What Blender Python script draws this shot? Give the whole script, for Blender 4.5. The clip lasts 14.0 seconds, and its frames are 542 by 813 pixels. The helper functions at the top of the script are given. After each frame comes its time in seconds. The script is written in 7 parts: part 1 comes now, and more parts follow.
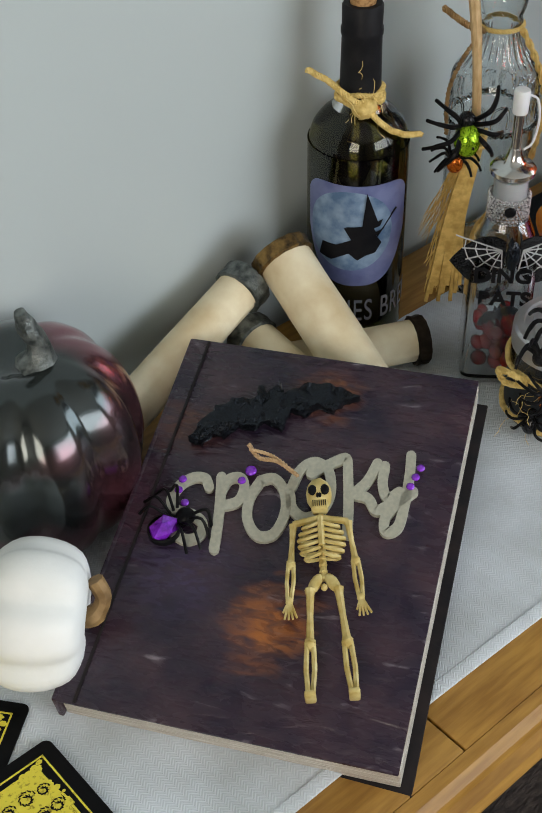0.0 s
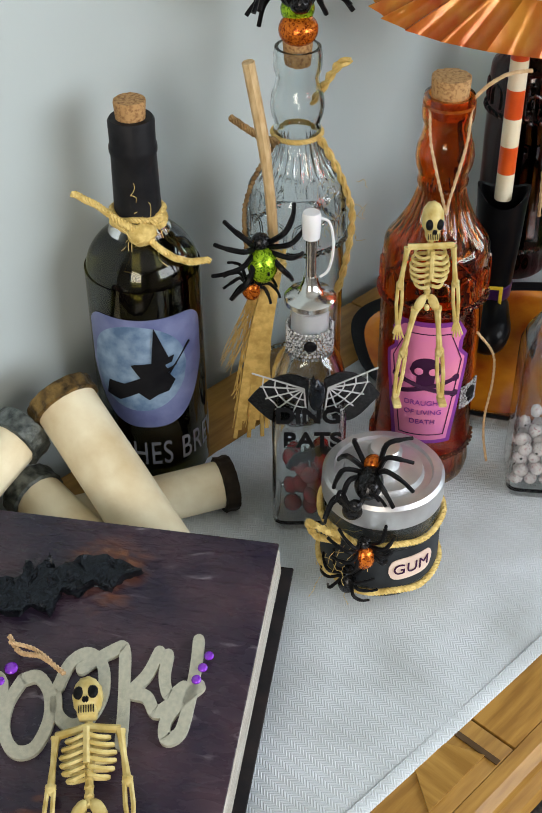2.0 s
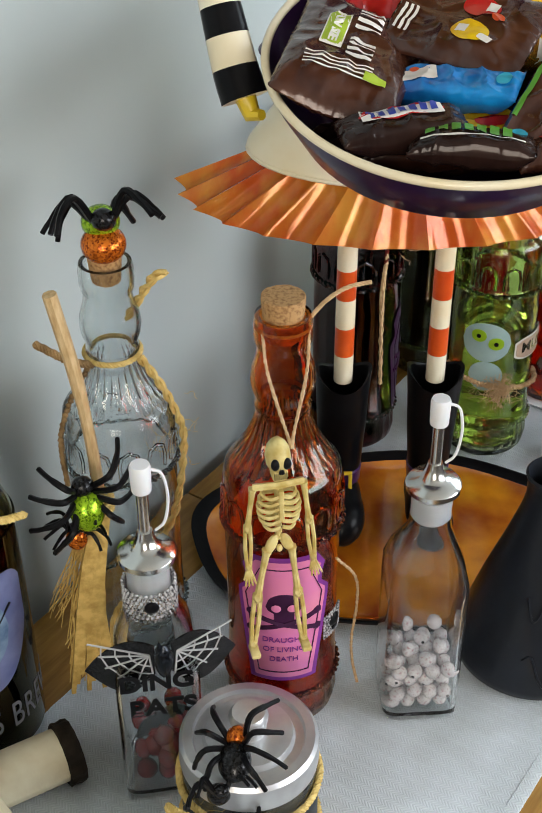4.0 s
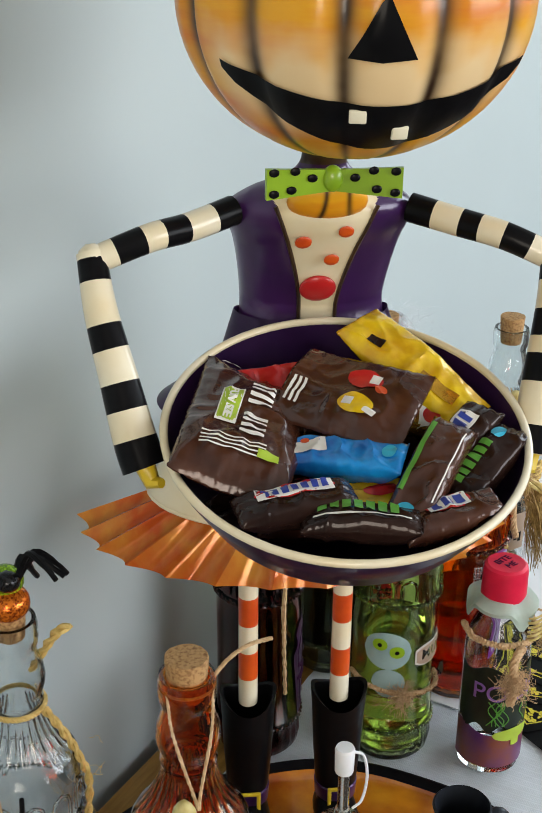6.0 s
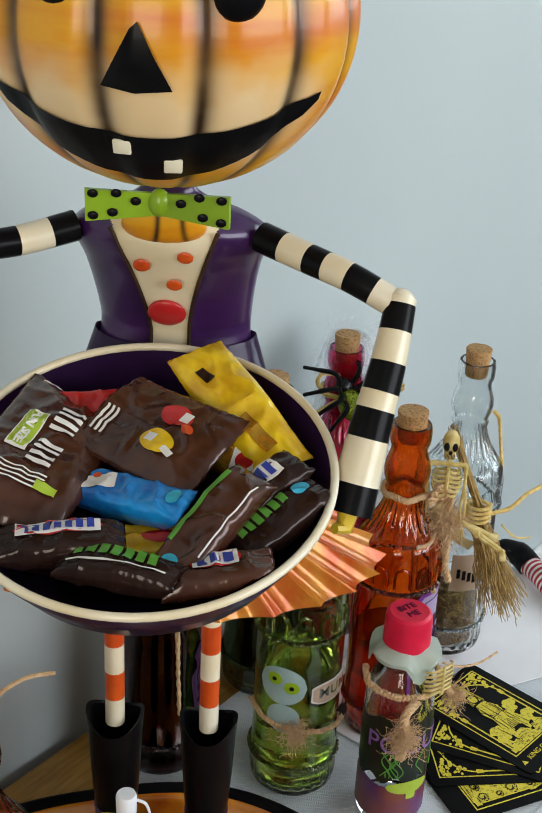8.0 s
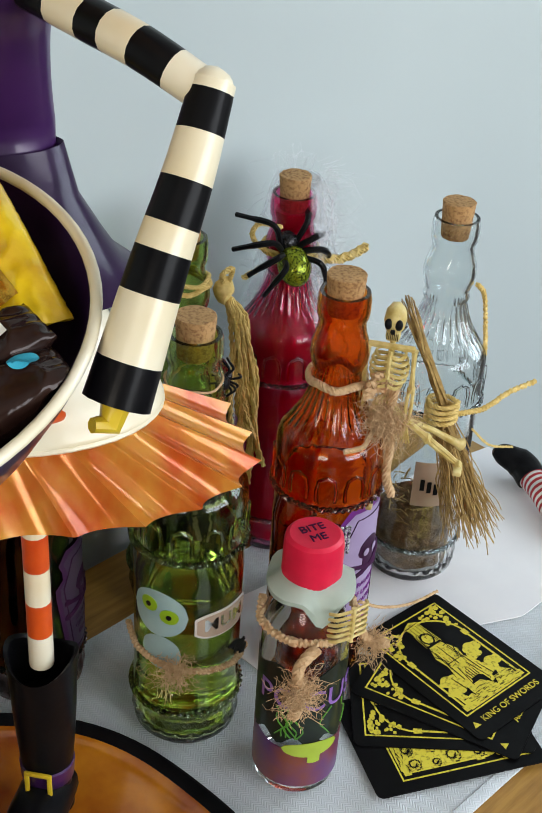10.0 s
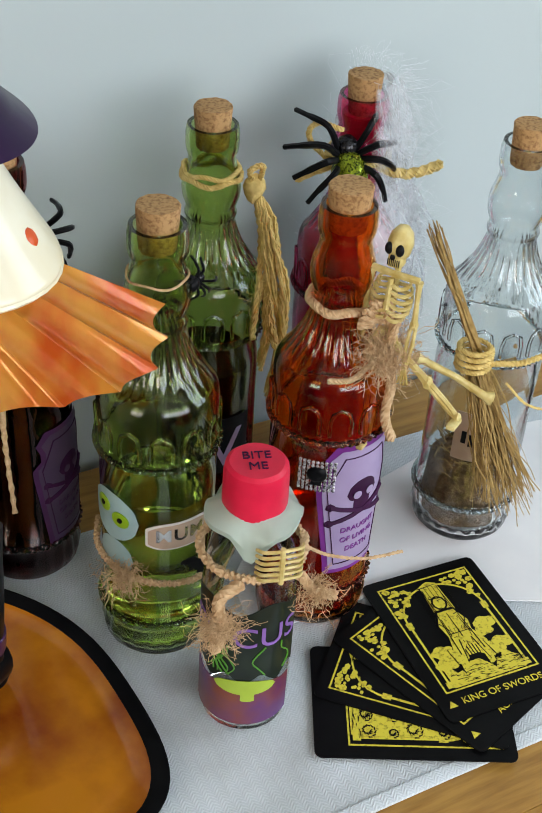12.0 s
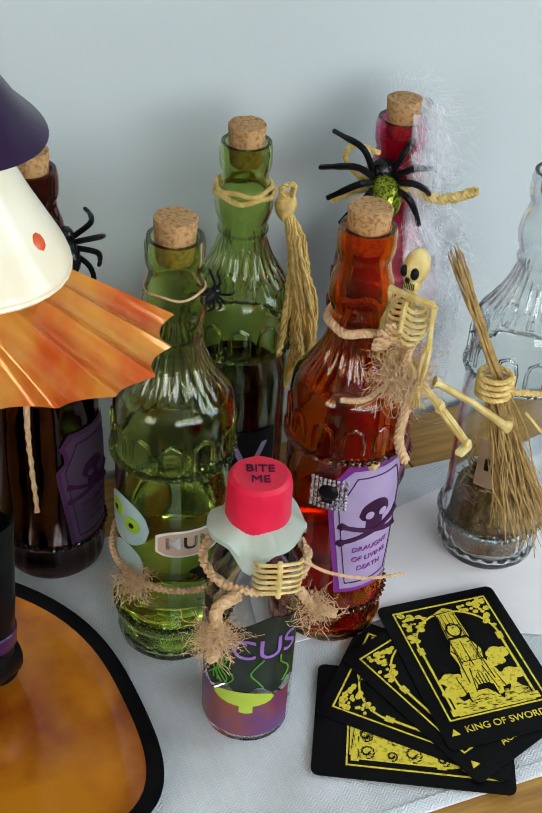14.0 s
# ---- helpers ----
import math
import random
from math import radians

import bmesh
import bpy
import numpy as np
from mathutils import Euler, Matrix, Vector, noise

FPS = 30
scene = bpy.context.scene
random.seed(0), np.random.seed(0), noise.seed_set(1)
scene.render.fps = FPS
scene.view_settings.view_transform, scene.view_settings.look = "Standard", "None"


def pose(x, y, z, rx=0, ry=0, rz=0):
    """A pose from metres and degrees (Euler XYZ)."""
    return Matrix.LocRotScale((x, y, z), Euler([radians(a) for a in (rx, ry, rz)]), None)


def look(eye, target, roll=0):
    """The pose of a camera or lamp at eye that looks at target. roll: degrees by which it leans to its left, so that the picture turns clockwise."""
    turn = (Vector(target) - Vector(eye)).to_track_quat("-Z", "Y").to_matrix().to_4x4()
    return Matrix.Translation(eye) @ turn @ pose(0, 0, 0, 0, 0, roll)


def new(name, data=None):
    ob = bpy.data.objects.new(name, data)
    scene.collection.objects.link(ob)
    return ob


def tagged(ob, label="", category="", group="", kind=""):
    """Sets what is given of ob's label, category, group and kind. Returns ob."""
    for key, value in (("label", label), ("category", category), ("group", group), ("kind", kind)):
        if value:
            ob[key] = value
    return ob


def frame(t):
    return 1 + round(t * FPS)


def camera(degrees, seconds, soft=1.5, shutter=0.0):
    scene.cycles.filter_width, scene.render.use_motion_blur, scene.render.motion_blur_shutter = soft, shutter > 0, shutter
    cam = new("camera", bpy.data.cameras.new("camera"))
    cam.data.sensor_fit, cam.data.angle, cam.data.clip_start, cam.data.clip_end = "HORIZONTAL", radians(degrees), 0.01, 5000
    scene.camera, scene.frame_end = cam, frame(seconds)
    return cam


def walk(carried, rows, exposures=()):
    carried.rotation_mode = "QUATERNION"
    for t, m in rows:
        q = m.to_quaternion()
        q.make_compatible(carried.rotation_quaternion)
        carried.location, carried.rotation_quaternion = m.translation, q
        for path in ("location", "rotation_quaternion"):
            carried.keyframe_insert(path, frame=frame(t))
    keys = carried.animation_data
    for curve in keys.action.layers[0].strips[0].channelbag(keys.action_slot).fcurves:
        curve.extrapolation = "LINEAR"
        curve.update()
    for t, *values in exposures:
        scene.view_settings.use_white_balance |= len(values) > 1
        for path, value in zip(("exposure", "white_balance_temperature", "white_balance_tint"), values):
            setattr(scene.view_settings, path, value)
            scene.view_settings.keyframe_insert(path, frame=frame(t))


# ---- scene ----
cam = camera(24.53, 14.0)

PATH = [
    (0, (-0.0722, 0.0721, 1.4058), (0.4179, 0.6459, 0.7498), -1.25),
    (0.5, (-0.0226, 0.0558, 1.4167), (0.4683, 0.6280, 0.7598), -1.41),
    (1, (0.0184, 0.0614, 1.3974), (0.5167, 0.6374, 0.7494), -1.28),
    (1.5, (0.0457, 0.0782, 1.3877), (0.5715, 0.6463, 0.7546), -0.67),
    (2, (0.0813, 0.1082, 1.3816), (0.6430, 0.6562, 0.7617), -0.40),
    (2.5, (0.1102, 0.1285, 1.3933), (0.6982, 0.6479, 0.7732), 0.24),
    (3, (0.1333, 0.1498, 1.4055), (0.7652, 0.6371, 0.8029), 0.58),
    (3.2, (0.1472, 0.1639, 1.4055), (0.7852, 0.6478, 0.8063), 0.26),
    (5.3, (0.2203, 0.2271, 1.4515), (0.9713, 0.6623, 0.9549), 0.19),
    (5.5, (0.2166, 0.2227, 1.4636), (0.9791, 0.6593, 0.9861), 0.08),
    (6, (0.2108, 0.2163, 1.4871), (0.9967, 0.6629, 1.0594), 0.68),
    (6.5, (0.2105, 0.1997, 1.5154), (1.0184, 0.6491, 1.1342), 0.96),
    (7, (0.2371, 0.1979, 1.5192), (1.0372, 0.6452, 1.1195), 0.74),
    (7.5, (0.3115, 0.1551, 1.5099), (1.0893, 0.6232, 1.0904), 1.06),
    (8, (0.3572, 0.0838, 1.5076), (1.0644, 0.6304, 1.0592), 2.97),
    (8.5, (0.4009, 0.0317, 1.4935), (1.0692, 0.6114, 1.0272), 3.72),
    (9, (0.4639, 0.0423, 1.4662), (1.0993, 0.6327, 0.9685), 3.05),
    (9.2, (0.4942, 0.0558, 1.4514), (1.1340, 0.6406, 0.9528), 3.30),
    (11.3, (0.7328, 0.1271, 1.3699), (1.2000, 0.7509, 0.7433), 3.74),
    (11.5, (0.7503, 0.0880, 1.3755), (1.1784, 0.7470, 0.7571), 3.75),
    (12, (0.7914, 0.0235, 1.3790), (1.1882, 0.7117, 0.7717), 3.94),
    (12.5, (0.8143, 0.0166, 1.3726), (1.1654, 0.7278, 0.7636), 3.49),
    (13, (0.8261, 0.0077, 1.3757), (1.1656, 0.7277, 0.7705), 4.04),
    (13.5, (0.8307, -0.0017, 1.3796), (1.1624, 0.7276, 0.7811), 4.09),
    (14, (0.8320, -0.0045, 1.3833), (1.1620, 0.7261, 0.7855), 3.83),
]
walk(cam, [(t, look(eye, target, roll)) for t, eye, target, roll in PATH],
     exposures=[(0, -0.12), (0.8, 0.11), (1.5, 0.25), (3.0, 0.33), (5.5, 0.22), (6.5, 0.05), (8.5, -0.06), (9.2, 0.03), (11.5, 0.14), (14.0, 0.14)])

# ---- light and exposure ----
world = bpy.data.worlds.new("daylight")
scene.world = world
world.use_nodes = True
wn = world.node_tree.nodes
sky = wn.new("ShaderNodeTexSky")
sky.sky_type, sky.sun_disc = "NISHITA", False
sky.sun_elevation, sky.sun_rotation = radians(38), radians(200)
world.node_tree.links.new(sky.outputs[0], wn["Background"].inputs[0])
wn["Background"].inputs[1].default_value = 0.06


def area_lamp(name, place, target, wide, high, power, colour):
    lamp = bpy.data.lights.new(name, "AREA")
    lamp.shape, lamp.size, lamp.size_y, lamp.energy, lamp.color = "RECTANGLE", wide, high, power, colour
    ob = new(name, lamp)
    ob.matrix_world = look(place, target)
    return ob


# sky light by south and east windows; the warm west lamp is added fill
area_lamp("window_light_south", (1.50, -2.54, 1.80), (0.95, 0.5, 0.95), 2.8, 1.3, 75, (0.92, 0.96, 1.0))
area_lamp("window_light_east", (3.24, -0.55, 1.85), (1.0, 0.25, 1.05), 1.3, 1.3, 27, (0.80, 0.92, 1.0))
area_lamp("fill_light_west", (-1.62, -0.95, 1.72), (0.0, -0.75, 1.35), 1.1, 1.2, 31, (1.0, 0.90, 0.76))

# ---- materials ----
MATS = {}


def mat(name, colour, rough=0.5, metal=0.0, second=None, scale=60.0, bump=0.15, glass=0.0, ior=1.45, coat=0.0, fine=None,
        stretch=(1, 1, 1), sheen=0.0, spread=(0.35, 0.65), alpha=1.0, detail=6.0, subsurface=0.0, distance=0.001):
    """A Principled material whose colour and relief vary at two scales."""
    if name in MATS:
        return MATS[name]
    m = bpy.data.materials.new(name)
    m.use_nodes = True
    n, link = m.node_tree.nodes, m.node_tree.links.new
    p = n["Principled BSDF"]
    second = second or tuple(c * 0.7 for c in colour)
    co = n.new("ShaderNodeTexCoord")
    mp = n.new("ShaderNodeMapping")
    mp.inputs["Scale"].default_value = stretch
    link(co.outputs["Object"], mp.inputs[0])
    tex = n.new("ShaderNodeTexNoise")
    tex.inputs["Scale"].default_value, tex.inputs["Detail"].default_value = scale, detail
    link(mp.outputs[0], tex.inputs["Vector"])
    ramp = n.new("ShaderNodeValToRGB")
    ramp.color_ramp.elements[0].position, ramp.color_ramp.elements[1].position = spread
    ramp.color_ramp.elements[0].color, ramp.color_ramp.elements[1].color = (*second, 1), (*colour, 1)
    link(tex.outputs["Fac"], ramp.inputs[0])
    link(ramp.outputs[0], p.inputs["Base Color"])
    p.inputs["Roughness"].default_value, p.inputs["Metallic"].default_value = rough, metal
    p.inputs["Transmission Weight"].default_value, p.inputs["IOR"].default_value = glass, ior
    p.inputs["Coat Weight"].default_value, p.inputs["Coat Roughness"].default_value = coat, 0.08
    p.inputs["Sheen Weight"].default_value, p.inputs["Alpha"].default_value = sheen, alpha
    if max(*colour, *second) < 0.06 and metal < 0.5:
        p.inputs["Specular IOR Level"].default_value = 0.10
    p.inputs["Subsurface Weight"].default_value = subsurface
    p.inputs["Subsurface Radius"].default_value = (0.01, 0.006, 0.004)
    if bump:
        small = n.new("ShaderNodeTexNoise")
        small.inputs["Scale"].default_value, small.inputs["Detail"].default_value = fine or scale * 4, 4
        link(mp.outputs[0], small.inputs["Vector"])
        b = n.new("ShaderNodeBump")
        b.inputs["Strength"].default_value, b.inputs["Distance"].default_value = bump, distance
        link(small.outputs["Fac"], b.inputs["Height"])
        link(b.outputs[0], p.inputs["Normal"])
    MATS[name] = m
    return m


def glitter(name, colour, dark):
    """Glitter flakes: small cells with colours and tilts of their own."""
    m = mat(name, colour, 0.25, 0.6, dark, 300, 0)
    n, link = m.node_tree.nodes, m.node_tree.links.new
    co = n.new("ShaderNodeTexCoord")
    cell = n.new("ShaderNodeTexVoronoi")
    cell.inputs["Scale"].default_value = 900
    link(co.outputs["Object"], cell.inputs["Vector"])
    ramp = n.new("ShaderNodeValToRGB")
    ramp.color_ramp.elements[0].color, ramp.color_ramp.elements[1].color = (*dark, 1), (*colour, 1)
    ramp.color_ramp.elements[0].position, ramp.color_ramp.elements[1].position = 0.2, 0.6
    link(cell.outputs["Color"], ramp.inputs[0])
    p = n["Principled BSDF"]
    link(ramp.outputs[0], p.inputs["Base Color"])
    b = n.new("ShaderNodeBump")
    b.inputs["Strength"].default_value, b.inputs["Distance"].default_value = 0.9, 0.0008
    link(cell.outputs["Color"], b.inputs["Height"])
    link(b.outputs[0], p.inputs["Normal"])
    return m


def weave_material(name, light, dark):
    """Herringbone cloth: fine slanted threads that turn in narrow columns, with the grey shading of soft creases
    mottled into its colour.
    """
    m = mat(name, light, 0.9, 0, dark, 16, 0, sheen=0.25, spread=(0.3, 0.68), detail=4)
    n, link = m.node_tree.nodes, m.node_tree.links.new
    co = n.new("ShaderNodeTexCoord")
    sep = n.new("ShaderNodeSeparateXYZ")
    link(co.outputs["Object"], sep.inputs[0])

    def op(kind, a, b=None):
        k = n.new("ShaderNodeMath")
        k.operation = kind
        for slot, v in enumerate((a, b)):
            if v is None:
                continue
            if isinstance(v, (int, float)):
                k.inputs[slot].default_value = v
            else:
                link(v, k.inputs[slot])
        return k.outputs[0]

    zig = op("PINGPONG", sep.outputs[0], 0.0036)
    threads = op("SINE", op("MULTIPLY", op("ADD", zig, sep.outputs[1]), 2600.0))
    p = n["Principled BSDF"]
    old = p.inputs["Base Color"].links[0].from_socket
    mix = n.new("ShaderNodeMix")
    mix.data_type, mix.blend_type = "RGBA", "MULTIPLY"
    fac = op("MULTIPLY", op("ADD", threads, 1.0), 0.09)
    link(fac, mix.inputs["Factor"])
    link(old, mix.inputs[6])
    mix.inputs[7].default_value = (0.30, 0.34, 0.40, 1)
    link(mix.outputs[2], p.inputs["Base Color"])
    b = n.new("ShaderNodeBump")
    b.inputs["Strength"].default_value, b.inputs["Distance"].default_value = 0.35, 0.0006
    link(threads, b.inputs["Height"])
    link(b.outputs[0], p.inputs["Normal"])
    return m


# unseen walls, toned darker than the north wall to limit bounced light
ROOM = mat("unseen_wall_tone", (0.27, 0.245, 0.21), 0.7, 0, (0.24, 0.215, 0.18), 3, 0.05, fine=160)
WALL = mat("wall_paint", (0.495, 0.556, 0.56), 0.6, 0, (0.47, 0.53, 0.535), 2.5, 0.06, fine=160, distance=0.0006)
CEIL = mat("ceiling_paint", (0.55, 0.54, 0.51), 0.8, 0, (0.52, 0.51, 0.48), 3, 0.05, fine=200)
SKIRTING = mat("white_gloss_paint", (0.80, 0.80, 0.79), 0.25, 0, (0.76, 0.76, 0.75), 6, 0.04)
CARPET = mat("dark_woven_rug", (0.06, 0.045, 0.038), 0.95, 0, (0.018, 0.013, 0.011), 90, 0.9, fine=160, distance=0.004, stretch=(1, 2.2, 1))
OAK = mat("honey_oak", (0.42, 0.225, 0.045), 0.45, 0, (0.27, 0.13, 0.022), 22, 0.12, stretch=(1, 9, 9), coat=0.08, fine=90)
OAK_CROSS = mat("honey_oak_cross", (0.45, 0.25, 0.055), 0.45, 0, (0.30, 0.15, 0.025), 22, 0.12, stretch=(9, 1, 9), coat=0.08, fine=90)
OAK_DARK = mat("oak_groove", (0.10, 0.055, 0.018), 0.6, 0, (0.06, 0.03, 0.01), 40, 0.2)
RUNNER = weave_material("herringbone_cloth", (0.76, 0.82, 0.88), (0.53, 0.57, 0.59))
LINEN = mat("white_cotton", (0.86, 0.86, 0.88), 0.9, 0, (0.80, 0.80, 0.83), 20, 0.25, fine=1600, sheen=0.2, distance=0.0004)
CORK = mat("cork", (0.50, 0.29, 0.12), 0.85, 0, (0.22, 0.10, 0.035), 420, 0.7, spread=(0.3, 0.55))
RAFFIA = mat("yellow_raffia", (0.82, 0.63, 0.24), 0.65, 0, (0.58, 0.40, 0.11), 200, 0.3)
JUTE = mat("jute_twine", (0.68, 0.48, 0.28), 0.85, 0, (0.48, 0.30, 0.15), 300, 0.4)
STRAW = mat("dry_straw", (0.50, 0.34, 0.12), 0.75, 0, (0.28, 0.17, 0.05), 160, 0.3)
BONE = mat("yellowed_plastic_bone", (0.72, 0.60, 0.26), 0.42, 0, (0.50, 0.36, 0.10), 120, 0.2, subsurface=0.05)
BLACK = mat("black_plastic", (0.004, 0.004, 0.005), 0.34, 0, (0.010, 0.010, 0.011), 80, 0.2)
BLACK_FUZZ = glitter("black_glitter", (0.03, 0.03, 0.033), (0.002, 0.002, 0.002))
GREEN_GLITTER = glitter("green_glitter", (0.45, 0.75, 0.03), (0.10, 0.22, 0.005))
OLIVE_GLITTER = glitter("olive_glitter", (0.28, 0.34, 0.02), (0.04, 0.06, 0.005))
ORANGE_GLITTER = glitter("orange_glitter", (0.85, 0.22, 0.02), (0.25, 0.035, 0.004))
SILVER_GLITTER = glitter("rhinestones", (0.9, 0.9, 0.92), (0.12, 0.12, 0.13))
DARK_GLITTER = glitter("dark_blue_glitter", (0.02, 0.025, 0.034), (0.0015, 0.002, 0.003))
GEM = mat("purple_gem", (0.30, 0.03, 0.75), 0.08, 0.2, (0.14, 0.01, 0.4), 300, 0, coat=1)
STEEL = mat("brushed_steel", (0.75, 0.74, 0.72), 0.2, 1, (0.6, 0.6, 0.58), 50, 0.05)
DULL_STEEL = mat("satin_lid", (0.72, 0.73, 0.74), 0.38, 0.9, (0.6, 0.6, 0.62), 60, 0.1)
BRONZE = mat("bronze_leaf", (0.32, 0.20, 0.07), 0.4, 0.8, (0.05, 0.035, 0.02), 130, 0.8)
PEWTER = mat("pewter_leaf", (0.22, 0.24, 0.23), 0.45, 0.7, (0.05, 0.06, 0.06), 130, 0.9)
DARK_RING = mat("dark_leather_ring", (0.035, 0.026, 0.018), 0.5, 0, (0.015, 0.011, 0.008), 90, 0.4)
PARCHMENT = mat("aged_parchment", (0.84, 0.76, 0.55), 0.7, 0, (0.64, 0.51, 0.30), 26, 0.3, spread=(0.3, 0.6), fine=220)
PAGES = mat("page_edges", (0.82, 0.79, 0.72), 0.85, 0, (0.50, 0.44, 0.36), 40, 0.8, stretch=(1, 1, 40), fine=300)
COVER = mat("painted_book_cover", (0.055, 0.030, 0.042), 0.30, 0, (0.017, 0.011, 0.026), 22, 0, spread=(0.36, 0.66), detail=8)


def sheened_cover():
    """Dark plum paint with copper and purple sheen put into the colour, creased leather relief and pale painted scratch
    glints along the creases.
    """
    n, link = COVER.node_tree.nodes, COVER.node_tree.links.new
    p = n["Principled BSDF"]
    p.inputs["Specular IOR Level"].default_value = 0.55
    co = n.new("ShaderNodeTexCoord")
    colour = p.inputs["Base Color"].links[0].from_socket

    def noisy(scale, detail, stretch):
        mp, tex = n.new("ShaderNodeMapping"), n.new("ShaderNodeTexNoise")
        mp.inputs["Scale"].default_value = stretch
        tex.inputs["Scale"].default_value, tex.inputs["Detail"].default_value = scale, detail
        tex.inputs["Distortion"].default_value = 0.6
        link(co.outputs["Object"], mp.inputs[0])
        link(mp.outputs[0], tex.inputs["Vector"])
        return tex.outputs["Fac"]

    def ranged(value, a, b, top=1.0):
        r = n.new("ShaderNodeMapRange")
        r.inputs["From Min"].default_value, r.inputs["From Max"].default_value, r.inputs["To Max"].default_value = a, b, top
        link(value, r.inputs["Value"])
        return r.outputs[0]

    def op(kind, a, b):
        k = n.new("ShaderNodeMath")
        k.operation = kind
        for slot, v in enumerate((a, b)):
            if isinstance(v, (int, float)):
                k.inputs[slot].default_value = v
            else:
                link(v, k.inputs[slot])
        return k.outputs[0]

    def over(below, factor, paint):
        mix = n.new("ShaderNodeMix")
        mix.data_type = "RGBA"
        link(factor, mix.inputs["Factor"])
        link(below, mix.inputs[6])
        mix.inputs[7].default_value = (*paint, 1)
        return mix.outputs[2]

    grain = noisy(70, 6, (1, 2.6, 1))
    crease = noisy(26, 9, (1, 3.2, 1))
    for x, y, size, paint in ((0.116, 0.078, 0.034, (0.42, 0.14, 0.030)), (0.112, 0.262, 0.028, (0.26, 0.09, 0.025)), (0.020, 0.215, 0.030, (0.10, 0.035, 0.02)), (0.045, 0.105, 0.045, (0.045, 0.030, 0.075))):
        d = n.new("ShaderNodeVectorMath")
        d.operation = "DISTANCE"
        d.inputs[1].default_value = (x, y, 0)
        link(co.outputs["Object"], d.inputs[0])
        near = ranged(op("ADD", d.outputs["Value"], op("MULTIPLY", op("SUBTRACT", crease, 0.5), 0.05)), size, size * 0.25)
        colour = over(colour, op("MULTIPLY", near, ranged(grain, 0.30, 0.62, 0.95)), paint)
    scratch_glint = op("MULTIPLY", ranged(crease, 0.60, 0.68), ranged(grain, 0.52, 0.66, 0.8))
    colour = over(colour, scratch_glint, (0.30, 0.26, 0.30))
    link(colour, p.inputs["Base Color"])
    link(ranged(grain, 0.25, 0.65, 0.42), p.inputs["Roughness"])
    b = n.new("ShaderNodeBump")
    b.inputs["Strength"].default_value, b.inputs["Distance"].default_value = 0.85, 0.004
    link(op("ADD", op("MULTIPLY", crease, 0.7), op("MULTIPLY", grain, 0.3)), b.inputs["Height"])
    link(b.outputs[0], p.inputs["Normal"])


sheened_cover()
COVER_EDGE = mat("black_board", (0.012, 0.012, 0.014), 0.45, 0, (0.025, 0.02, 0.02), 60, 0.3)
LETTER = mat("grey_glitter_card", (0.50, 0.49, 0.40), 0.55, 0.1, (0.40, 0.40, 0.33), 400, 0.3)
WHITE_PLASTIC = mat("white_plastic", (0.82, 0.83, 0.85), 0.35, 0, (0.76, 0.77, 0.8), 60, 0.05, subsurface=0.1)
WHITE_CERAMIC = mat("white_foam_gourd", (0.88, 0.89, 0.87), 0.55, 0, (0.82, 0.84, 0.82), 30, 0.15, fine=300)
STEM_BROWN = mat("brown_stem", (0.38, 0.24, 0.10), 0.6, 0, (0.16, 0.09, 0.03), 80, 0.6)
FOIL_BLACK = mat("iridescent_black_pumpkin", (0.30, 0.10, 0.13), 0.20, 0.9, (0.06, 0.07, 0.07), 9, 0, coat=0.5, spread=(0.42, 0.58), detail=2)
flake, flake_bump, flake_at = [FOIL_BLACK.node_tree.nodes.new(k) for k in ("ShaderNodeTexVoronoi", "ShaderNodeBump", "ShaderNodeTexCoord")]
flake.inputs["Scale"].default_value = 330
flake_bump.inputs["Strength"].default_value, flake_bump.inputs["Distance"].default_value = 0.35, 0.0010
FOIL_BLACK.node_tree.links.new(flake_at.outputs["Object"], flake.inputs["Vector"])
FOIL_BLACK.node_tree.links.new(flake.outputs["Color"], flake_bump.inputs["Height"])
FOIL_BLACK.node_tree.links.new(flake_bump.outputs[0], FOIL_BLACK.node_tree.nodes["Principled BSDF"].inputs["Normal"])


def glass(name, colour, rough=0.02):
    return mat(name, colour, rough, 0, tuple(c * 0.97 for c in colour), 12, 0.06, glass=1.0, ior=1.50, fine=38, distance=0.002)


CLEAR = glass("clear_glass", (0.95, 0.97, 0.97))
CLEAR_TEAL = glass("teal_tinted_glass", (0.95, 0.98, 0.98))
GREEN = glass("green_glass", (0.75, 0.87, 0.40))
GREEN_DARK = glass("bottle_green_glass", (0.64, 0.77, 0.33))
AMBER = glass("orange_glass", (0.95, 0.31, 0.036))
RED = glass("dark_red_glass", (0.20, 0.008, 0.012))
PINK = glass("magenta_glass", (0.92, 0.16, 0.38))
WINE = glass("olive_wine_glass", (0.16, 0.15, 0.03))
# the moulded bands use darker copies of each glass, their dark refraction painted in
SHADED_GLASS = {m.name: glass("shaded_" + m.name, colour) for m, colour in ((CLEAR_TEAL, (0.72, 0.80, 0.80)), (GREEN, (0.36, 0.46, 0.13)), (GREEN_DARK, (0.30, 0.40, 0.11)), (AMBER, (0.55, 0.12, 0.012)), (RED, (0.10, 0.004, 0.006)), (PINK, (0.6, 0.08, 0.2)))}
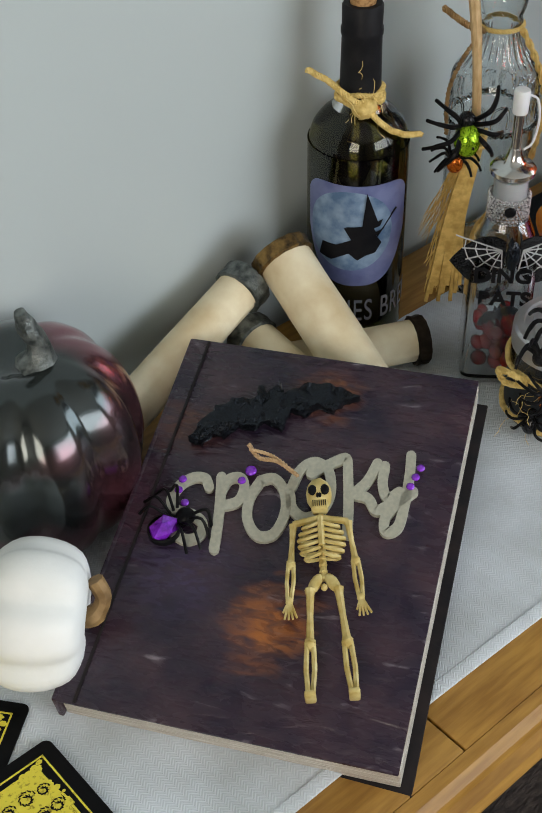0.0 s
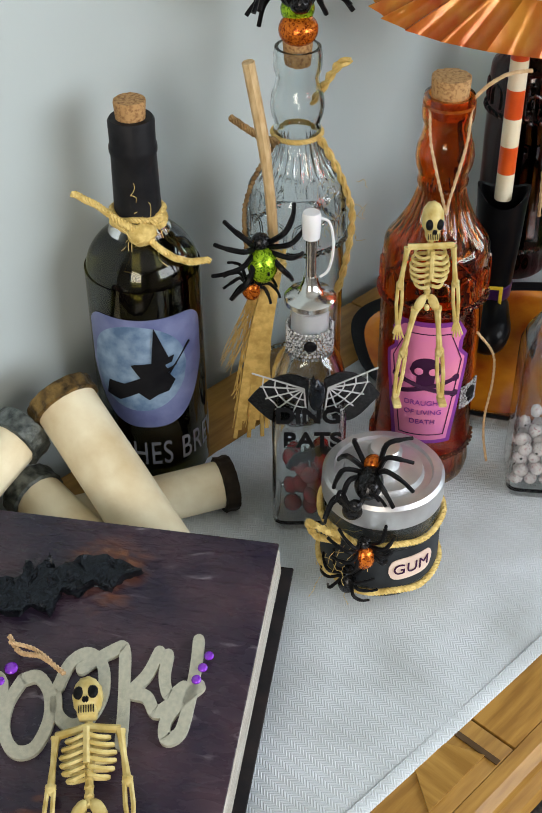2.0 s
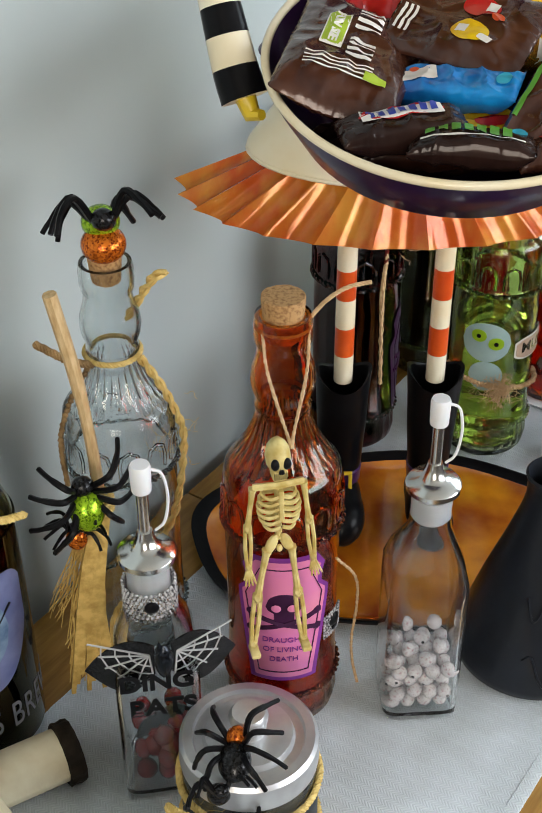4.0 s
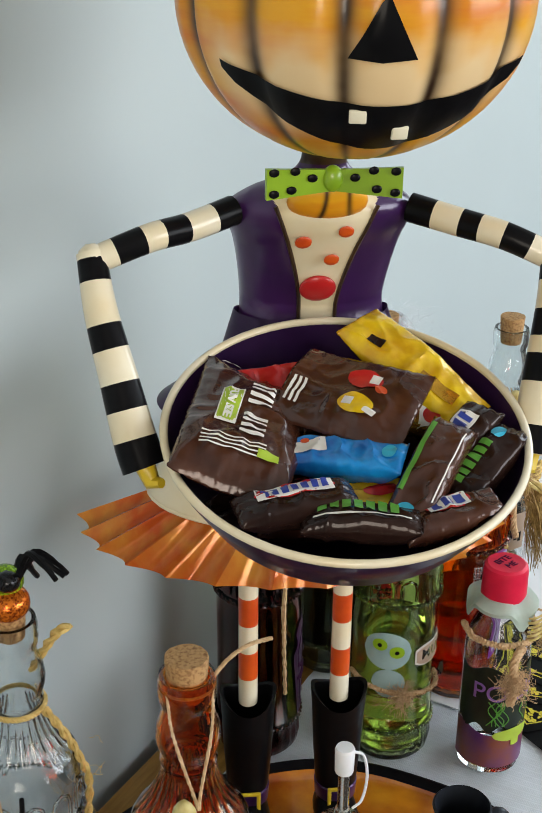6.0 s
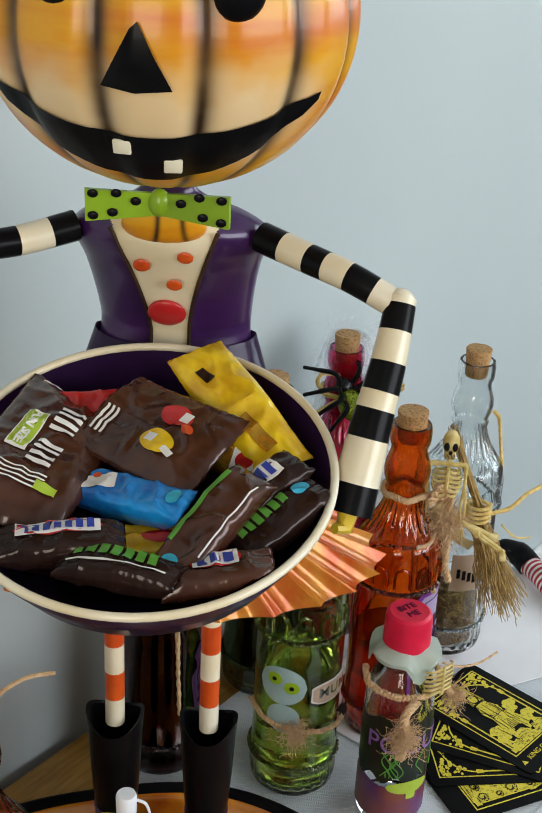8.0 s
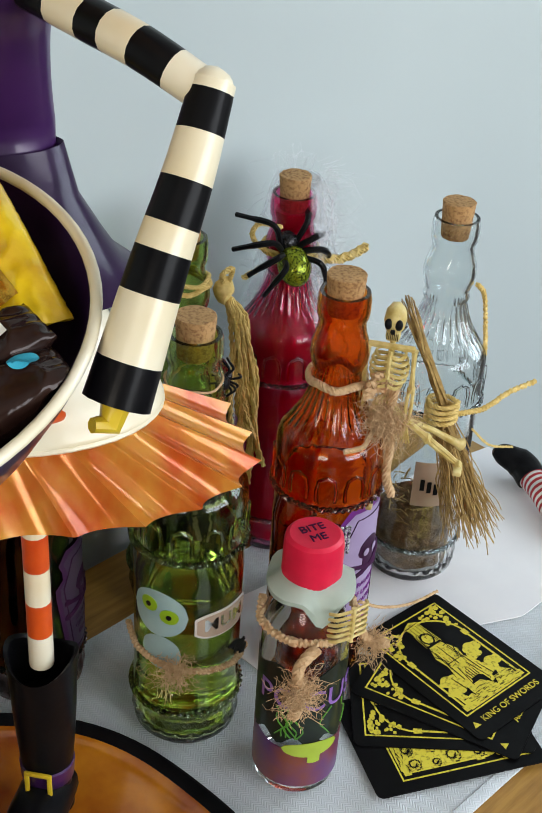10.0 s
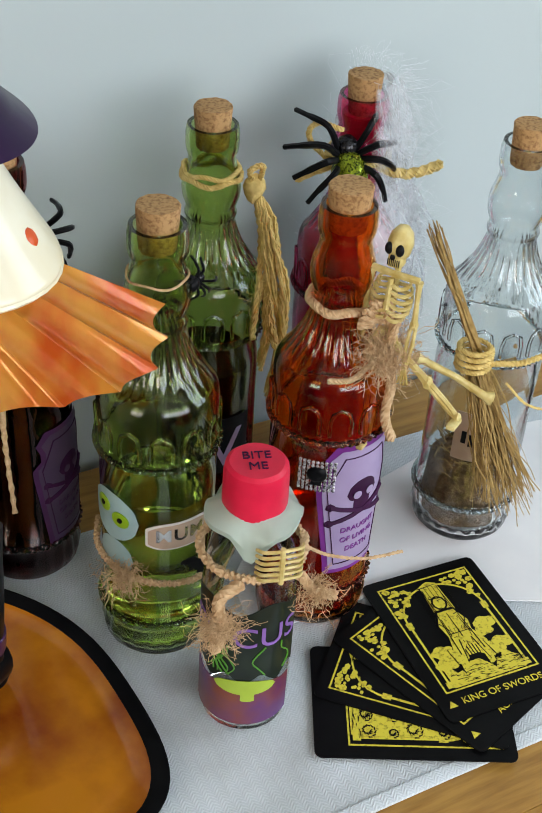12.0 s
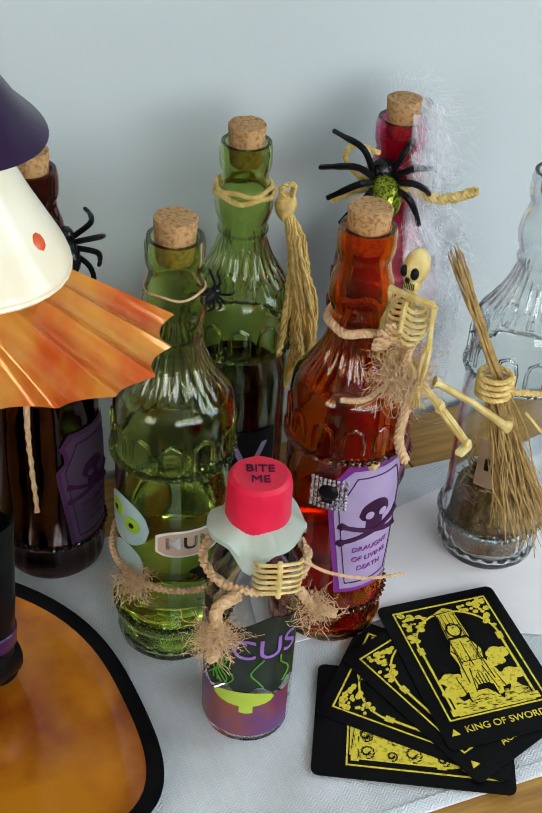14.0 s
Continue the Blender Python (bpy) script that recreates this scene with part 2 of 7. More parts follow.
WINE_LIQUID = mat("dark_wine", (0.012, 0.006, 0.006), 0.1, 0, (0.008, 0.004, 0.004), 20, 0)

# ---- shapes ----


def lathe(profile, seg=40, ripple=None, close=True):
    """A turned body from (radius, height) pairs, bottom to top; ripple(angle, z) scales the radius."""
    bm = bmesh.new()
    rings = []
    for r, z in profile:
        if r < 1e-6:
            rings.append([bm.verts.new((0, 0, z))])
            continue
        ring = []
        for k in range(seg):
            a = 2 * math.pi * k / seg
            q = r * (ripple(a, z) if ripple else 1)
            ring.append(bm.verts.new((q * math.cos(a), q * math.sin(a), z)))
        rings.append(ring)
    for lo, hi in zip(rings, rings[1:]):
        for k in range(seg):
            j = (k + 1) % seg
            if len(lo) == 1 and len(hi) > 1:
                bm.faces.new((lo[0], hi[j], hi[k]))
            elif len(hi) == 1 and len(lo) > 1:
                bm.faces.new((lo[k], lo[j], hi[0]))
            elif len(lo) > 1:
                bm.faces.new((lo[k], lo[j], hi[j], hi[k]))
    if close:
        if len(rings[0]) > 1:
            bm.faces.new(rings[0][::-1])
        if len(rings[-1]) > 1:
            bm.faces.new(rings[-1])
    return bm


def tube(points, radius, seg=8, bm=None, closed=False):
    """A round bar along points; radius is one number or one for each point."""
    bm = bm or bmesh.new()
    pts = [Vector(p) for p in points]
    radii = radius if isinstance(radius, (list, tuple)) else [radius] * len(pts)
    side = None
    rings = []
    for i, p in enumerate(pts):
        a, b = pts[max(i - 1, 0)], pts[min(i + 1, len(pts) - 1)]
        d = (b - a).normalized() if (b - a).length > 1e-9 else Vector((0, 0, 1))
        if side is None:
            side = d.orthogonal().normalized()
        side = (side - d * side.dot(d))
        side = side.normalized() if side.length > 1e-6 else d.orthogonal().normalized()
        up = d.cross(side)
        rings.append([bm.verts.new(p + radii[i] * (math.cos(t) * side + math.sin(t) * up))
                      for t in (2 * math.pi * k / seg for k in range(seg))])
    for lo, hi in zip(rings, rings[1:] + ([rings[0]] if closed else [])):
        for k in range(seg):
            bm.faces.new((lo[k], lo[(k + 1) % seg], hi[(k + 1) % seg], hi[k]))
    if not closed:
        bm.faces.new(rings[0][::-1])
        bm.faces.new(rings[-1])
    return bm


def smooth_line(points, n=6):
    """A Catmull-Rom line through points."""
    p = [Vector(q) for q in points]
    p = [2 * p[0] - p[1]] + p + [2 * p[-1] - p[-2]]
    out = []
    for a, b, c, d in zip(p, p[1:], p[2:], p[3:]):
        for k in range(n):
            t = k / n
            out.append(0.5 * (2 * b + (c - a) * t + (2 * a - 5 * b + 4 * c - d) * t * t + (3 * b - a - 3 * c + d) * t ** 3))
    return out + [p[-2]]


def box(sx, sy, sz, bevel=0.0, at=(0, 0, 0), turn=(0, 0, 0), bm=None):
    """A box with its edges rounded, centred at a place."""
    b = bmesh.new()
    bmesh.ops.create_cube(b, size=1, matrix=Matrix.Diagonal((sx, sy, sz, 1)))
    if bevel:
        bmesh.ops.bevel(b, geom=b.edges[:], offset=bevel, segments=2, profile=0.5, affect="EDGES")
    bmesh.ops.transform(b, matrix=pose(*at, *turn), verts=b.verts)
    return merge(bm, b) if bm else b


def ball(r, at=(0, 0, 0), stretch=(1, 1, 1), turn=(0, 0, 0), sub=2, bm=None, rough=0.0):
    b = bmesh.new()
    bmesh.ops.create_icosphere(b, subdivisions=sub, radius=r)
    if rough:
        for v in b.verts:
            v.co *= 1 + rough * noise.noise(v.co * (2.2 / r))
    bmesh.ops.transform(b, matrix=pose(*at, *turn) @ Matrix.Diagonal((*stretch, 1)), verts=b.verts)
    return merge(bm, b) if bm else b


def merge(into, other):
    lookup = {v: into.verts.new(v.co) for v in other.verts}
    for f in other.faces:
        g = into.faces.new([lookup[v] for v in f.verts])
        g.material_index = f.material_index
    other.free()
    return into


def slab(outline, thick, bm=None):
    """A flat plate of a given outline (x, y), from z = 0 up to its thickness."""
    b = bmesh.new()
    lo = [b.verts.new((x, y, 0)) for x, y in outline]
    hi = [b.verts.new((x, y, thick)) for x, y in outline]
    b.faces.new(lo[::-1])
    b.faces.new(hi)
    n = len(lo)
    for k in range(n):
        b.faces.new((lo[k], lo[(k + 1) % n], hi[(k + 1) % n], hi[k]))
    bmesh.ops.recalc_face_normals(b, faces=b.faces)
    bmesh.ops.triangulate(b, faces=[f for f in b.faces if len(f.verts) > 4])
    return merge(bm, b) if bm else b


def band(x0, x1, low, high, thick, n=20, bm=None):
    """A flat plate in x and z between two curves low(x) and high(x), facing -y."""
    b = bm or bmesh.new()
    cols = []
    for k in range(n + 1):
        x = x0 + (x1 - x0) * k / n
        cols.append([b.verts.new((x, y, z)) for y in (0, -thick) for z in (low(x), high(x))])
    for p, q in zip(cols, cols[1:]):
        b.faces.new((p[2], q[2], q[3], p[3]))
        b.faces.new((p[1], q[1], q[0], p[0]))
        b.faces.new((p[0], q[0], q[2], p[2]))
        b.faces.new((p[3], q[3], q[1], p[1]))
    for c in (cols[0], cols[-1]):
        b.faces.new((c[0], c[2], c[3], c[1]))
    bmesh.ops.recalc_face_normals(b, faces=b.faces)
    return b


def wrap(bm, radius):
    """Bends a plate that faces -y round an upright cylinder of that radius."""
    for v in bm.verts:
        a, r = v.co.x / radius, radius - v.co.y
        v.co = Vector((r * math.sin(a), -r * math.cos(a), v.co.z))
    return bm


def lettering(text, size, thick=0.0006, spacing=1.0, cut=0.0):
    """Letters of the built-in font as a mesh in x and z, facing -y, centred."""
    data = bpy.data.curves.new("letters", "FONT")
    data.body, data.size, data.extrude, data.align_x, data.align_y = text, size, thick / 2, "CENTER", "CENTER"
    data.space_character, data.offset = spacing, cut
    ob = bpy.data.objects.new("letters", data)
    scene.collection.objects.link(ob)
    mesh = ob.evaluated_get(bpy.context.evaluated_depsgraph_get()).to_mesh()
    bm = bmesh.new()
    bm.from_mesh(mesh)
    bpy.data.objects.remove(ob)
    bpy.data.curves.remove(data)
    bmesh.ops.transform(bm, matrix=pose(0, -thick / 2, 0, 90), verts=bm.verts)
    return bm


def moved(bm, *place):
    bmesh.ops.transform(bm, matrix=place[0] if isinstance(place[0], Matrix) else pose(*place), verts=bm.verts)
    return bm


LOOSE = ("bristles", "cobweb", "dry_straw", "jute_tie", "jute_knot", "jute_cord", "raffia_tie", "raffia_tassel", "raffia_bow", "rhinestone_sleeve", "rhinestone_patch", "broom_handle", "twine", "web", "cobweb_veil", "brown_cord")


def part(name, bm, material, parent=None, label="", angle=40, at=None):
    """Links a bmesh as one mesh object under a thing or a part."""
    mesh = bpy.data.meshes.new(name)
    bm.to_mesh(mesh)
    bm.free()
    for m in material if isinstance(material, (list, tuple)) else [material]:
        mesh.materials.append(m)
    mesh.polygons.foreach_set("use_smooth", [True] * len(mesh.polygons))
    mesh.set_sharp_from_angle(angle=radians(angle))
    ob = new(name, mesh)
    if parent:
        ob.parent = parent
    if at is not None:
        ob.matrix_basis = at
    if label:
        tagged(ob, label)
    if name in LOOSE:
        tagged(ob, kind="stuff")
    return ob


def thing(name, at, label, category, group=""):
    """An Empty at the base of a thing."""
    ob = new(name)
    ob.empty_display_size = 0.02
    ob.matrix_basis = at
    return tagged(ob, label, category, group)


def structure(name, bm, material, label, category):
    return tagged(part(name, bm, material), label, category, kind="structure")


def strands(n, start, end, spread0, spread1, radius, seed, wave=0.002, steps=5, bm=None):
    """Loose fibres from round one place to round another."""
    bm = bm or bmesh.new()
    rnd = random.Random(seed)
    a, b = Vector(start), Vector(end)
    for _ in range(n):
        p = a + Vector([rnd.uniform(-1, 1) * spread0 for _ in range(3)])
        q = b + Vector([rnd.uniform(-1, 1) * spread1 for _ in range(3)])
        line = [p.lerp(q, k / steps) + Vector([rnd.uniform(-1, 1) * wave * (k > 0) for _ in range(3)]) for k in range(steps + 1)]
        r = radius * rnd.uniform(0.6, 1.3)
        tube(smooth_line(line, 3), [r * (1 - 0.5 * k / (steps * 3)) for k in range(steps * 3 + 1)], 4, bm)
    return bm


def fuzz(n, centre, size, radius, seed, bm=None):
    """Curly loose hairs round a place."""
    bm = bm or bmesh.new()
    rnd = random.Random(seed)
    for _ in range(n):
        p = Vector(centre) + Vector([rnd.gauss(0, size * 0.35) for _ in range(3)])
        d = Vector([rnd.gauss(0, 1) for _ in range(3)]).normalized()
        line = [p]
        length = size * rnd.uniform(0.06, 0.2)
        for _ in range(7):
            d = (d + Vector([rnd.gauss(0, 0.55) for _ in range(3)]) + Vector((0, 0, -0.08))).normalized()
            line.append(line[-1] + d * length)
        tube(line, radius, 3, bm)
    return bm


def rope(points, radius, plies=3, twist=900.0, bm=None, seg=5):
    """A twisted cord along points."""
    bm = bm or bmesh.new()
    line = smooth_line(points, 8)
    for ply in range(plies):
        out, run = [], 0.0
        for i, p in enumerate(line):
            d = (line[min(i + 1, len(line) - 1)] - line[max(i - 1, 0)]).normalized()
            s = d.orthogonal().normalized()
            if i:
                run += (p - line[i - 1]).length
            a = run * twist + 2 * math.pi * ply / plies
            out.append(p + radius * 0.55 * (math.cos(a) * s + math.sin(a) * d.cross(s)))
        tube(out, radius * 0.6, seg, bm)
    return bm


def ring_line(r, z, n=24, start=0.0, sweep=2 * math.pi, wobble=0.0):
    return [(r * math.cos(start + sweep * k / n), r * math.sin(start + sweep * k / n), z + wobble * math.sin(5 * k)) for k in range(n + 1)]

# ---- the room ----
TOP, FLOOR, BACK, FRONT = 0.75, 0.36, 0.735, 0.325


def block(x0, x1, y0, y1, z0, z1, bevel=0.0):
    return box(x1 - x0, y1 - y0, z1 - z0, bevel, ((x0 + x1) / 2, (y0 + y1) / 2, (z0 + z1) / 2))


structure("floor", block(-1.8, 3.4, -2.8, 0.735, 0.26, FLOOR), CARPET, "dark brown woven rug over the floor", "floor")
structure("wall_north", block(-1.8, 3.4, BACK, 0.835, 0.26, 2.8), WALL, "plain pale blue-grey painted wall behind the table", "wall")
east = block(3.3, 3.4, -2.6, -1.25, FLOOR, 2.76)
for piece in ((0.15, BACK, FLOOR, 2.76), (-1.25, 0.15, FLOOR, 1.15), (-1.25, 0.15, 2.55, 2.76)):
    merge(east, block(3.3, 3.4, piece[0], piece[1], piece[2], piece[3]))
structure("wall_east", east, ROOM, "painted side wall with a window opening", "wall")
south = block(-1.8, -0.1, -2.7, -2.6, FLOOR, 2.76)
for piece in ((3.0, 3.4, FLOOR, 2.76), (-0.1, 3.0, FLOOR, 1.1), (-0.1, 3.0, 2.5, 2.76)):
    merge(south, block(piece[0], piece[1], -2.7, -2.6, piece[2], piece[3]))
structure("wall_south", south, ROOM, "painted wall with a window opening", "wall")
west = block(-1.8, -1.7, -2.6, -1.6, FLOOR, 2.76)
for piece in ((-0.3, BACK, FLOOR, 2.76), (-1.6, -0.3, FLOOR, 1.05), (-1.6, -0.3, 2.4, 2.76)):
    merge(west, block(-1.8, -1.7, piece[0], piece[1], piece[2], piece[3]))
structure("wall_west", west, ROOM, "unseen side wall with an opening for the added fill lamp", "wall")
structure("ceiling", block(-1.8, 3.4, -2.7, BACK, 2.76, 2.86), CEIL, "plain white painted ceiling", "ceiling")
base = block(-1.7, 3.3, BACK - 0.018, BACK, FLOOR, 0.475, 0.003)
merge(base, block(-1.7, 3.3, BACK - 0.012, BACK, 0.475, 0.495, 0.004))
structure("baseboard", base, SKIRTING, "white gloss skirting board along the wall", "baseboard")

# ---- the table ----
LEFT, RIGHT = -0.45, 1.455
table = thing("wooden_table", pose(0, 0, FLOOR), "low honey-oak table with inlaid panels and a moulded edge", "table")
core = block(LEFT, RIGHT, FRONT, BACK - 0.012, TOP - 0.022 - FLOOR, TOP - 0.004 - FLOOR)
part("core", core, OAK_DARK, table)
rim = []
for y, z in ((FRONT + 0.002, -0.0005), (FRONT - 0.006, -0.002), (FRONT - 0.012, -0.007), (FRONT - 0.0135, -0.013), (FRONT - 0.008, -0.017),
             (FRONT - 0.008, -0.020), (FRONT - 0.018, -0.024), (FRONT - 0.021, -0.031), (FRONT - 0.016, -0.037), (FRONT + 0.002, -0.039)):
    rim.append((y, z))
edge = bmesh.new()
ends = [[edge.verts.new((x, y, TOP + z - FLOOR)) for y, z in rim] for x in (LEFT - 0.02, RIGHT + 0.02)]
for k in range(len(rim)):
    edge.faces.new((ends[0][k], ends[1][k], ends[1][(k + 1) % len(rim)], ends[0][(k + 1) % len(rim)]))
edge.faces.new(ends[0][::-1])
edge.faces.new(ends[1])
bmesh.ops.recalc_face_normals(edge, faces=edge.faces)
part("edge_moulding", edge, OAK, table, "stepped oak edge moulding", 25)
for x in (LEFT + 0.03, RIGHT - 0.03):
    for y in (FRONT + 0.035, BACK - 0.055):
        part("leg", box(0.05, 0.05, TOP - 0.04 - FLOOR, 0.004, (x, y, (TOP - 0.04 - FLOOR) / 2)), OAK, table)
part("apron", block(LEFT + 0.02, RIGHT - 0.02, FRONT + 0.015, FRONT + 0.035, 0.25, TOP - 0.039 - FLOOR), OAK, table)
# inlaid boards: long side strips and herringbone panels between them
z0, z1 = TOP - 0.004 - FLOOR, TOP - FLOOR
x = LEFT
k = 0
while x < RIGHT - 0.01:
    w = min((0.30, 0.145, 0.30, 0.22)[k % 4], RIGHT - x)
    part("board", block(x + 0.0008, x + w - 0.0008, FRONT + 0.0025, FRONT + 0.075, z0, z1, 0.0008), OAK, table)
    part("board", block(x + 0.0008, x + w - 0.0008, BACK - 0.085, BACK - 0.0135, z0, z1, 0.0008), OAK, table)
    part("board", block(x + 0.0008, x + w - 0.0008, FRONT + 0.0765, BACK - 0.0865, z0, z1, 0.0008), OAK_CROSS, table)
    x += w
    k += 1
inlay = slab(((0.444, FRONT + 0.012), (0.498, FRONT + 0.012), (0.478, FRONT + 0.06)), 0.0012)
part("inlay", moved(inlay, 0, 0, z1 + 0.0002), OAK_CROSS, table)
part("inlay_line", block(0.4975, 0.5015, FRONT + 0.003, FRONT + 0.075, z1 + 0.0002, z1 + 0.0012), OAK_DARK, table)


def cloth(name, outline, n, material, label, thick, lift, amount, seed, fall=None):
    """A thin cloth over the table: a grid between a front and a back line, gently wrinkled."""
    (x0, x1), front, back = outline
    bm = bmesh.new()
    nx, ny = n
    grid = []
    for layer in (0, 1):
        rows = []
        for j in range(ny + 1):
            row = []
            for i in range(nx + 1):
                x = x0 + (x1 - x0) * i / nx
                y = front(x) + (back(x) - front(x)) * j / ny
                w = noise.noise(Vector((x * 9 + seed, y * 9, seed))) + 0.5 * noise.noise(Vector((x * 22, y * 14 + seed, 3)))
                crease = max(0, 1 - abs(math.sin(x * 26 + y * 30 + seed)) * 9) * 0.5
                z = TOP + lift + amount * (0.75 + 0.5 * w + crease) + thick * layer
                row.append(bm.verts.new((x, y, z)))
            rows.append(row)
        grid.append(rows)
    for j in range(ny):
        for i in range(nx):
            a, b = grid
            bm.faces.new((b[j][i], b[j][i + 1], b[j + 1][i + 1], b[j + 1][i]))
            bm.faces.new((a[j][i], a[j + 1][i], a[j + 1][i + 1], a[j][i + 1]))
    for rows in ([(grid[0][0][i], grid[0][0][i + 1], grid[1][0][i + 1], grid[1][0][i]) for i in range(nx)],
                 [(grid[0][ny][i], grid[1][ny][i], grid[1][ny][i + 1], grid[0][ny][i + 1]) for i in range(nx)],
                 [(grid[0][j][0], grid[1][j][0], grid[1][j + 1][0], grid[0][j + 1][0]) for j in range(ny)],
                 [(grid[0][j][nx], grid[0][j + 1][nx], grid[1][j + 1][nx], grid[1][j][nx]) for j in range(ny)]):
        for f in rows:
            bm.faces.new(f)
    return tagged(part(name, bm, material, angle=60), label, "tablecloth")


RUN = 0.0012
runner = cloth("table_runner", ((-0.42, 1.43), lambda x: 0.362 + 0.004 * math.sin(x * 7), lambda x: 0.655), (220, 44), RUNNER,
      "pale grey herringbone cloth runner with soft creases, laid along the table", 0.0008, 0.0003, 0.0021, 3)
hem = bmesh.new()
rows = [[hem.verts.new((-0.42 + 1.85 * k / 120, 0.362 + 0.004 * math.sin((-0.42 + 1.85 * k / 120) * 7) + dy, TOP + dz)) for k in range(121)] for dy, dz in ((-0.0012, 0.0006), (-0.0012, 0.0028), (0.0002, 0.0033), (0.0072, 0.0034), (0.0080, 0.0026), (0.0082, 0.0006))]
for p, q in zip(rows, rows[1:] + rows[:1]):
    for k in range(120):
        hem.faces.new((p[k], p[k + 1], q[k + 1], q[k]))
bmesh.ops.recalc_face_normals(hem, faces=hem.faces)
part("hem", hem, RUNNER, runner, "stitched front hem")
cloth("white_cloth", ((1.085, 1.45), lambda x: 0.512 - 0.06 * min(1, max(0, (x - 1.16) / 0.12)), lambda x: 0.62 + 0.012 * math.sin(x * 20)), (70, 24), LINEN,
      "folded white cotton cloth under the bottles", 0.0010, 0.0032, 0.0022, 11)
ON = TOP + 0.0040
ON_WHITE = TOP + 0.0075

# ---- bottles and their fittings ----
DECO = [(0.0000, 0.004), (0.0220, 0.002), (0.0320, 0.0), (0.0352, 0.004), (0.0360, 0.012), (0.0356, 0.018), (0.0356, 0.030), (0.0368, 0.0318), (0.0356, 0.0336),
        (0.0352, 0.060), (0.0352, 0.110), (0.0355, 0.134), (0.0356, 0.1565), (0.0370, 0.159), (0.0356, 0.1615), (0.0357, 0.172), (0.0360, 0.184), (0.0359, 0.191), (0.0352, 0.1965),
        (0.0334, 0.2000), (0.0305, 0.2030), (0.0262, 0.209), (0.0214, 0.217), (0.0178, 0.226), (0.0159, 0.233), (0.0151, 0.2365), (0.0165, 0.2390), (0.0169, 0.2415), (0.0158, 0.2440), (0.0165, 0.2475), (0.0184, 0.253),
        (0.0190, 0.259), (0.0181, 0.266), (0.0160, 0.272), (0.0151, 0.277), (0.0151, 0.281), (0.0164, 0.284), (0.0168, 0.288), (0.0167, 0.296), (0.0158, 0.300)]



def flutes(a, z):
    if 0.2050 < z < 0.234:
        return 1 + 0.034 * math.cos(24 * a)
    if 0.008 < z < 0.028:
        return 1 + 0.022 * math.cos(22 * a)
    return 1


def deco_bottle(parent, material, liquid=None, level=0.13, name="bottle"):
    """A round bottle with a fluted shoulder, a bulbous neck and rope bands; hollow, with its liquid inside."""
    wall = 0.0026
    inner = [(max(r - wall, 0.0), z) for r, z in DECO[3:]]
    inner[0] = (0.030, 0.006)
    prof = DECO + [(inner[-1][0], 0.300)] + inner[::-1][1:] + [(0.0, 0.0065)]
    body = part(name, lathe(prof, 96, flutes, close=False), material, parent, angle=50)
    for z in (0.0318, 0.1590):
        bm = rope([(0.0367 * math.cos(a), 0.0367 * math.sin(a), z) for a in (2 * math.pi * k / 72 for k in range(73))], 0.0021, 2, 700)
        part("rope_band", bm, SHADED_GLASS[material.name], body)
    for k in range(12):
        a0 = 2 * math.pi * k / 12
        arch = tube([((0.0362 + 0.0003) * math.cos(a0 + da), (0.0362 + 0.0003) * math.sin(a0 + da), z)
              for da, z in ((-0.17, 0.1650), (-0.18, 0.174), (-0.14, 0.181), (0, 0.184), (0.14, 0.181), (0.18, 0.174), (0.17, 0.1650))], 0.0013, 6)
        part("arch", arch, material, body)
    if liquid:
        fill = [(0.0, 0.0072), (0.029, 0.0072)] + [(r - 0.0008, z) for r, z in inner[1:] if 0.008 < z < level]
        fill += [(fill[-1][0], level), (0.0, level)]
        part("liquid", lathe(fill, 48, flutes, close=False), liquid, parent)
    return body


def cork(parent, z, r=0.0140, h=0.026, seed=0):
    rnd = random.Random(seed)
    r *= 0.88
    bm = lathe([(0.0, z - h * 0.55), (r * 0.86, z - h * 0.55), (r * 0.9, z - h * 0.5), (r * 1.05, z + h * 0.42), (r * 1.0, z + h * 0.45), (0.0, z + h * 0.455)], 28)
    for v in bm.verts:
        v.co += Vector((rnd.uniform(-1, 1), rnd.uniform(-1, 1), rnd.uniform(-1, 1))) * 0.0003
    return part("cork", bm, CORK, parent)


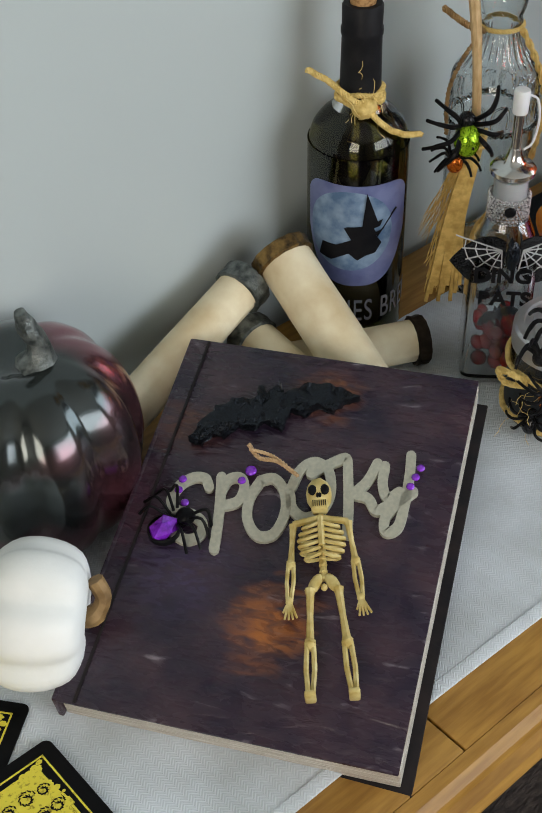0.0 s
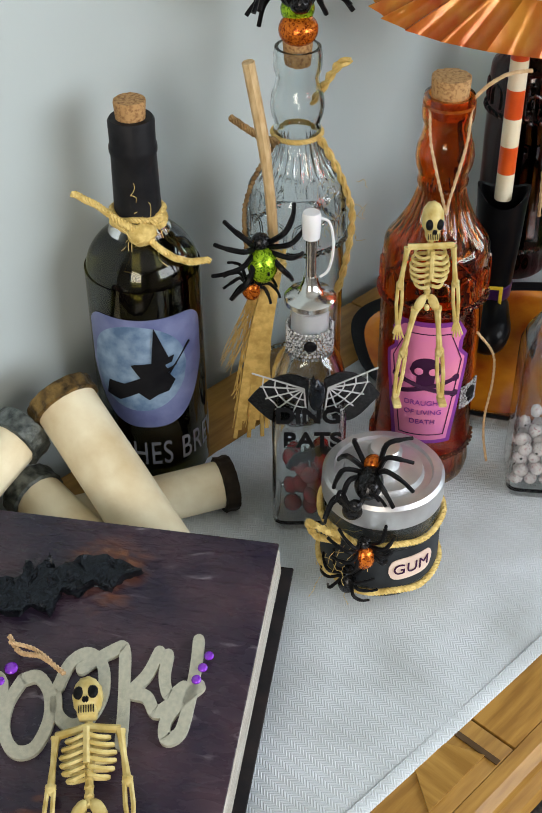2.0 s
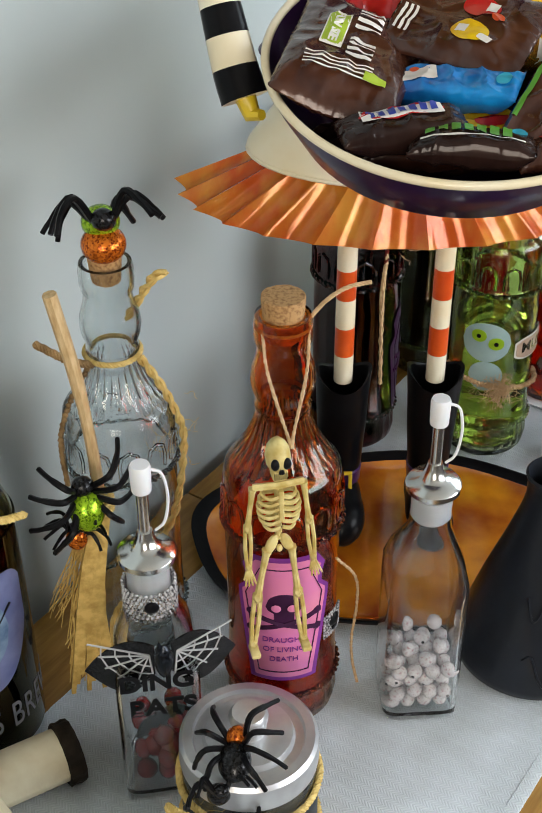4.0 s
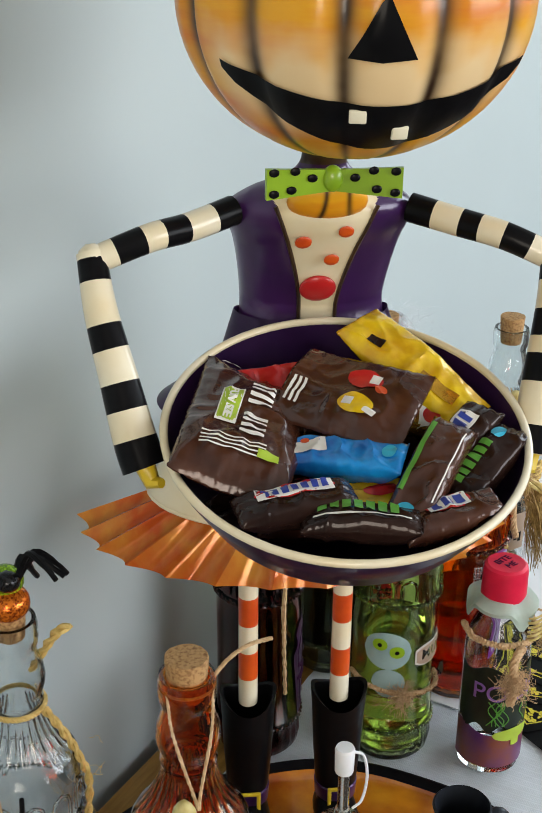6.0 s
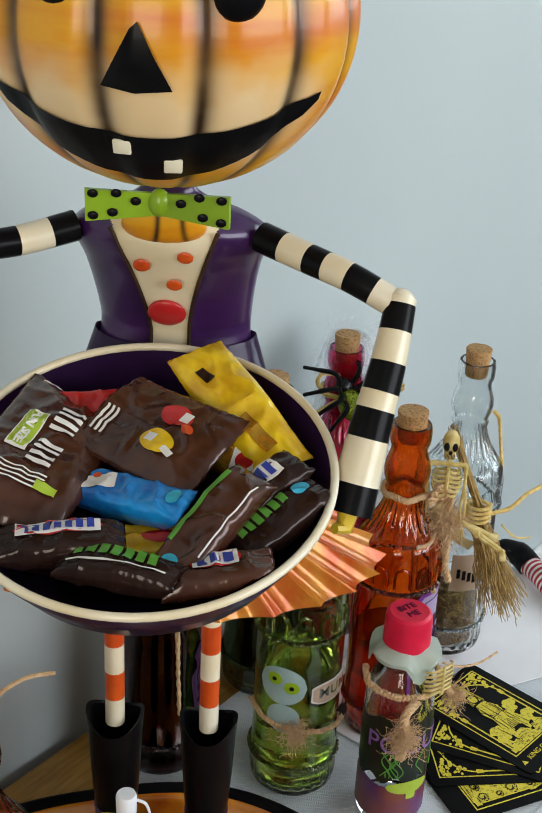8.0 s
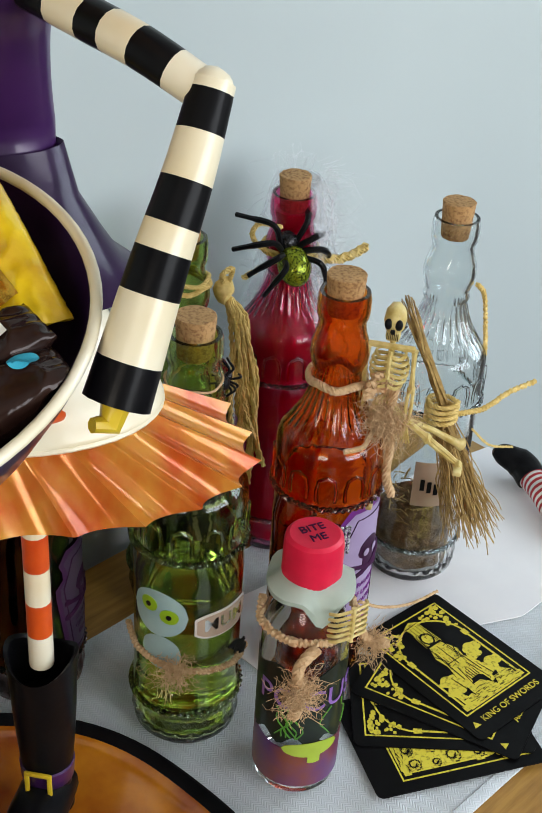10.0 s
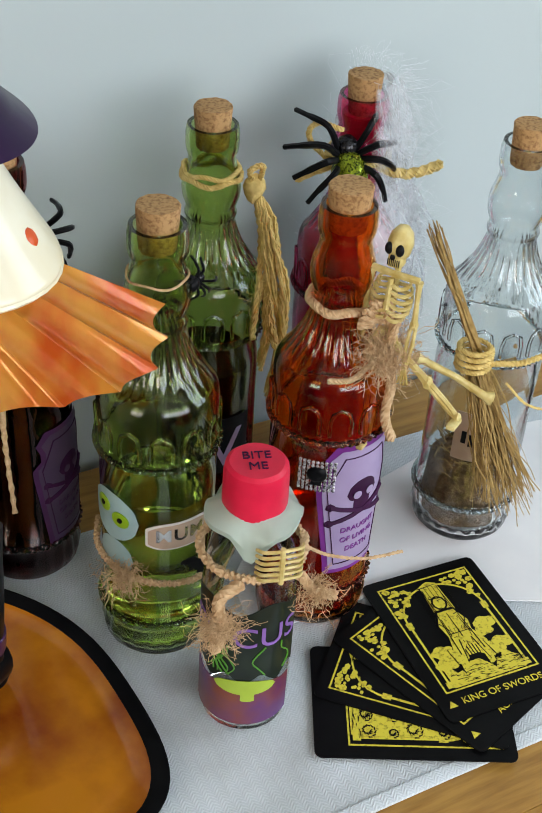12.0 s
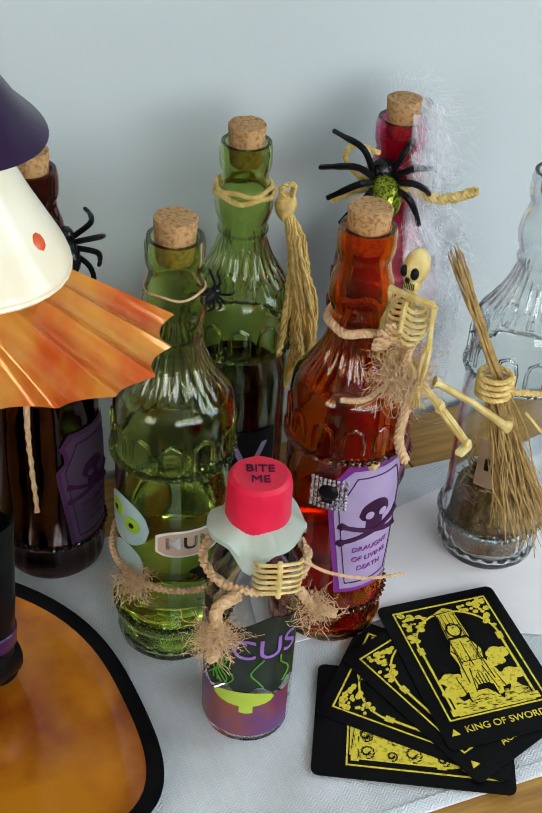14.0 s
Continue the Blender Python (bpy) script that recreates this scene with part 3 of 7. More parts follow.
def spider(parent, at, size, back, name="spider", legs=BLACK, head=BLACK_FUZZ, seed=0, abdomen2=None):
    """A craft spider: a glitter abdomen, a head and eight bent legs; it is fixed to its thing."""
    rnd = random.Random(seed)
    body = part(name, ball(size, (0, 0, 0), (1, 1.25, 0.9), sub=3), back, parent, at=at)
    part("head", ball(size * 0.66, (0, size * 1.5, 0), (1, 1, 0.9), rough=0.1), abdomen2 or head, body)
    for side in (-1, 1):
        for k in range(4):
            a = radians(-48 + 32 * k + rnd.uniform(-8, 8))
            reach = size * rnd.uniform(2.2, 2.9)
            y0 = size * (0.5 + 0.28 * k)
            p = [(side * size * 0.5, y0, 0), (side * reach * 0.45 * math.cos(a) + side * size * 0.4, y0 + reach * 0.45 * math.sin(a), size * rnd.uniform(0.9, 1.3)),
                 (side * reach * 0.85 * math.cos(a) + side * size * 0.4, y0 + reach * 0.85 * math.sin(a), size * rnd.uniform(0.2, 0.5)),
                 (side * reach * 1.05 * math.cos(a) + side * size * 0.4, y0 + reach * 1.1 * math.sin(a), -size * rnd.uniform(0.1, 0.7))]
            part("leg", tube(smooth_line(p, 4), [size * 0.19] * 8 + [size * 0.15] * 5, 6), legs, body)
    return body


def skeleton_mesh(h, arms=(-8, 8), elbow=(4, -4), legs=(-4, 4), knee=(0, 0)):
    """A toy skeleton of height h in x and z, facing -y, its skull's crown at z = 0."""
    bm = bmesh.new()
    u = h / 100
    ball(7 * u, (0, -0.5 * u, -7 * u), (0.92, 1, 1.1), bm=bm)
    box(8 * u, 7 * u, 5 * u, 1.6 * u, (0, -2 * u, -13.5 * u), bm=bm)
    for s in (-1, 1):
        socket = ball(2.3 * u, (s * 2.9 * u, -6.3 * u, -7.6 * u), (1, 0.7, 1.1), sub=2)
        ball(1.0 * u, (s * 0.5 * u, -7.2 * u, -10.6 * u), (1, 0.6, 1.3), sub=1, bm=socket)
        for f in socket.faces:
            f.material_index = 1
        merge(bm, socket)
    for k in range(7):
        tooth = box(0.35 * u, 0.6 * u, 2.6 * u, 0, ((k - 3) * 1.0 * u, -5.5 * u, -13.4 * u))
        for f in tooth.faces:
            f.material_index = 1
        merge(bm, tooth)
    tube([(0, 1 * u, -14 * u), (0, 1.5 * u, -26 * u), (0, 1.5 * u, -45 * u)], 1.7 * u, 8, bm)
    for z in range(30, 46, 3):
        ball(2.3 * u, (0, 1.2 * u, -z * u), (1, 1, 0.5), sub=1, bm=bm)
    tube([(-13 * u, 0, -20 * u), (0, -2.5 * u, -19 * u), (13 * u, 0, -20 * u)], 1.5 * u, 6, bm)
    tube([(0, -5 * u, -20 * u), (0, -5.4 * u, -33 * u)], 1.5 * u, 6, bm)
    for k in range(6):
        w, z = (8.5, 10, 10.8, 10.6, 9.8, 8.0)[k] * u, -(21.5 + 2.8 * k) * u
        for s in (-1, 1):
            tube(smooth_line([(0, 2 * u, z), (s * w * 0.8, 2.5 * u, z - 0.5 * u), (s * w, -1.5 * u, z - 1.5 * u), (s * w * 0.6, -4.6 * u, z - 2.2 * u), (s * 0.6 * u, -5.2 * u, z - 1 * u)], 3), 0.85 * u, 5, bm)
    ball(5 * u, (-4.0 * u, 0, -47.5 * u), (0.55, 0.35, 1.0), (0, 35, 0), bm=bm)
    ball(5 * u, (4.0 * u, 0, -47.5 * u), (0.55, 0.35, 1.0), (0, -35, 0), bm=bm)
    ball(1.6 * u, (0, -0.5 * u, -49.5 * u), bm=bm)

    def limb(start, a1, a2, l1, l2, r, foot):
        s = Vector(start)
        d1 = Vector((math.sin(radians(a1)), 0, -math.cos(radians(a1))))
        d2 = Vector((math.sin(radians(a2)), -0.12, -math.cos(radians(a2))))
        m, e = s + d1 * l1, s + d1 * l1 + d2 * l2
        tube([s, s.lerp(m, 0.1), s.lerp(m, 0.5), s.lerp(m, 0.9), m], [r * 1.5, r * 1.1, r * 0.85, r * 1.1, r * 1.6], 7, bm)
        ball(r * 1.7, m, sub=1, bm=bm)
        off = Vector((r * 0.8, 0, 0))
        tube([m - off, m.lerp(e, 0.5) - off * 1.3, e - off * 0.6], r * 0.7, 6, bm)
        tube([m + off, m.lerp(e, 0.5) + off * 1.3, e + off * 0.6], r * 0.7, 6, bm)
        ball(r * 1.4, e, sub=1, bm=bm)
        if foot:
            box(5 * u, 9 * u, 2.4 * u, 0.9 * u, e + Vector((0, -3 * u, -1.2 * u)), bm=bm)
        else:
            for f in range(5):
                a = radians(a2 - 26 + 13 * f)
                tip = e + Vector((math.sin(a), -0.15, -math.cos(a))) * (8.5 if f else 6) * u
                tube([e, e.lerp(tip, 0.5), tip], [0.9 * u, 0.75 * u, 0.5 * u], 5, bm)

    for n, s in enumerate((-1, 1)):
        limb((s * 13 * u, 0, -20.5 * u), arms[n], arms[n] + elbow[n], 18 * u, 17 * u, 1.5 * u, False)
        limb((s * 6.5 * u, 0, -50 * u), legs[n], legs[n] + knee[n], 23 * u, 22 * u, 1.8 * u, True)
    bmesh.ops.transform(bm, matrix=Matrix.Diagonal((0.75, 0.9, 1, 1)), verts=bm.verts)
    return bm


def coffin_label(parent, r, z, height, colour, ink, rim, turn=0.0):
    """A coffin-shaped paper label with a skull and crossed bones, bent round the bottle."""
    w = height * 0.285

    def half(t):
        return w * (0.62 + 0.38 * (t / 0.30) if t < 0.30 else 1 - 0.34 * (t - 0.30) / 0.70)

    def plate(grow, thick, lift):
        bm = bmesh.new()
        rows = []
        for k in range(15):
            t = k / 14
            zz = z + height / 2 - height * t + (grow if k == 0 else -grow if k == 14 else 0)
            hw = half(t) + grow
            scallop = 0.004 * math.sin(k * 1.7) if 0 < k < 4 else 0
            rows.append([bm.verts.new((hw * s + scallop * s, -lift, zz)) for s in [-1 + 2 * i / 10 for i in range(11)]])
        for p, q in zip(rows, rows[1:]):
            for i in range(10):
                bm.faces.new((p[i], q[i], q[i + 1], p[i + 1]))
        return moved(wrap(bm, r), 0, 0, 0, 0, 0, turn)

    label = part("paper_label", plate(0.0035, 0, 0.0004), rim, parent)
    part("label_face", plate(0, 0, 0.0008), colour, label)
    frame_line = [(-half(0) * 0.86, z + height * 0.44), (-half(0.3) * 0.88, z + height * 0.2), (-half(1) * 0.85, z - height * 0.45),
                  (half(1) * 0.85, z - height * 0.45), (half(0.3) * 0.88, z + height * 0.2), (half(0) * 0.86, z + height * 0.44)]
    lines = bmesh.new()
    for (xa, za), (xb, zb) in zip(frame_line, frame_line[1:] + frame_line[:1]):
        tube([(xa + (xb - xa) * i / 6, -0.001, za + (zb - za) * i / 6) for i in range(7)], 0.0004, 4, lines)
    part("border", moved(wrap(lines, r), 0, 0, 0, 0, 0, turn), ink, label)
    skull = bmesh.new()
    s = height * 0.115
    band(-s, s, lambda x: z + height * 0.13 - s * 0.55 * math.sqrt(max(0, 1 - (x / s) ** 2)), lambda x: z + height * 0.13 + s * 0.95 * math.sqrt(max(0, 1 - (x / s) ** 2)), 0.0012, 14, skull)
    band(-s * 0.55, s * 0.55, lambda x: z + height * 0.13 - s * 1.15, lambda x: z + height * 0.13 - s * 0.4, 0.0012, 4, skull)
    for d in (-1, 1):
        pts = [(-1.9 * s, z - height * 0.02 + d * 0.6 * s), (1.9 * s, z - height * 0.02 - d * 0.6 * s)]
        tube([(pts[0][0] + (pts[1][0] - pts[0][0]) * i / 6, -0.0009, pts[0][1] + (pts[1][1] - pts[0][1]) * i / 6) for i in range(7)], s * 0.17, 5, skull)
        for px, pz in pts:
            ball(s * 0.3, (px, -0.0009, pz), (1, 0.3, 1), sub=1, bm=skull)
    part("skull_print", moved(wrap(skull, r), 0, 0, 0, 0, 0, turn), ink, label)
    eyes = bmesh.new()
    for d in (-1, 1):
        ball(s * 0.27, (d * s * 0.42, -0.0022, z + height * 0.13), (1, 0.15, 1), sub=2, bm=eyes)
    part("eye_print", moved(wrap(eyes, r), 0, 0, 0, 0, 0, turn), colour, label)
    words = bmesh.new()
    for k, text in enumerate(("DRAUGHT", "OF LIVING", "DEATH")):
        merge(words, moved(lettering(text, height * 0.058, 0.0004), 0, -0.0009, z - height * (0.16 + 0.085 * k)))
    part("lettering", moved(wrap(words, r), 0, 0, 0, 0, 0, turn), rim, label)
    return label


PAPER_PINK = mat("pink_paper", (0.72, 0.22, 0.36), 0.45, 0, (0.62, 0.16, 0.42), 30, 0.05, coat=0.2)
PAPER_LILAC = mat("lilac_paper", (0.40, 0.31, 0.50), 0.5, 0, (0.33, 0.25, 0.44), 30, 0.05, coat=0.2)
PURPLE_EDGE = mat("purple_paper", (0.22, 0.03, 0.28), 0.5, 0, (0.15, 0.02, 0.2), 40, 0.05)
INK = mat("dark_plum_ink", (0.05, 0.012, 0.05), 0.5, 0, (0.035, 0.01, 0.035), 60, 0)


def rhinestone_patch(parent, r, z, turn, w=0.020, h=0.020):
    bm = bmesh.new()
    for i in range(9):
        for j in range(9):
            ball(w / 19, ((i - 4) * w / 9, -0.0008, z + (j - 4) * h / 9), sub=1, bm=bm)
    p = part("rhinestone_patch", moved(wrap(bm, r), 0, 0, 0, 0, 0, turn), SILVER_GLITTER, parent, angle=20)
    s = bmesh.new()
    ball(w * 0.26, (0, -0.0016, z + 0.002), (1, 0.35, 1), bm=s)
    box(w * 0.26, 0.002, w * 0.22, 0.0004, (0, -0.0018, z - 0.003), bm=s)
    part("skull_motif", moved(wrap(s, r), 0, 0, 0, 0, 0, turn), BLACK, p)

# ---- left end: pumpkin, gourd, scrolls and the book ----


def ribbed(a, z):
    return 1 - 0.085 * abs(math.cos(4.5 * a)) ** 5


pumpkin = thing("black_pumpkin", pose(0.214, 0.668, ON), "shiny black and plum iridescent ribbed craft pumpkin on the runner", "pumpkin")
prof = [(0.0, 0.006), (0.03, 0.001), (0.055, 0.006), (0.073, 0.026), (0.081, 0.055), (0.081, 0.085), (0.072, 0.115), (0.053, 0.136), (0.03, 0.144), (0.012, 0.139), (0.0, 0.138)]
line = smooth_line([(r, 0, z) for r, z in prof], 4)
part("body", lathe([(max(p.x, 0.0), p.z) for p in line], 108, ribbed, close=False), FOIL_BLACK, pumpkin, angle=70)
stem = tube(smooth_line([(0, 0, 0.134), (0.002, -0.001, 0.150), (-0.003, 0.002, 0.165), (-0.006, 0.002, 0.178)], 4), [0.016, 0.013, 0.010, 0.0085, 0.0075, 0.007, 0.007, 0.007, 0.007, 0.0065, 0.006, 0.005, 0.004], 9)
for v in stem.verts:
    v.co += Vector((noise.noise(v.co * 150), noise.noise(v.co * 150 + Vector((9, 0, 0))), 0)) * 0.002
part("stem", moved(stem, 0.012, -0.014, 0.006), PEWTER, pumpkin, "crinkled dark foil stem")

gourd = thing("white_gourd", pose(0.141, 0.553, ON), "small matt white craft pumpkin tipped on its side", "gourd")
bm = lathe([(max(p.x, 0.0), p.z) for p in smooth_line([(0, 0, -0.030), (0.024, 0, -0.034), (0.044, 0, -0.018), (0.048, 0, 0.004), (0.040, 0, 0.026), (0.02, 0, 0.033), (0.004, 0, 0.026), (0, 0, 0.025)], 4)], 64,
           lambda a, z: 1 - 0.13 * abs(math.cos(3 * a)) ** 5, close=False)
tip = pose(0, 0, 0.047, 97, 0, 49)
part("body", moved(bm, tip), WHITE_CERAMIC, gourd, angle=70)
part("stem", moved(tube(smooth_line([(0, 0, 0.022), (0, 0.001, 0.036), (0.006, 0.012, 0.042), (0.010, 0.024, 0.036)], 4), [0.007] * 6 + [0.0055] * 7, 8), tip), STEM_BROWN, gourd, "bent brown stem")


def scroll(a, b, r, ring_material, label, ring=0.010):
    """A rolled parchment with an embossed ring round its end a."""
    a, b = Vector(a), Vector(b)
    d = b - a
    at = Matrix.Translation(a) @ d.to_track_quat("Z", "Y").to_matrix().to_4x4()
    s = thing("parchment_scroll", at, label, "scroll", "rolled parchment scrolls")
    length = d.length
    spiral = bmesh.new()
    rows = []
    for z in [length * k / 14 for k in range(15)]:
        row = []
        for k in range(49):
            t = k / 48
            q = r * (1 - 0.16 * t) * (1 + 0.012 * noise.noise(Vector((z * 40, t * 6, r * 900))))
            ang = 2 * math.pi * 1.8 * t
            row.append(spiral.verts.new((q * math.cos(ang), q * math.sin(ang), z)))
        rows.append(row)
    for p, q in zip(rows, rows[1:]):
        for k in range(48):
            spiral.faces.new((p[k], p[k + 1], q[k + 1], q[k]))
    part("parchment", spiral, PARCHMENT, s)
    collar = lathe([(r * 0.82, -0.002), (r * 1.09, -0.002), (r * 1.12, 0.001), (r * 1.08, ring * 0.5), (r * 1.12, ring - 0.001), (r * 1.02, ring), (r * 0.82, ring - 0.001), (r * 0.82, -0.002)], 60,
                   lambda t, z: 1 + 0.02 * math.sin(14 * t), close=False)
    part("end_ring", collar, ring_material, s)
    return s


scroll((0.442, 0.700, 0.832), (0.285, 0.670, 0.790), 0.019, PEWTER, "cream parchment scroll with a pewter-grey embossed end, propped on others", 0.014)
scroll((0.468, 0.690, 0.852), (0.452, 0.560, 0.785), 0.0225, BRONZE, "cream parchment scroll with a bronze embossed end, lying on the others")
scroll((0.428, 0.684, 0.795), (0.425, 0.540, 0.775), 0.019, PEWTER, "cream parchment scroll with a dark pewter end under the others", 0.012)
scroll((0.548, 0.606, 0.7725), (0.425, 0.665, 0.7725), 0.0185, DARK_RING, "cream parchment scroll with a plain dark ring, lying on the runner", 0.009)

# the book leans with its head on the scrolls
BL, BR, TL = Vector((0.122, 0.508, 0.775)), Vector((0.239, 0.331, 0.777)), Vector((0.357, 0.655, 0.832))
ux = (BR - BL).normalized()
uy = (TL - BL)
uy = (uy - ux * uy.dot(ux)).normalized()
uz = ux.cross(uy)
book_at = Matrix([[ux[i], uy[i], uz[i], BL[i]] for i in range(3)] + [[0, 0, 0, 1]])
BW, BH, BT = 0.212, 0.296, 0.029
book = thing("spell_book", book_at, "dark plum painted hardback spell book leaning on the scrolls", "book")
part("front_cover", box(BW, BH, 0.0028, 0.0008, (BW / 2, BH / 2, -0.0014)), COVER, book)
part("back_cover", box(BW + 0.008, BH + 0.002, 0.0028, 0.0008, (BW / 2 + 0.004, BH / 2, -BT)), COVER_EDGE, book)
spine = box(0.004, BH, BT + 0.001, 0.0012, (-0.001, BH / 2, -BT / 2 - 0.0005))
part("spine", spine, COVER, book)
part("hinge", box(0.0022, BH - 0.002, 0.0012, 0.0004, (0.012, BH / 2, 0.0002)), COVER_EDGE, book)
part("page_block", box(BW - 0.001, BH - 0.006, BT - 0.0045, 0.0006, (BW / 2 + 0.0012, BH / 2 + 0.0002, -BT / 2 - 0.0002)), PAGES, book)

# bat on the cover
bat = [(-0.060, -0.020), (-0.050, -0.004), (-0.036, 0.006), (-0.022, 0.009), (-0.010, 0.008), (-0.006, 0.020), (-0.002, 0.012), (0.003, 0.013), (0.007, 0.019), (0.010, 0.008),
       (0.024, 0.014), (0.040, 0.012), (0.052, 0.004), (0.062, -0.004), (0.050, -0.006), (0.042, -0.013), (0.032, -0.006), (0.022, -0.012), (0.013, -0.007), (0.004, -0.022), (-0.006, -0.012),
       (-0.016, -0.019), (-0.026, -0.012), (-0.036, -0.021), (-0.044, -0.018), (-0.052, -0.025)]
b = slab(bat, 0.006)
bmesh.ops.subdivide_edges(b, edges=b.edges[:], cuts=4, use_grid_fill=True)
for v in b.verts:
    v.co += Vector((noise.noise(v.co * 240), noise.noise(v.co * 240 + Vector((5, 0, 0))), 0)) * 0.0022
    v.co.z += 0.0035 * noise.noise(v.co * 210) * (v.co.z > 0.002)
ob = part("glitter_bat", moved(b, pose(0.074, 0.243, 0.0002, 0, 0, 21)), DARK_GLITTER, None)
ob.matrix_basis = book_at
tagged(ob, "dark glittery foam bat glued near the head of the book", "bat decoration")

word = thing("word_cutout", book_at @ Matrix.Translation((0.106, 0.176, 0.0002)) @ pose(0, 0, 0, 0, 0, 13) @ Matrix.Diagonal((1, 1.18, 1, 1)), "grey glitter card letters reading SPOOKY on the book", "lettering")


def stroke(lines, wide, thick):
    """A card letter: ribbons of one width with round ends along smooth lines, given in millimetres."""
    bm = bmesh.new()
    for n, points in enumerate(lines):
        line = smooth_line([(x / 1000, y / 1000, 0) for x, y in points], 7)
        left, right = [], []
        for i, p in enumerate(line):
            d = (line[min(i + 1, len(line) - 1)] - line[max(i - 1, 0)]).normalized()
            side = Vector((-d.y, d.x, 0)) * wide / 2
            left.append(p + side)
            right.append(p - side)
        z = thick + 0.00003 * n
        rows = [[bm.verts.new((q.x, q.y, h)) for q in edge] for edge, h in ((left, 0), (left, z), (right, z), (right, 0))]
        for a, b in zip(rows, rows[1:] + rows[:1]):
            for i in range(len(line) - 1):
                bm.faces.new((a[i], a[i + 1], b[i + 1], b[i]))
        for i in (0, len(line) - 1):
            bm.faces.new([r[i] for r in rows])
            merge(bm, moved(lathe([(0.0, 0.0), (wide / 2, 0.0), (wide / 2, z - 0.00005), (0.0, z - 0.00005)], 16, close=False), line[i].x, line[i].y, 0))
    bmesh.ops.recalc_face_normals(bm, faces=bm.faces)
    return bm


SCRIPT = (
    ("S", (((-57, 4), (-60, 10), (-68, 11), (-77, 6), (-82, -4), (-78, -11), (-68, -14), (-60, -20), (-61, -28), (-70, -31), (-79, -26)),)),
    ("P", (((-49, 11), (-49, -8), (-50, -26), (-51, -37)), ((-49, 0), (-44, 9), (-36, 10), (-33, 3), (-37, -6), (-47, -9)))),
    ("O", (((-22, 8), (-29, -4), (-30, -18), (-23, -29), (-12, -28), (-5, -14), (-6, 0), (-13, 9), (-22, 8)),)),
    ("O", (((-2, -2), (0, -12), (8, -18), (18, -14), (25, -2), (24, 13), (15, 20), (5, 15), (-1, 3)), ((12, 12), (24, 18), (33, 22)))),
    ("K", (((29, 20), (36, 22), (37, 10), (37, -10), (36, -29)), ((57, 18), (50, 6), (40, -3)), ((41, -3), (50, -6), (55, -14), (63, -11)))),
    ("Y", (((62, 16), (60, 4), (63, -6), (71, -2)), ((80, 23), (78, 8), (74, -10), (69, -25), (61, -28), (61, -19), (70, -9), (80, -2)))))
for letter, lines in SCRIPT:
    part("letter", stroke(lines, 0.0068, 0.003), LETTER, word, angle=30)
for gx, gy in ((0.030, 0.170), (0.030, 0.161), (0.037, 0.152), (0.074, 0.186), (0.070, 0.177), (0.186, 0.211), (0.184, 0.203), (0.182, 0.195)):
    ob = part("gem_sticker", ball(0.0030 if gx != 0.074 else 0.0042, (0, 0, 0), (1, 1, 0.5), sub=2), GEM, None, at=book_at @ pose(gx, gy, 0.0036))
    tagged(ob, "small round purple gem sticker on the card letters", "gem", "gem stickers")

jewel = thing("jewelled_spider", book_at @ pose(0.030, 0.128, 0.006, 0, 0, -30), "black spider with a purple jewel back on the book", "spider")
j = part("body", ball(0.0105, (0, 0, 0), (0.85, 1.15, 0.6), sub=1), GEM, jewel, "faceted purple jewel", angle=5)
part("setting", lathe([(0.0098, -0.004), (0.0112, -0.004), (0.0112, 0.0), (0.0098, 0.001)], 30, close=False), BLACK, jewel)
part("head", ball(0.007, (0.004, 0.016, 0), (1, 1, 0.8)), BLACK, jewel)
for side in (-1, 1):
    for k in range(4):
        a = radians(-40 + 30 * k)
        pts = [(side * 0.005, 0.008 + 0.003 * k, 0), (side * (0.008 + 0.010 * math.cos(a)), 0.010 + 0.003 * k + 0.010 * math.sin(a), 0.007), (side * (0.008 + 0.020 * math.cos(a)), 0.010 + 0.018 * math.sin(a), -0.004)]
        part("leg", tube(smooth_line(pts, 4), 0.0011, 6), BLACK, jewel)

sk = skeleton_mesh(0.150, (-6, 7), (2, -3), (-3, 6), (1, -2))
ob = part("toy_skeleton", moved(sk, Matrix.Translation((0.122, 0.183, 0.009)) @ pose(0, 0, 0, 0, 0, 16) @ Matrix.Diagonal((1.22, 1.09, 1, 1)) @ pose(0, 0, 0, -90)), [BONE, BLACK], None)
ob.matrix_basis = book_at
tagged(ob, "small yellowed plastic skeleton lying on the book", "skeleton toy", "toy skeletons")
cord = rope([(0.108, 0.184, 0.010), (0.092, 0.192, 0.011), (0.078, 0.194, 0.009), (0.068, 0.204, 0.008)], 0.0016)
rope([(0.108, 0.183, 0.012), (0.088, 0.196, 0.010), (0.070, 0.199, 0.010)], 0.0014, bm=cord)
ob = part("twine_loop", cord, JUTE, None)
ob.matrix_basis = book_at
tagged(ob, "pale jute hanging loop of the toy skeleton on the book", "twine")

# ---- cards ----
CARD = mat("black_card", (0.0035, 0.0035, 0.004), 0.34, 0, (0.006, 0.006, 0.0065), 40, 0.05)
GOLD = mat("yellow_gold_ink", (0.80, 0.68, 0.06), 0.42, 0.15, (0.36, 0.28, 0.02), 420, 0.1, spread=(0.30, 0.46), detail=3)


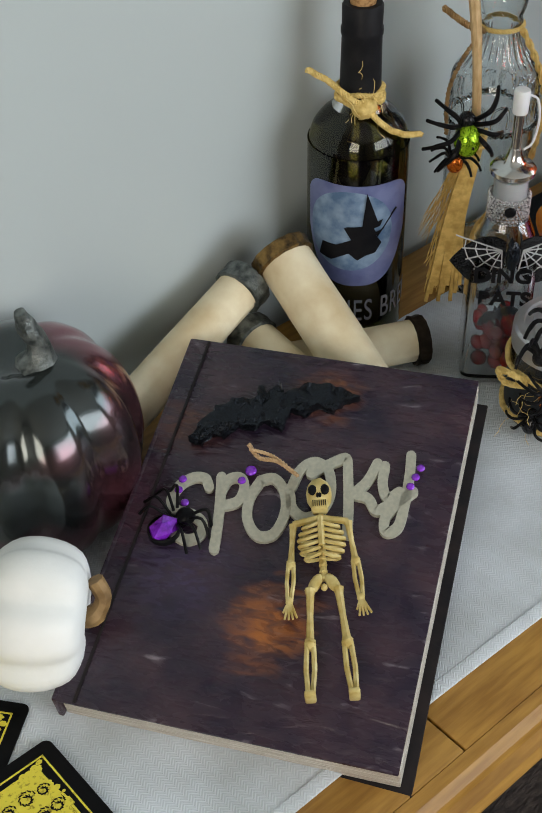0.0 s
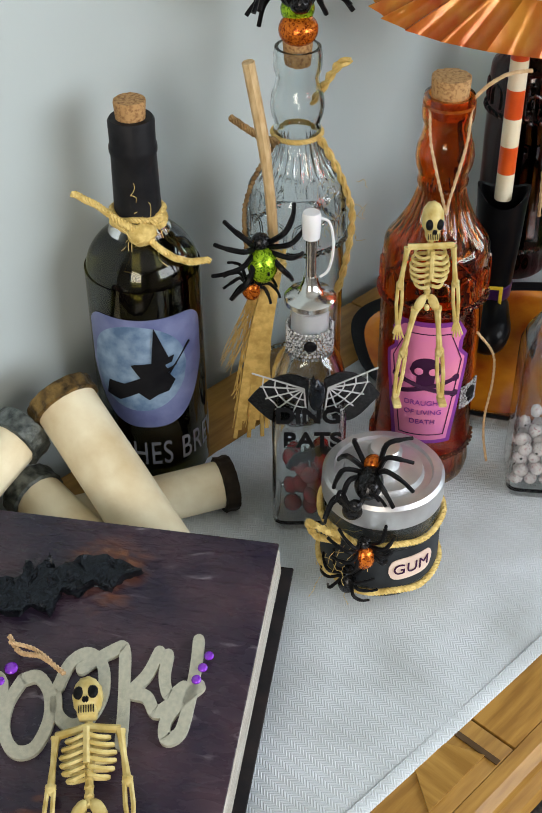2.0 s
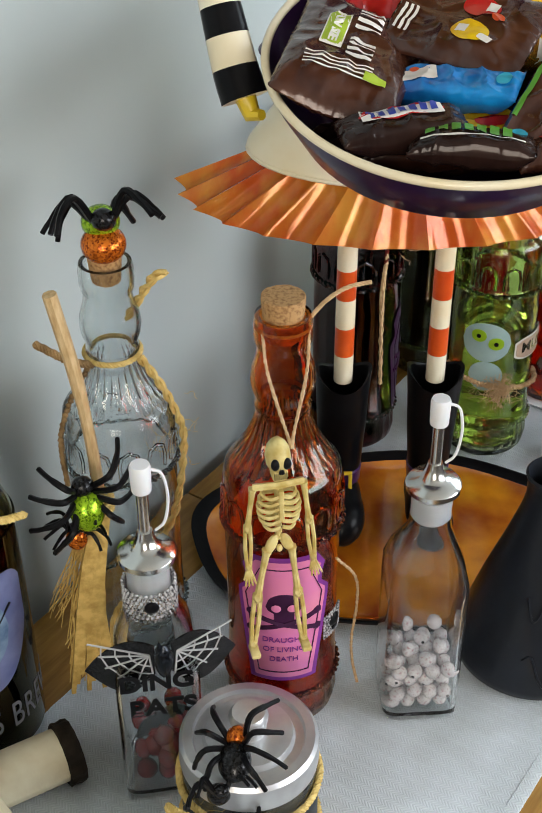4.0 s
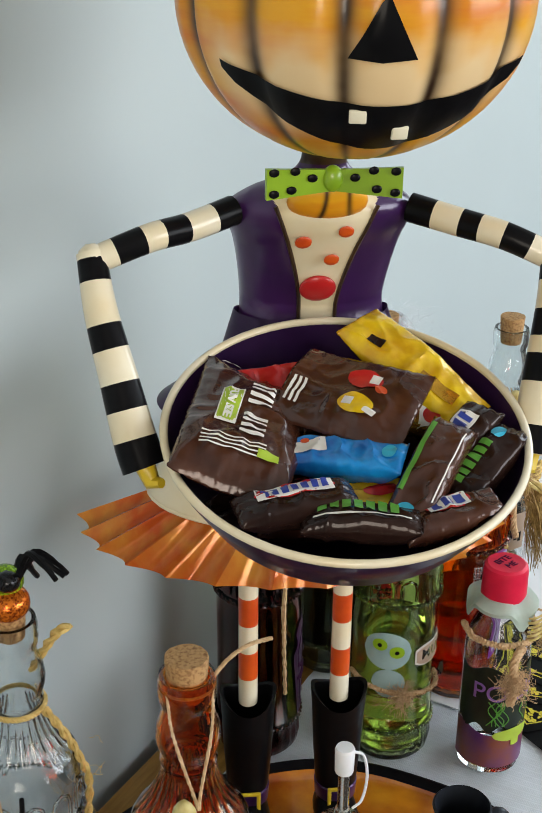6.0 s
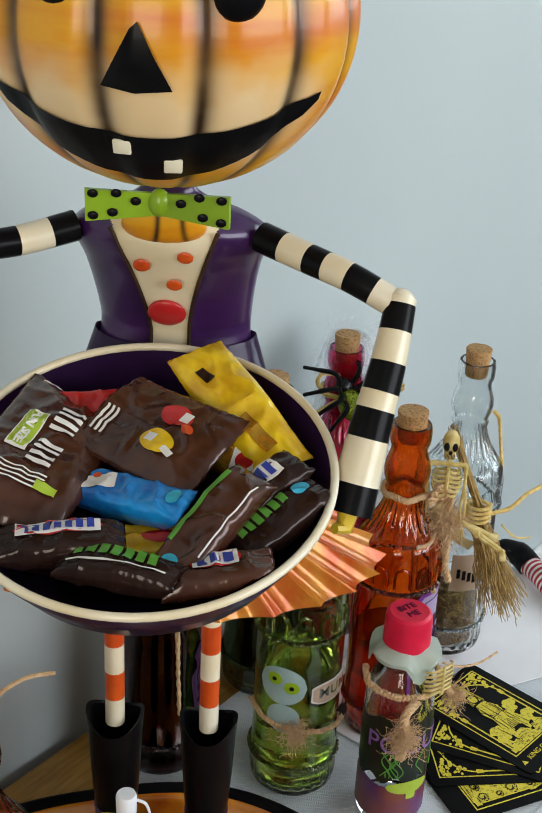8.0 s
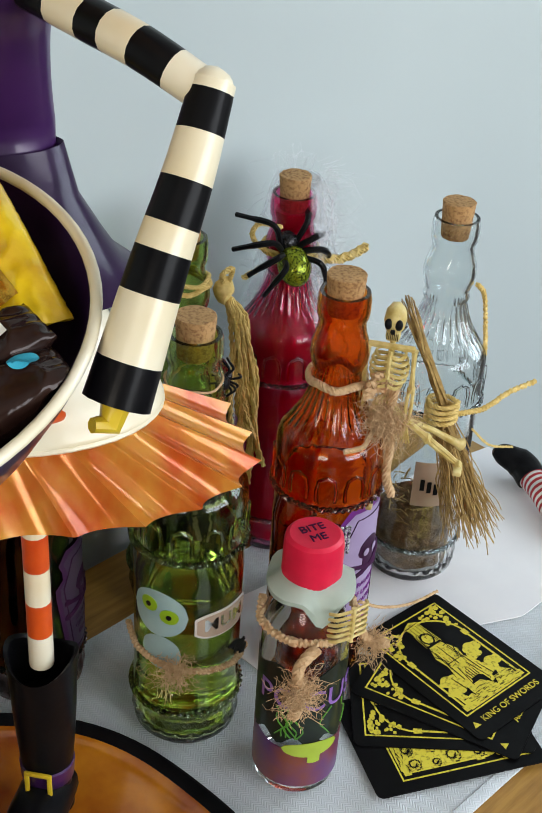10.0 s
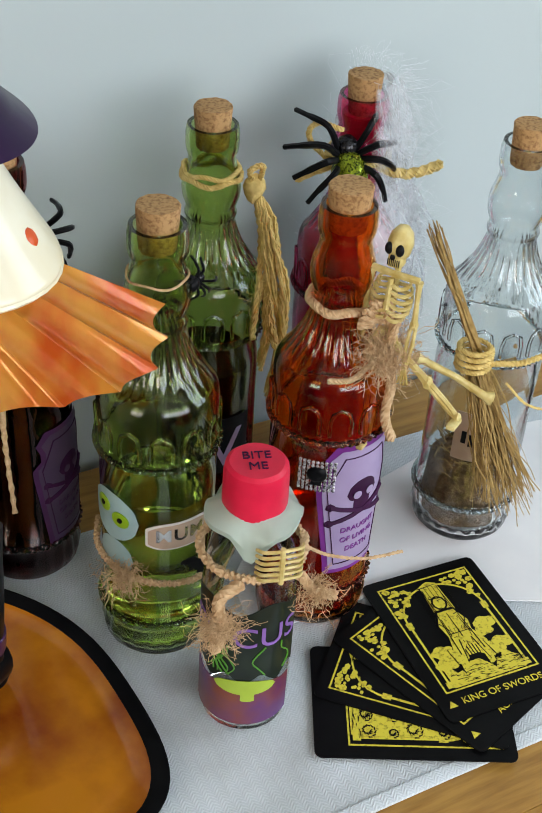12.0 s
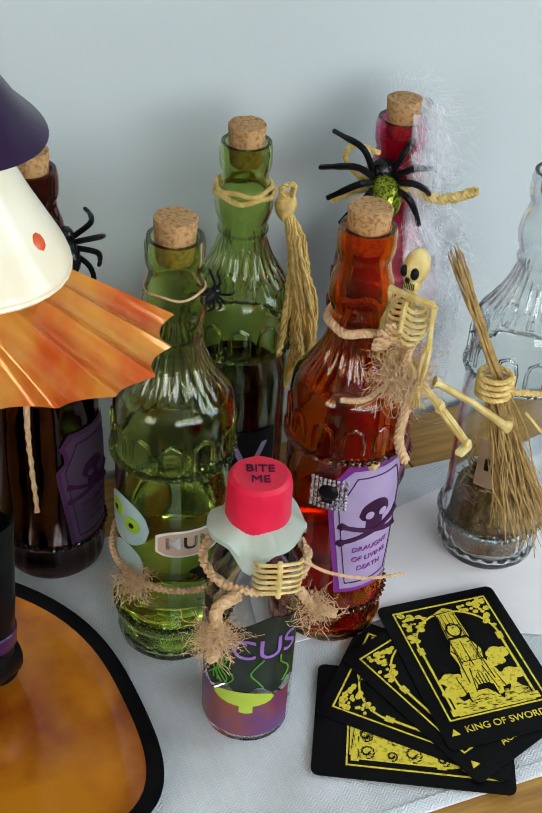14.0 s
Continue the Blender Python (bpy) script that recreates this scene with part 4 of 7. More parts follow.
def rounded(w, h, r, n=5):
    out = []
    for cx, cy, a0 in ((w - r, h - r, 0), (r, h - r, 90), (r, r, 180), (w - r, r, 270)):
        for k in range(n + 1):
            a = radians(a0 + 90 * k / n)
            out.append((cx + r * math.cos(a), cy + r * math.sin(a)))
    return out


def tarot_card(at, label, face):
    """A black card printed in yellow: a border of leaves, an arch and plain shapes inside it."""
    w, h = 0.088, 0.125
    c = thing("tarot_card", at, label, "playing card", "black and yellow cards")
    part("card", slab(rounded(w, h, 0.005), 0.0009), CARD, c)
    art = bmesh.new()
    t = 0.0003

    count = [0]

    def flat(outline, lift=None):
        count[0] += 1
        merge(art, moved(slab(outline, t), 0, 0, 0.0007 + 0.000004 * count[0]))

    x0, x1, y0, y1 = 0.009, w - 0.009, 0.021, h - 0.008
    for x in (x0, x1 - 0.0012):
        flat(((x, y0), (x + 0.0012, y0), (x + 0.0012, y1), (x, y1)))
    for y in (y0, y1 - 0.0012):
        flat(((x0, y), (x1, y), (x1, y + 0.0012), (x0, y + 0.0012)))
    rnd = random.Random(face)
    # leafy corners over the arch
    for s in (-1, 1):
        for i in range(34):
            u, v = rnd.random(), rnd.random()
            px = w / 2 + s * (x1 - w / 2 - 0.003 - 0.022 * u * v ** 0.5)
            py = y1 - 0.003 - 0.030 * v * (1 - u * 0.9)
            r = rnd.uniform(0.0009, 0.0022)
            flat([(px + r * math.cos(k * 1.05) * 1.3, py + r * math.sin(k * 1.05)) for k in range(6)])
        side = w / 2 + s * (x1 - w / 2 - 0.006)
        flat(((side - 0.0008, y0 + 0.004), (side + 0.0008, y0 + 0.004), (side + 0.0008, y1 - 0.036), (side - 0.0008, y1 - 0.036)))
        flat(((side - 0.0022, y1 - 0.040), (side + 0.0022, y1 - 0.040), (side + 0.0022, y1 - 0.034), (side - 0.0022, y1 - 0.034)))
        flat(((side - 0.0022, y0 + 0.003), (side + 0.0022, y0 + 0.003), (side + 0.0022, y0 + 0.008), (side - 0.0022, y0 + 0.008)))
    R = (x1 - x0) / 2 - 0.006
    for k in range(18):
        a, b = radians(10 * k), radians(10 * (k + 1))
        cy = y1 - 0.036
        flat([(w / 2 + q * math.cos(v), cy + q * 0.95 * math.sin(v)) for q, v in ((R, a), (R + 0.0014, a), (R + 0.0014, b), (R, b))])
    inner = bmesh.new()

    def shape(points, level=0, bm=None):
        """A printed patch given in millimetres, on one of a few levels of ink."""
        b = art if bm is None else bm
        merge(b, moved(slab([(x / 1000, y / 1000) for x, y in points], 0.0001), 0, 0, 0.00112 + 0.00012 * level + 0.0000006 * (len(b.faces) % 30)))

    def cloud(x, y, size):
        shape([(x + size * (0.9 + 0.22 * abs(math.sin(2.5 * q))) * math.cos(q), y + 0.62 * size * (0.85 + 0.3 * abs(math.sin(2.5 * q + 0.4))) * math.sin(q)) for q in (0.2244 * k for k in range(28))])

    def hatch(x, y, length, turn, bm, wide=0.28, level=2):
        c, n = math.cos(radians(turn)), math.sin(radians(turn))
        shape([(x + u * c - v * n, y + u * n + v * c) for u, v in ((0, -wide), (length, -wide * 0.5), (length, wide * 0.5), (0, wide))], level, bm)

    ground = [(17, 23)] + [(17 + 54 * k / 14, 36 + 5 * math.sin(k * 1.1 + face) + 3 * math.sin(k * 2.7)) for k in range(15)] + [(71, 23)]
    shape(ground)
    if face in (3, 5, 6):
        # the back of a card: a dense scrollwork panel
        shape([(16, 26), (72, 26), (72, 112), (16, 112)])
        for k in range(26):
            cx, cy, r = 20 + 12 * (k % 5) + rnd.uniform(-2, 2), 32 + 16 * (k // 5) + rnd.uniform(-2, 2), rnd.uniform(3.5, 6)
            for q in range(14):
                a = 0.55 * q
                hatch(cx + r * (1 - q / 18) * math.cos(a), cy + r * (1 - q / 18) * math.sin(a), r * 0.5, math.degrees(a) + 90, inner, 0.55)
    else:
        for cx, cy, size in ((24, 52, 8), (30, 45, 9), (22, 42, 8), (64, 66, 8), (60, 60, 7), (66, 47, 8), (58, 44, 9)):
            cloud(cx, cy, size)
        # a high seat with a plain figure on it
        shape([(34, 44), (54, 44), (51, 110), (45, 113), (38, 110)])
        for k in range(9):
            hatch(35.5 + 2.1 * k, 44, 64, 90 + 1.0 * (4 - k), inner, 0.40, 0.4)
        for pale in ([(37, 86), (51, 86), (57, 72), (54, 58), (34, 58), (31, 73)], [(44 + 5.6 * math.cos(q), 92 + 6.6 * math.sin(q)) for q in (0.5 * k for k in range(13))]):
            shape(pale, 0.55, inner)
        shape([(44 + 4.2 * math.cos(q), 92 + 5.2 * math.sin(q)) for q in (0.5 * k for k in range(13))], 1)
        shape([(38, 84), (50, 84), (55, 72), (52, 60), (35, 60), (33, 73)], 1)
        shape([(35, 64), (53, 64), (58, 52), (54, 34), (50, 32), (50, 50), (44, 54), (38, 48), (34, 30), (30, 32), (32, 52)], 1)
        for x, y, length, turn in ((37, 62, 16, 88), (51, 62, 16, 94), (38, 85, 12, 2), (39, 97, 12, -6), (36, 108, 14, 4), (35, 46, 60, 87), (53, 46, 60, 93),
                                   (44, 60, 22, 90), (40, 58, 20, -100), (49, 58, 22, -82), (34, 75, 12, -62), (54, 75, 12, -118), (36, 64, 17, 0), (30, 31, 22, 96), (58, 34, 18, 100)):
            hatch(x, y, length, turn, inner, 0.42)
        for k in range(46):
            hatch(rnd.uniform(36, 51), rnd.uniform(48, 106), rnd.uniform(1.5, 4), rnd.choice((88, 60, 10)), inner, 0.2)
    for k in range(60):
        x = rnd.uniform(18, 70)
        hatch(x, rnd.uniform(24, 36), rnd.uniform(2, 6), rnd.uniform(-14, 14), inner, 0.22)
    part("gold_print", art, GOLD, c)
    part("line_print", inner, CARD, c)
    text = {1: "KING OF SWORDS", 2: "ACE OF"}.get(face)
    if text:
        words = moved(lettering(text, 0.0072, 0.0003, 1.0), Matrix.Translation((w / 2 + 0.002, 0.0125, 0.0011)) @ pose(0, 0, 0, -90))
        part("title", words, GOLD, c)
        part("mark", moved(slab(((-0.003, 0), (0.003, 0), (0, 0.005)), 0.0003), 0.0085, 0.010, 0.00095), GOLD, c)
    return c


for cx, cy, turn, face, lift, label in (
        (1.062, 0.411, -117, 3, 0.0000, "black card printed in yellow, the lowest of a fan"),
        (1.083, 0.452, 45, 4, 0.0012, "black card printed in yellow, in a fan of cards"),
        (1.117, 0.487, 17.5, 2, 0.0024, "black card printed in yellow, half hidden in a fan"),
        (1.158, 0.519, -4, 1, 0.0036, "black and yellow king of swords card on top of a fan")):
    corner = (0.088, 0.0) if face == 3 else (0.0, 0.125)
    tarot_card(Matrix.Translation((cx, cy, ON + 0.0008 + lift)) @ pose(0, 0, 0, 0, 0, turn) @ pose(-corner[0], -corner[1], 0), label, face)
tarot_card(pose(0.021, 0.376, ON + 0.0012), "black card printed in yellow, beside the book", 5)
tarot_card(Matrix.Translation((0.115, 0.529, ON)) @ pose(0, 0, 0, 0, 0, -52) @ pose(-0.088, -0.125, 0), "black card printed in yellow, beside the white gourd", 6)

# ---- the bottles and jars beside the book ----
CAPSULE = mat("black_capsule", (0.012, 0.012, 0.014), 0.42, 0, (0.02, 0.02, 0.022), 60, 0.15)
MOON = mat("moonlit_label", (0.19, 0.22, 0.41), 0.35, 0, (0.09, 0.11, 0.26), 38, 0.02, spread=(0.36, 0.66), coat=0.3, detail=9)
CHALK = mat("pale_print", (0.24, 0.25, 0.27), 0.5, 0, (0.16, 0.17, 0.19), 90, 0)
BLACK_PRINT = mat("black_print", (0.006, 0.006, 0.008), 0.45, 0, (0.012, 0.012, 0.014), 60, 0)

wine = thing("wine_bottle", pose(0.545, 0.683, ON, 0, 0, -44), "dark wine bottle with a moon label and a raffia bow", "bottle")
wp = [(0.0, 0.012), (0.03, 0.003), (0.037, 0.0), (0.0395, 0.006), (0.0400, 0.02), (0.0400, 0.162), (0.0392, 0.174), (0.036, 0.186), (0.029, 0.196), (0.021, 0.203), (0.0165, 0.209), (0.0150, 0.216), (0.0145, 0.278)]
part("glass", lathe([(max(p.x, 0), p.z) for p in smooth_line([(r, 0, z) for r, z in wp[3:]], 3)] + [(0.012, 0.278), (0.012, 0.216), (0.026, 0.196), (0.0372, 0.172), (0.0378, 0.02), (0.0, 0.012)], 64, close=True), WINE, wine, angle=60)
part("liquid", lathe([(0.0, 0.0125), (0.0370, 0.0205), (0.0370, 0.150), (0.0, 0.150)], 48, close=False), WINE_LIQUID, wine)
part("capsule", lathe([(0.0166, 0.208), (0.0158, 0.217), (0.0150, 0.258), (0.0158, 0.260), (0.0158, 0.264), (0.0150, 0.266), (0.0152, 0.281), (0.0140, 0.283), (0.0100, 0.283)], 40, close=False), CAPSULE, wine, "black neck sleeve")
cork(wine, 0.284, 0.0112, 0.024, 2)
lab = wrap(band(-0.046, 0.046, lambda x: 0.062 + 0.046 * (abs(x) / 0.046) ** 3.2, lambda x: 0.154 - 0.012 * (abs(x) / 0.046) ** 8, 0.0005, 36), 0.0401)
lab = part("label", lab, MOON, wine, "blue and lilac moonlit label")
MOON_DISC = mat("pale_moon_print", (0.24, 0.34, 0.48), 0.35, 0, (0.08, 0.15, 0.27), 70, 0.02, spread=(0.36, 0.62), coat=0.3, detail=9)
part("moon_print", wrap(moved(band(-0.036, 0.036, lambda x: -math.sqrt(max(0, 0.036 ** 2 - x * x)), lambda x: math.sqrt(max(0, 0.036 ** 2 - x * x)), 0.0003, 30), -0.006, -0.0004, 0.113), 0.0401), MOON_DISC, lab)
hat = slab(((-0.002, 0.0), (0.001, 0.028), (0.010, 0.003), (0.014, 0.004), (0.012, -0.001), (0.004, -0.003), (-0.010, -0.004), (-0.014, -0.001)), 0.0004)
figure = slab(((-0.016, -0.002), (0.006, 0.0), (0.009, -0.006), (0.016, -0.004), (0.009, -0.009), (0.014, -0.016), (0.009, -0.024), (0.001, -0.026), (-0.005, -0.030), (-0.012, -0.024), (-0.026, -0.032), (-0.037, -0.030), (-0.034, -0.018), (-0.022, -0.018), (-0.010, -0.012)), 0.0004)
figure = merge(figure, moved(hat, 0, 0, 0.0003))
bmesh.ops.triangulate(figure, faces=figure.faces[:])
bmesh.ops.subdivide_edges(figure, edges=figure.edges[:], cuts=5, use_grid_fill=True)
tube([(-0.034, -0.026, 0.0003), (0.010, -0.010, 0.0003), (0.027, 0.010, 0.0003)], 0.0007, 4, figure)
part("silhouette_print", wrap(moved(figure, Matrix.Translation((0.006, -0.0011, 0.119)) @ pose(0, 0, 0, 90) @ Matrix.Diagonal((1.0, 1.05, 1, 1))), 0.0402), BLACK_PRINT, lab)
part("lettering", wrap(moved(lettering("WITCHES BREW", 0.030, 0.0003, 1.1), Matrix.Translation((0.004, 0, 0.036)) @ Matrix.Diagonal((0.56, 1, 1, 1))), 0.0402), CHALK, wine, "pale printed words")
knot = rope(ring_line(0.0175, 0.210, 22, wobble=0.0012), 0.0022)
for dz in (0.0045, 0.009):
    rope(ring_line(0.0172, 0.208 + dz, 22, dz * 90, wobble=0.001), 0.0020, bm=knot)
ball(0.0085, (0.003, -0.021, 0.210), (1.2, 0.8, 0.9), rough=0.4, bm=knot)
rope([(0.002, -0.022, 0.211), (-0.012, -0.024, 0.223), (-0.026, -0.020, 0.232), (-0.040, -0.016, 0.238)], 0.0026, bm=knot)
rope([(0.004, -0.022, 0.210), (0.018, -0.026, 0.198), (0.032, -0.027, 0.192), (0.047, -0.020, 0.188)], 0.0026, bm=knot)
part("raffia_bow", fuzz(26, (0.004, -0.020, 0.211), 0.020, 0.00025, 5, knot), RAFFIA, wine, "yellow raffia bow round the neck")

clear = thing("clear_bottle", pose(0.670, 0.655, ON, 0, 0, -40), "clear fluted glass bottle with a spider on its cork", "bottle", "fluted bottles")
deco_bottle(clear, CLEAR_TEAL)
cork(clear, 0.300, 0.0115, 0.022, 3)
part("glitter_ball", ball(0.0135, (0, -0.001, 0.312), (1, 1, 0.85), sub=3), ORANGE_GLITTER, clear, "orange glitter ball")
spider(clear, pose(0, 0.004, 0.324, 30, 0, 180), 0.0115, GREEN_GLITTER, seed=4)
cordage = rope(ring_line(0.0172, 0.238, 20), 0.0018)
rope([(0.015, -0.010, 0.236), (0.026, -0.012, 0.216), (0.034, -0.014, 0.196), (0.039, -0.013, 0.170), (0.030, -0.026, 0.130), (0.018, -0.034, 0.110)], 0.0028, 2, 300, cordage)
rope([(0.012, 0.008, 0.255), (0.020, 0.000, 0.274), (0.027, -0.006, 0.288), (0.035, -0.008, 0.292)], 0.0030, 2, 300, cordage)
fuzz(14, (0.036, -0.010, 0.180), 0.03, 0.0002, 7, cordage)
part("raffia_tie", cordage, RAFFIA, clear, "yellow raffia tie")
brown = rope([(-0.014, -0.010, 0.236), (-0.026, -0.010, 0.240), (-0.036, -0.008, 0.246), (-0.047, -0.006, 0.254)], 0.0026)
rope([(-0.016, -0.010, 0.236), (-0.030, -0.010, 0.212), (-0.039, -0.012, 0.185), (-0.038, -0.014, 0.150)], 0.0020, bm=brown)
part("brown_cord", brown, STEM_BROWN, clear, "twisted brown cord")

broom = thing("toy_broom", pose(0.600, 0.632, ON, 0, 0, -40), "small straw broom with a pale stick, leaning on the clear bottle", "broom", "toy brooms")
part("stick", tube(smooth_line([(0.016, 0.008, 0.150), (0.016, 0.010, 0.19), (0.011, 0.012, 0.25), (0.001, 0.012, 0.312)], 4), [0.0036] * 8 + [0.0042] * 5, 8), mat("peeled_twig", (0.66, 0.48, 0.26), 0.6, 0, (0.5, 0.33, 0.15), 90, 0.4, stretch=(4, 4, 1)), broom)
bristle = strands(90, (0.012, 0.000, 0.168), (-0.004, -0.008, 0.046), 0.006, 0.012, 0.0008, 21, 0.003)
for k in range(9):
    x1 = -0.016 + 0.0034 * k
    tube(smooth_line([(0.010 + 0.001 * k, -0.008, 0.168), (0.004 + x1 * 0.5, -0.013, 0.110), (x1, -0.016, 0.030 + 0.008 * (k % 3))], 4), [0.0026] * 4 + [0.002] * 5, 4, bristle)
part("bristles", strands(40, (0.012, 0, 0.17), (-0.012, 0.0, 0.090), 0.006, 0.012, 0.0005, 22, 0.003, bm=bristle), mat("golden_straw", (0.70, 0.48, 0.15), 0.7, 0, (0.46, 0.29, 0.07), 160, 0.3), broom)
part("binding", rope([(0.012 + 0.011 * math.cos(a), 0.0 + 0.010 * math.sin(a), 0.164 + 0.0006 * k) for k, a in enumerate(0.7 * i for i in range(28))], 0.0015), RAFFIA, broom)
spider(broom, pose(0.006, -0.016, 0.180, 75, 0, 12), 0.0105, GREEN_GLITTER, seed=8)
spider(broom, pose(-0.002, -0.016, 0.160, 80, 0, 160), 0.0065, ORANGE_GLITTER, seed=9)



def square(a, z):
    """Radius of a rounded square against its half width."""
    k = min(1, max(0, (0.150 - z) / 0.030))
    c, s = abs(math.cos(a)), abs(math.sin(a))
    return (1 - k) + k * 1 / (c ** 7 + s ** 7) ** (1 / 7)


def pourer_bottle(thing_ob, neck_down=0.0):
    """A square oil bottle with a steel pouring spout, a plastic cap and its strap."""
    prof = [(0.0, 0.005), (0.022, 0.004), (0.0235, 0.0), (0.0250, 0.003), (0.0255, 0.010), (0.0255, 0.100), (0.0250, 0.115), (0.0225, 0.128), (0.0170, 0.142), (0.0135, 0.152), (0.0125, 0.165), (0.0130, 0.180),
            (0.0105, 0.180), (0.0100, 0.165), (0.0110, 0.152), (0.0145, 0.142), (0.0200, 0.128), (0.0228, 0.115), (0.0232, 0.100), (0.0232, 0.008), (0.0, 0.0075)]
    part("glass", lathe(prof, 64, square, close=False), CLEAR, thing_ob, angle=60)
    part("collar", lathe([(0.0105, 0.177), (0.0150, 0.1795), (0.0168, 0.181), (0.0170, 0.1845), (0.0150, 0.1870), (0.0100, 0.1885), (0.0070, 0.1905), (0.0052, 0.196), (0.0044, 0.200), (0.0, 0.200)], 40), STEEL, thing_ob, "steel collar")
    part("stopper", lathe([(0.0098, 0.158), (0.0108, 0.160), (0.0106, 0.166), (0.0110, 0.168), (0.0106, 0.172), (0.0110, 0.176), (0.0, 0.178)], 32), WHITE_PLASTIC, thing_ob)
    spout = tube([(0, 0, 0.196), (0, 0, 0.232)], 0.0034, 14)
    part("spout", spout, STEEL, thing_ob)
    cap = part("cap", moved(lathe([(0.0052, 0.228), (0.0056, 0.229), (0.0060, 0.244), (0.0052, 0.246), (0.0, 0.2462)], 20), 0, 0, 0), WHITE_PLASTIC, thing_ob, "small white cap")
    part("strap", tube(smooth_line([(0.0055, 0, 0.242), (0.0115, 0, 0.238), (0.0140, 0, 0.222), (0.0115, 0, 0.205), (0.0060, 0, 0.199)], 5), 0.0009, 6), WHITE_PLASTIC, cap)


WEB = mat("silver_web_print", (0.62, 0.63, 0.64), 0.4, 0.3, (0.5, 0.5, 0.52), 90, 0)
CANDY = mat("red_gloss_candy", (0.32, 0.006, 0.006), 0.10, 0, (0.10, 0.002, 0.003), 60, 0.1, coat=0.5)
ding = thing("square_bottle", pose(0.583, 0.5615, ON, 0, 0, -46), "square clear bottle with red candies and a black glitter bat", "bottle", "square pouring bottles")
pourer_bottle(ding)
rnd = random.Random(5)
for k in range(26):
    at = (rnd.uniform(-0.0145, 0.0145), rnd.uniform(-0.0145, 0.0145), 0.0155 + 0.010 * (k // 7) + rnd.uniform(0, 0.004))
    part("candy", ball(0.0072, at, (1, 1, 0.75), (rnd.uniform(0, 60), rnd.uniform(0, 60), 0)), CANDY, ding)
batpile = slab([(x * 0.30, y * 0.30) for x, y in bat], 0.003)
part("black_bat_candy", moved(batpile, 0.0, -0.012, 0.062, 60, 0, 20), BLACK, ding)
words = moved(lettering("DING", 0.0175, 0.0008, 1.0, 0.0006), -0.001, -0.0262, 0.106)
merge(words, moved(lettering("BATS", 0.0175, 0.0008, 1.0, 0.0006), 0.002, -0.0262, 0.085))
part("lettering", words, BLACK, ding, "black stick-on words")
stones = bmesh.new()
for j in range(8):
    for k in range(34):
        a = 2 * math.pi * (k + 0.5 * (j % 2)) / 34
        ball(0.00135, (0.0150 * math.cos(a), 0.0150 * math.sin(a), 0.144 + 0.0027 * j), sub=1, bm=stones)
sleeve = part("rhinestone_sleeve", stones, SILVER_GLITTER, ding, "band of silver rhinestones", angle=15)
s = bmesh.new()
ball(0.0046, (0, -0.0155, 0.155), (1, 0.35, 1), bm=s)
part("skull_motif", s, BLACK, sleeve)
wings = thing("glitter_bat", ding.matrix_basis @ pose(0.004, -0.0265, 0.122, 6, 0, 4) @ Matrix.Diagonal((1.3, 1.0, 1.3, 1)), "black glitter bat with silver webbed wings on the bottle", "bat decoration")
for sgn in (-1, 1):
    wing = band(0.004, 0.036, lambda x: -0.004 - 0.016 * abs(math.sin((x - 0.004) * 98)) * (1 - 0.3 * x / 0.036) - 0.004, lambda x: 0.014 - 0.9 * (x - 0.012) ** 2 / 0.024 * 1.0 - 0.0 * x, 0.0012, 24)
    turn = pose(0, 0, 0, 0, 0, 20 * sgn) @ Matrix.Diagonal((sgn, 1, 1, 1))
    w = part("wing", moved(wing, turn), BLACK_FUZZ, wings)
    web = bmesh.new()
    for k in range(6):
        a = radians(15 - 22 * k)
        tube([(0.006, -0.0016, 0.006), (0.006 + 0.026 * math.cos(a) * (0.9 if k else 1.1), -0.0016, 0.006 + 0.022 * math.sin(a))], 0.0005, 4, web)
    for q in (0.35, 0.6, 0.85):
        tube([(0.006 + 0.026 * q * math.cos(radians(15 - 22 * k)), -0.0016, 0.006 + 0.022 * q * math.sin(radians(15 - 22 * k))) for k in range(6)], 0.0004, 4, web)
    part("web", moved(web, turn), WEB, w)
part("body", ball(0.0055, (0, -0.003, 0.004), (0.8, 0.8, 1.9), rough=0.15), DARK_GLITTER, wings)
part("ear", moved(lathe([(0.002, 0.0), (0.0, 0.006)], 8), -0.002, -0.003, 0.012), DARK_GLITTER, wings)

orange = thing("orange_bottle", pose(0.680, 0.535, ON, 0, 0, -46), "orange fluted glass bottle with a coffin label and a twine loop", "bottle", "fluted bottles")
deco_bottle(orange, AMBER, mat("red_brown_liquid", (0.55, 0.05, 0.008), 0.1, 0, (0.5, 0.04, 0.006), 10, 0, glass=0.9, ior=1.33), 0.12)
cork(orange, 0.300, 0.0135, 0.026, 4)
coffin_label(orange, 0.0362, 0.100, 0.098, PAPER_PINK, INK, PURPLE_EDGE, -8)
rhinestone_patch(orange, 0.0366, 0.084, 50)
loop = rope(ring_line(0.0150, 0.294, 20), 0.0010)
rope([(-0.013, -0.008, 0.296), (-0.012, -0.020, 0.275), (-0.004, -0.036, 0.245), (-0.002, -0.041, 0.238)], 0.0011, bm=loop)
rope([(0.013, -0.008, 0.296), (0.010, -0.020, 0.275), (0.0, -0.036, 0.245), (-0.002, -0.041, 0.238)], 0.0011, bm=loop)
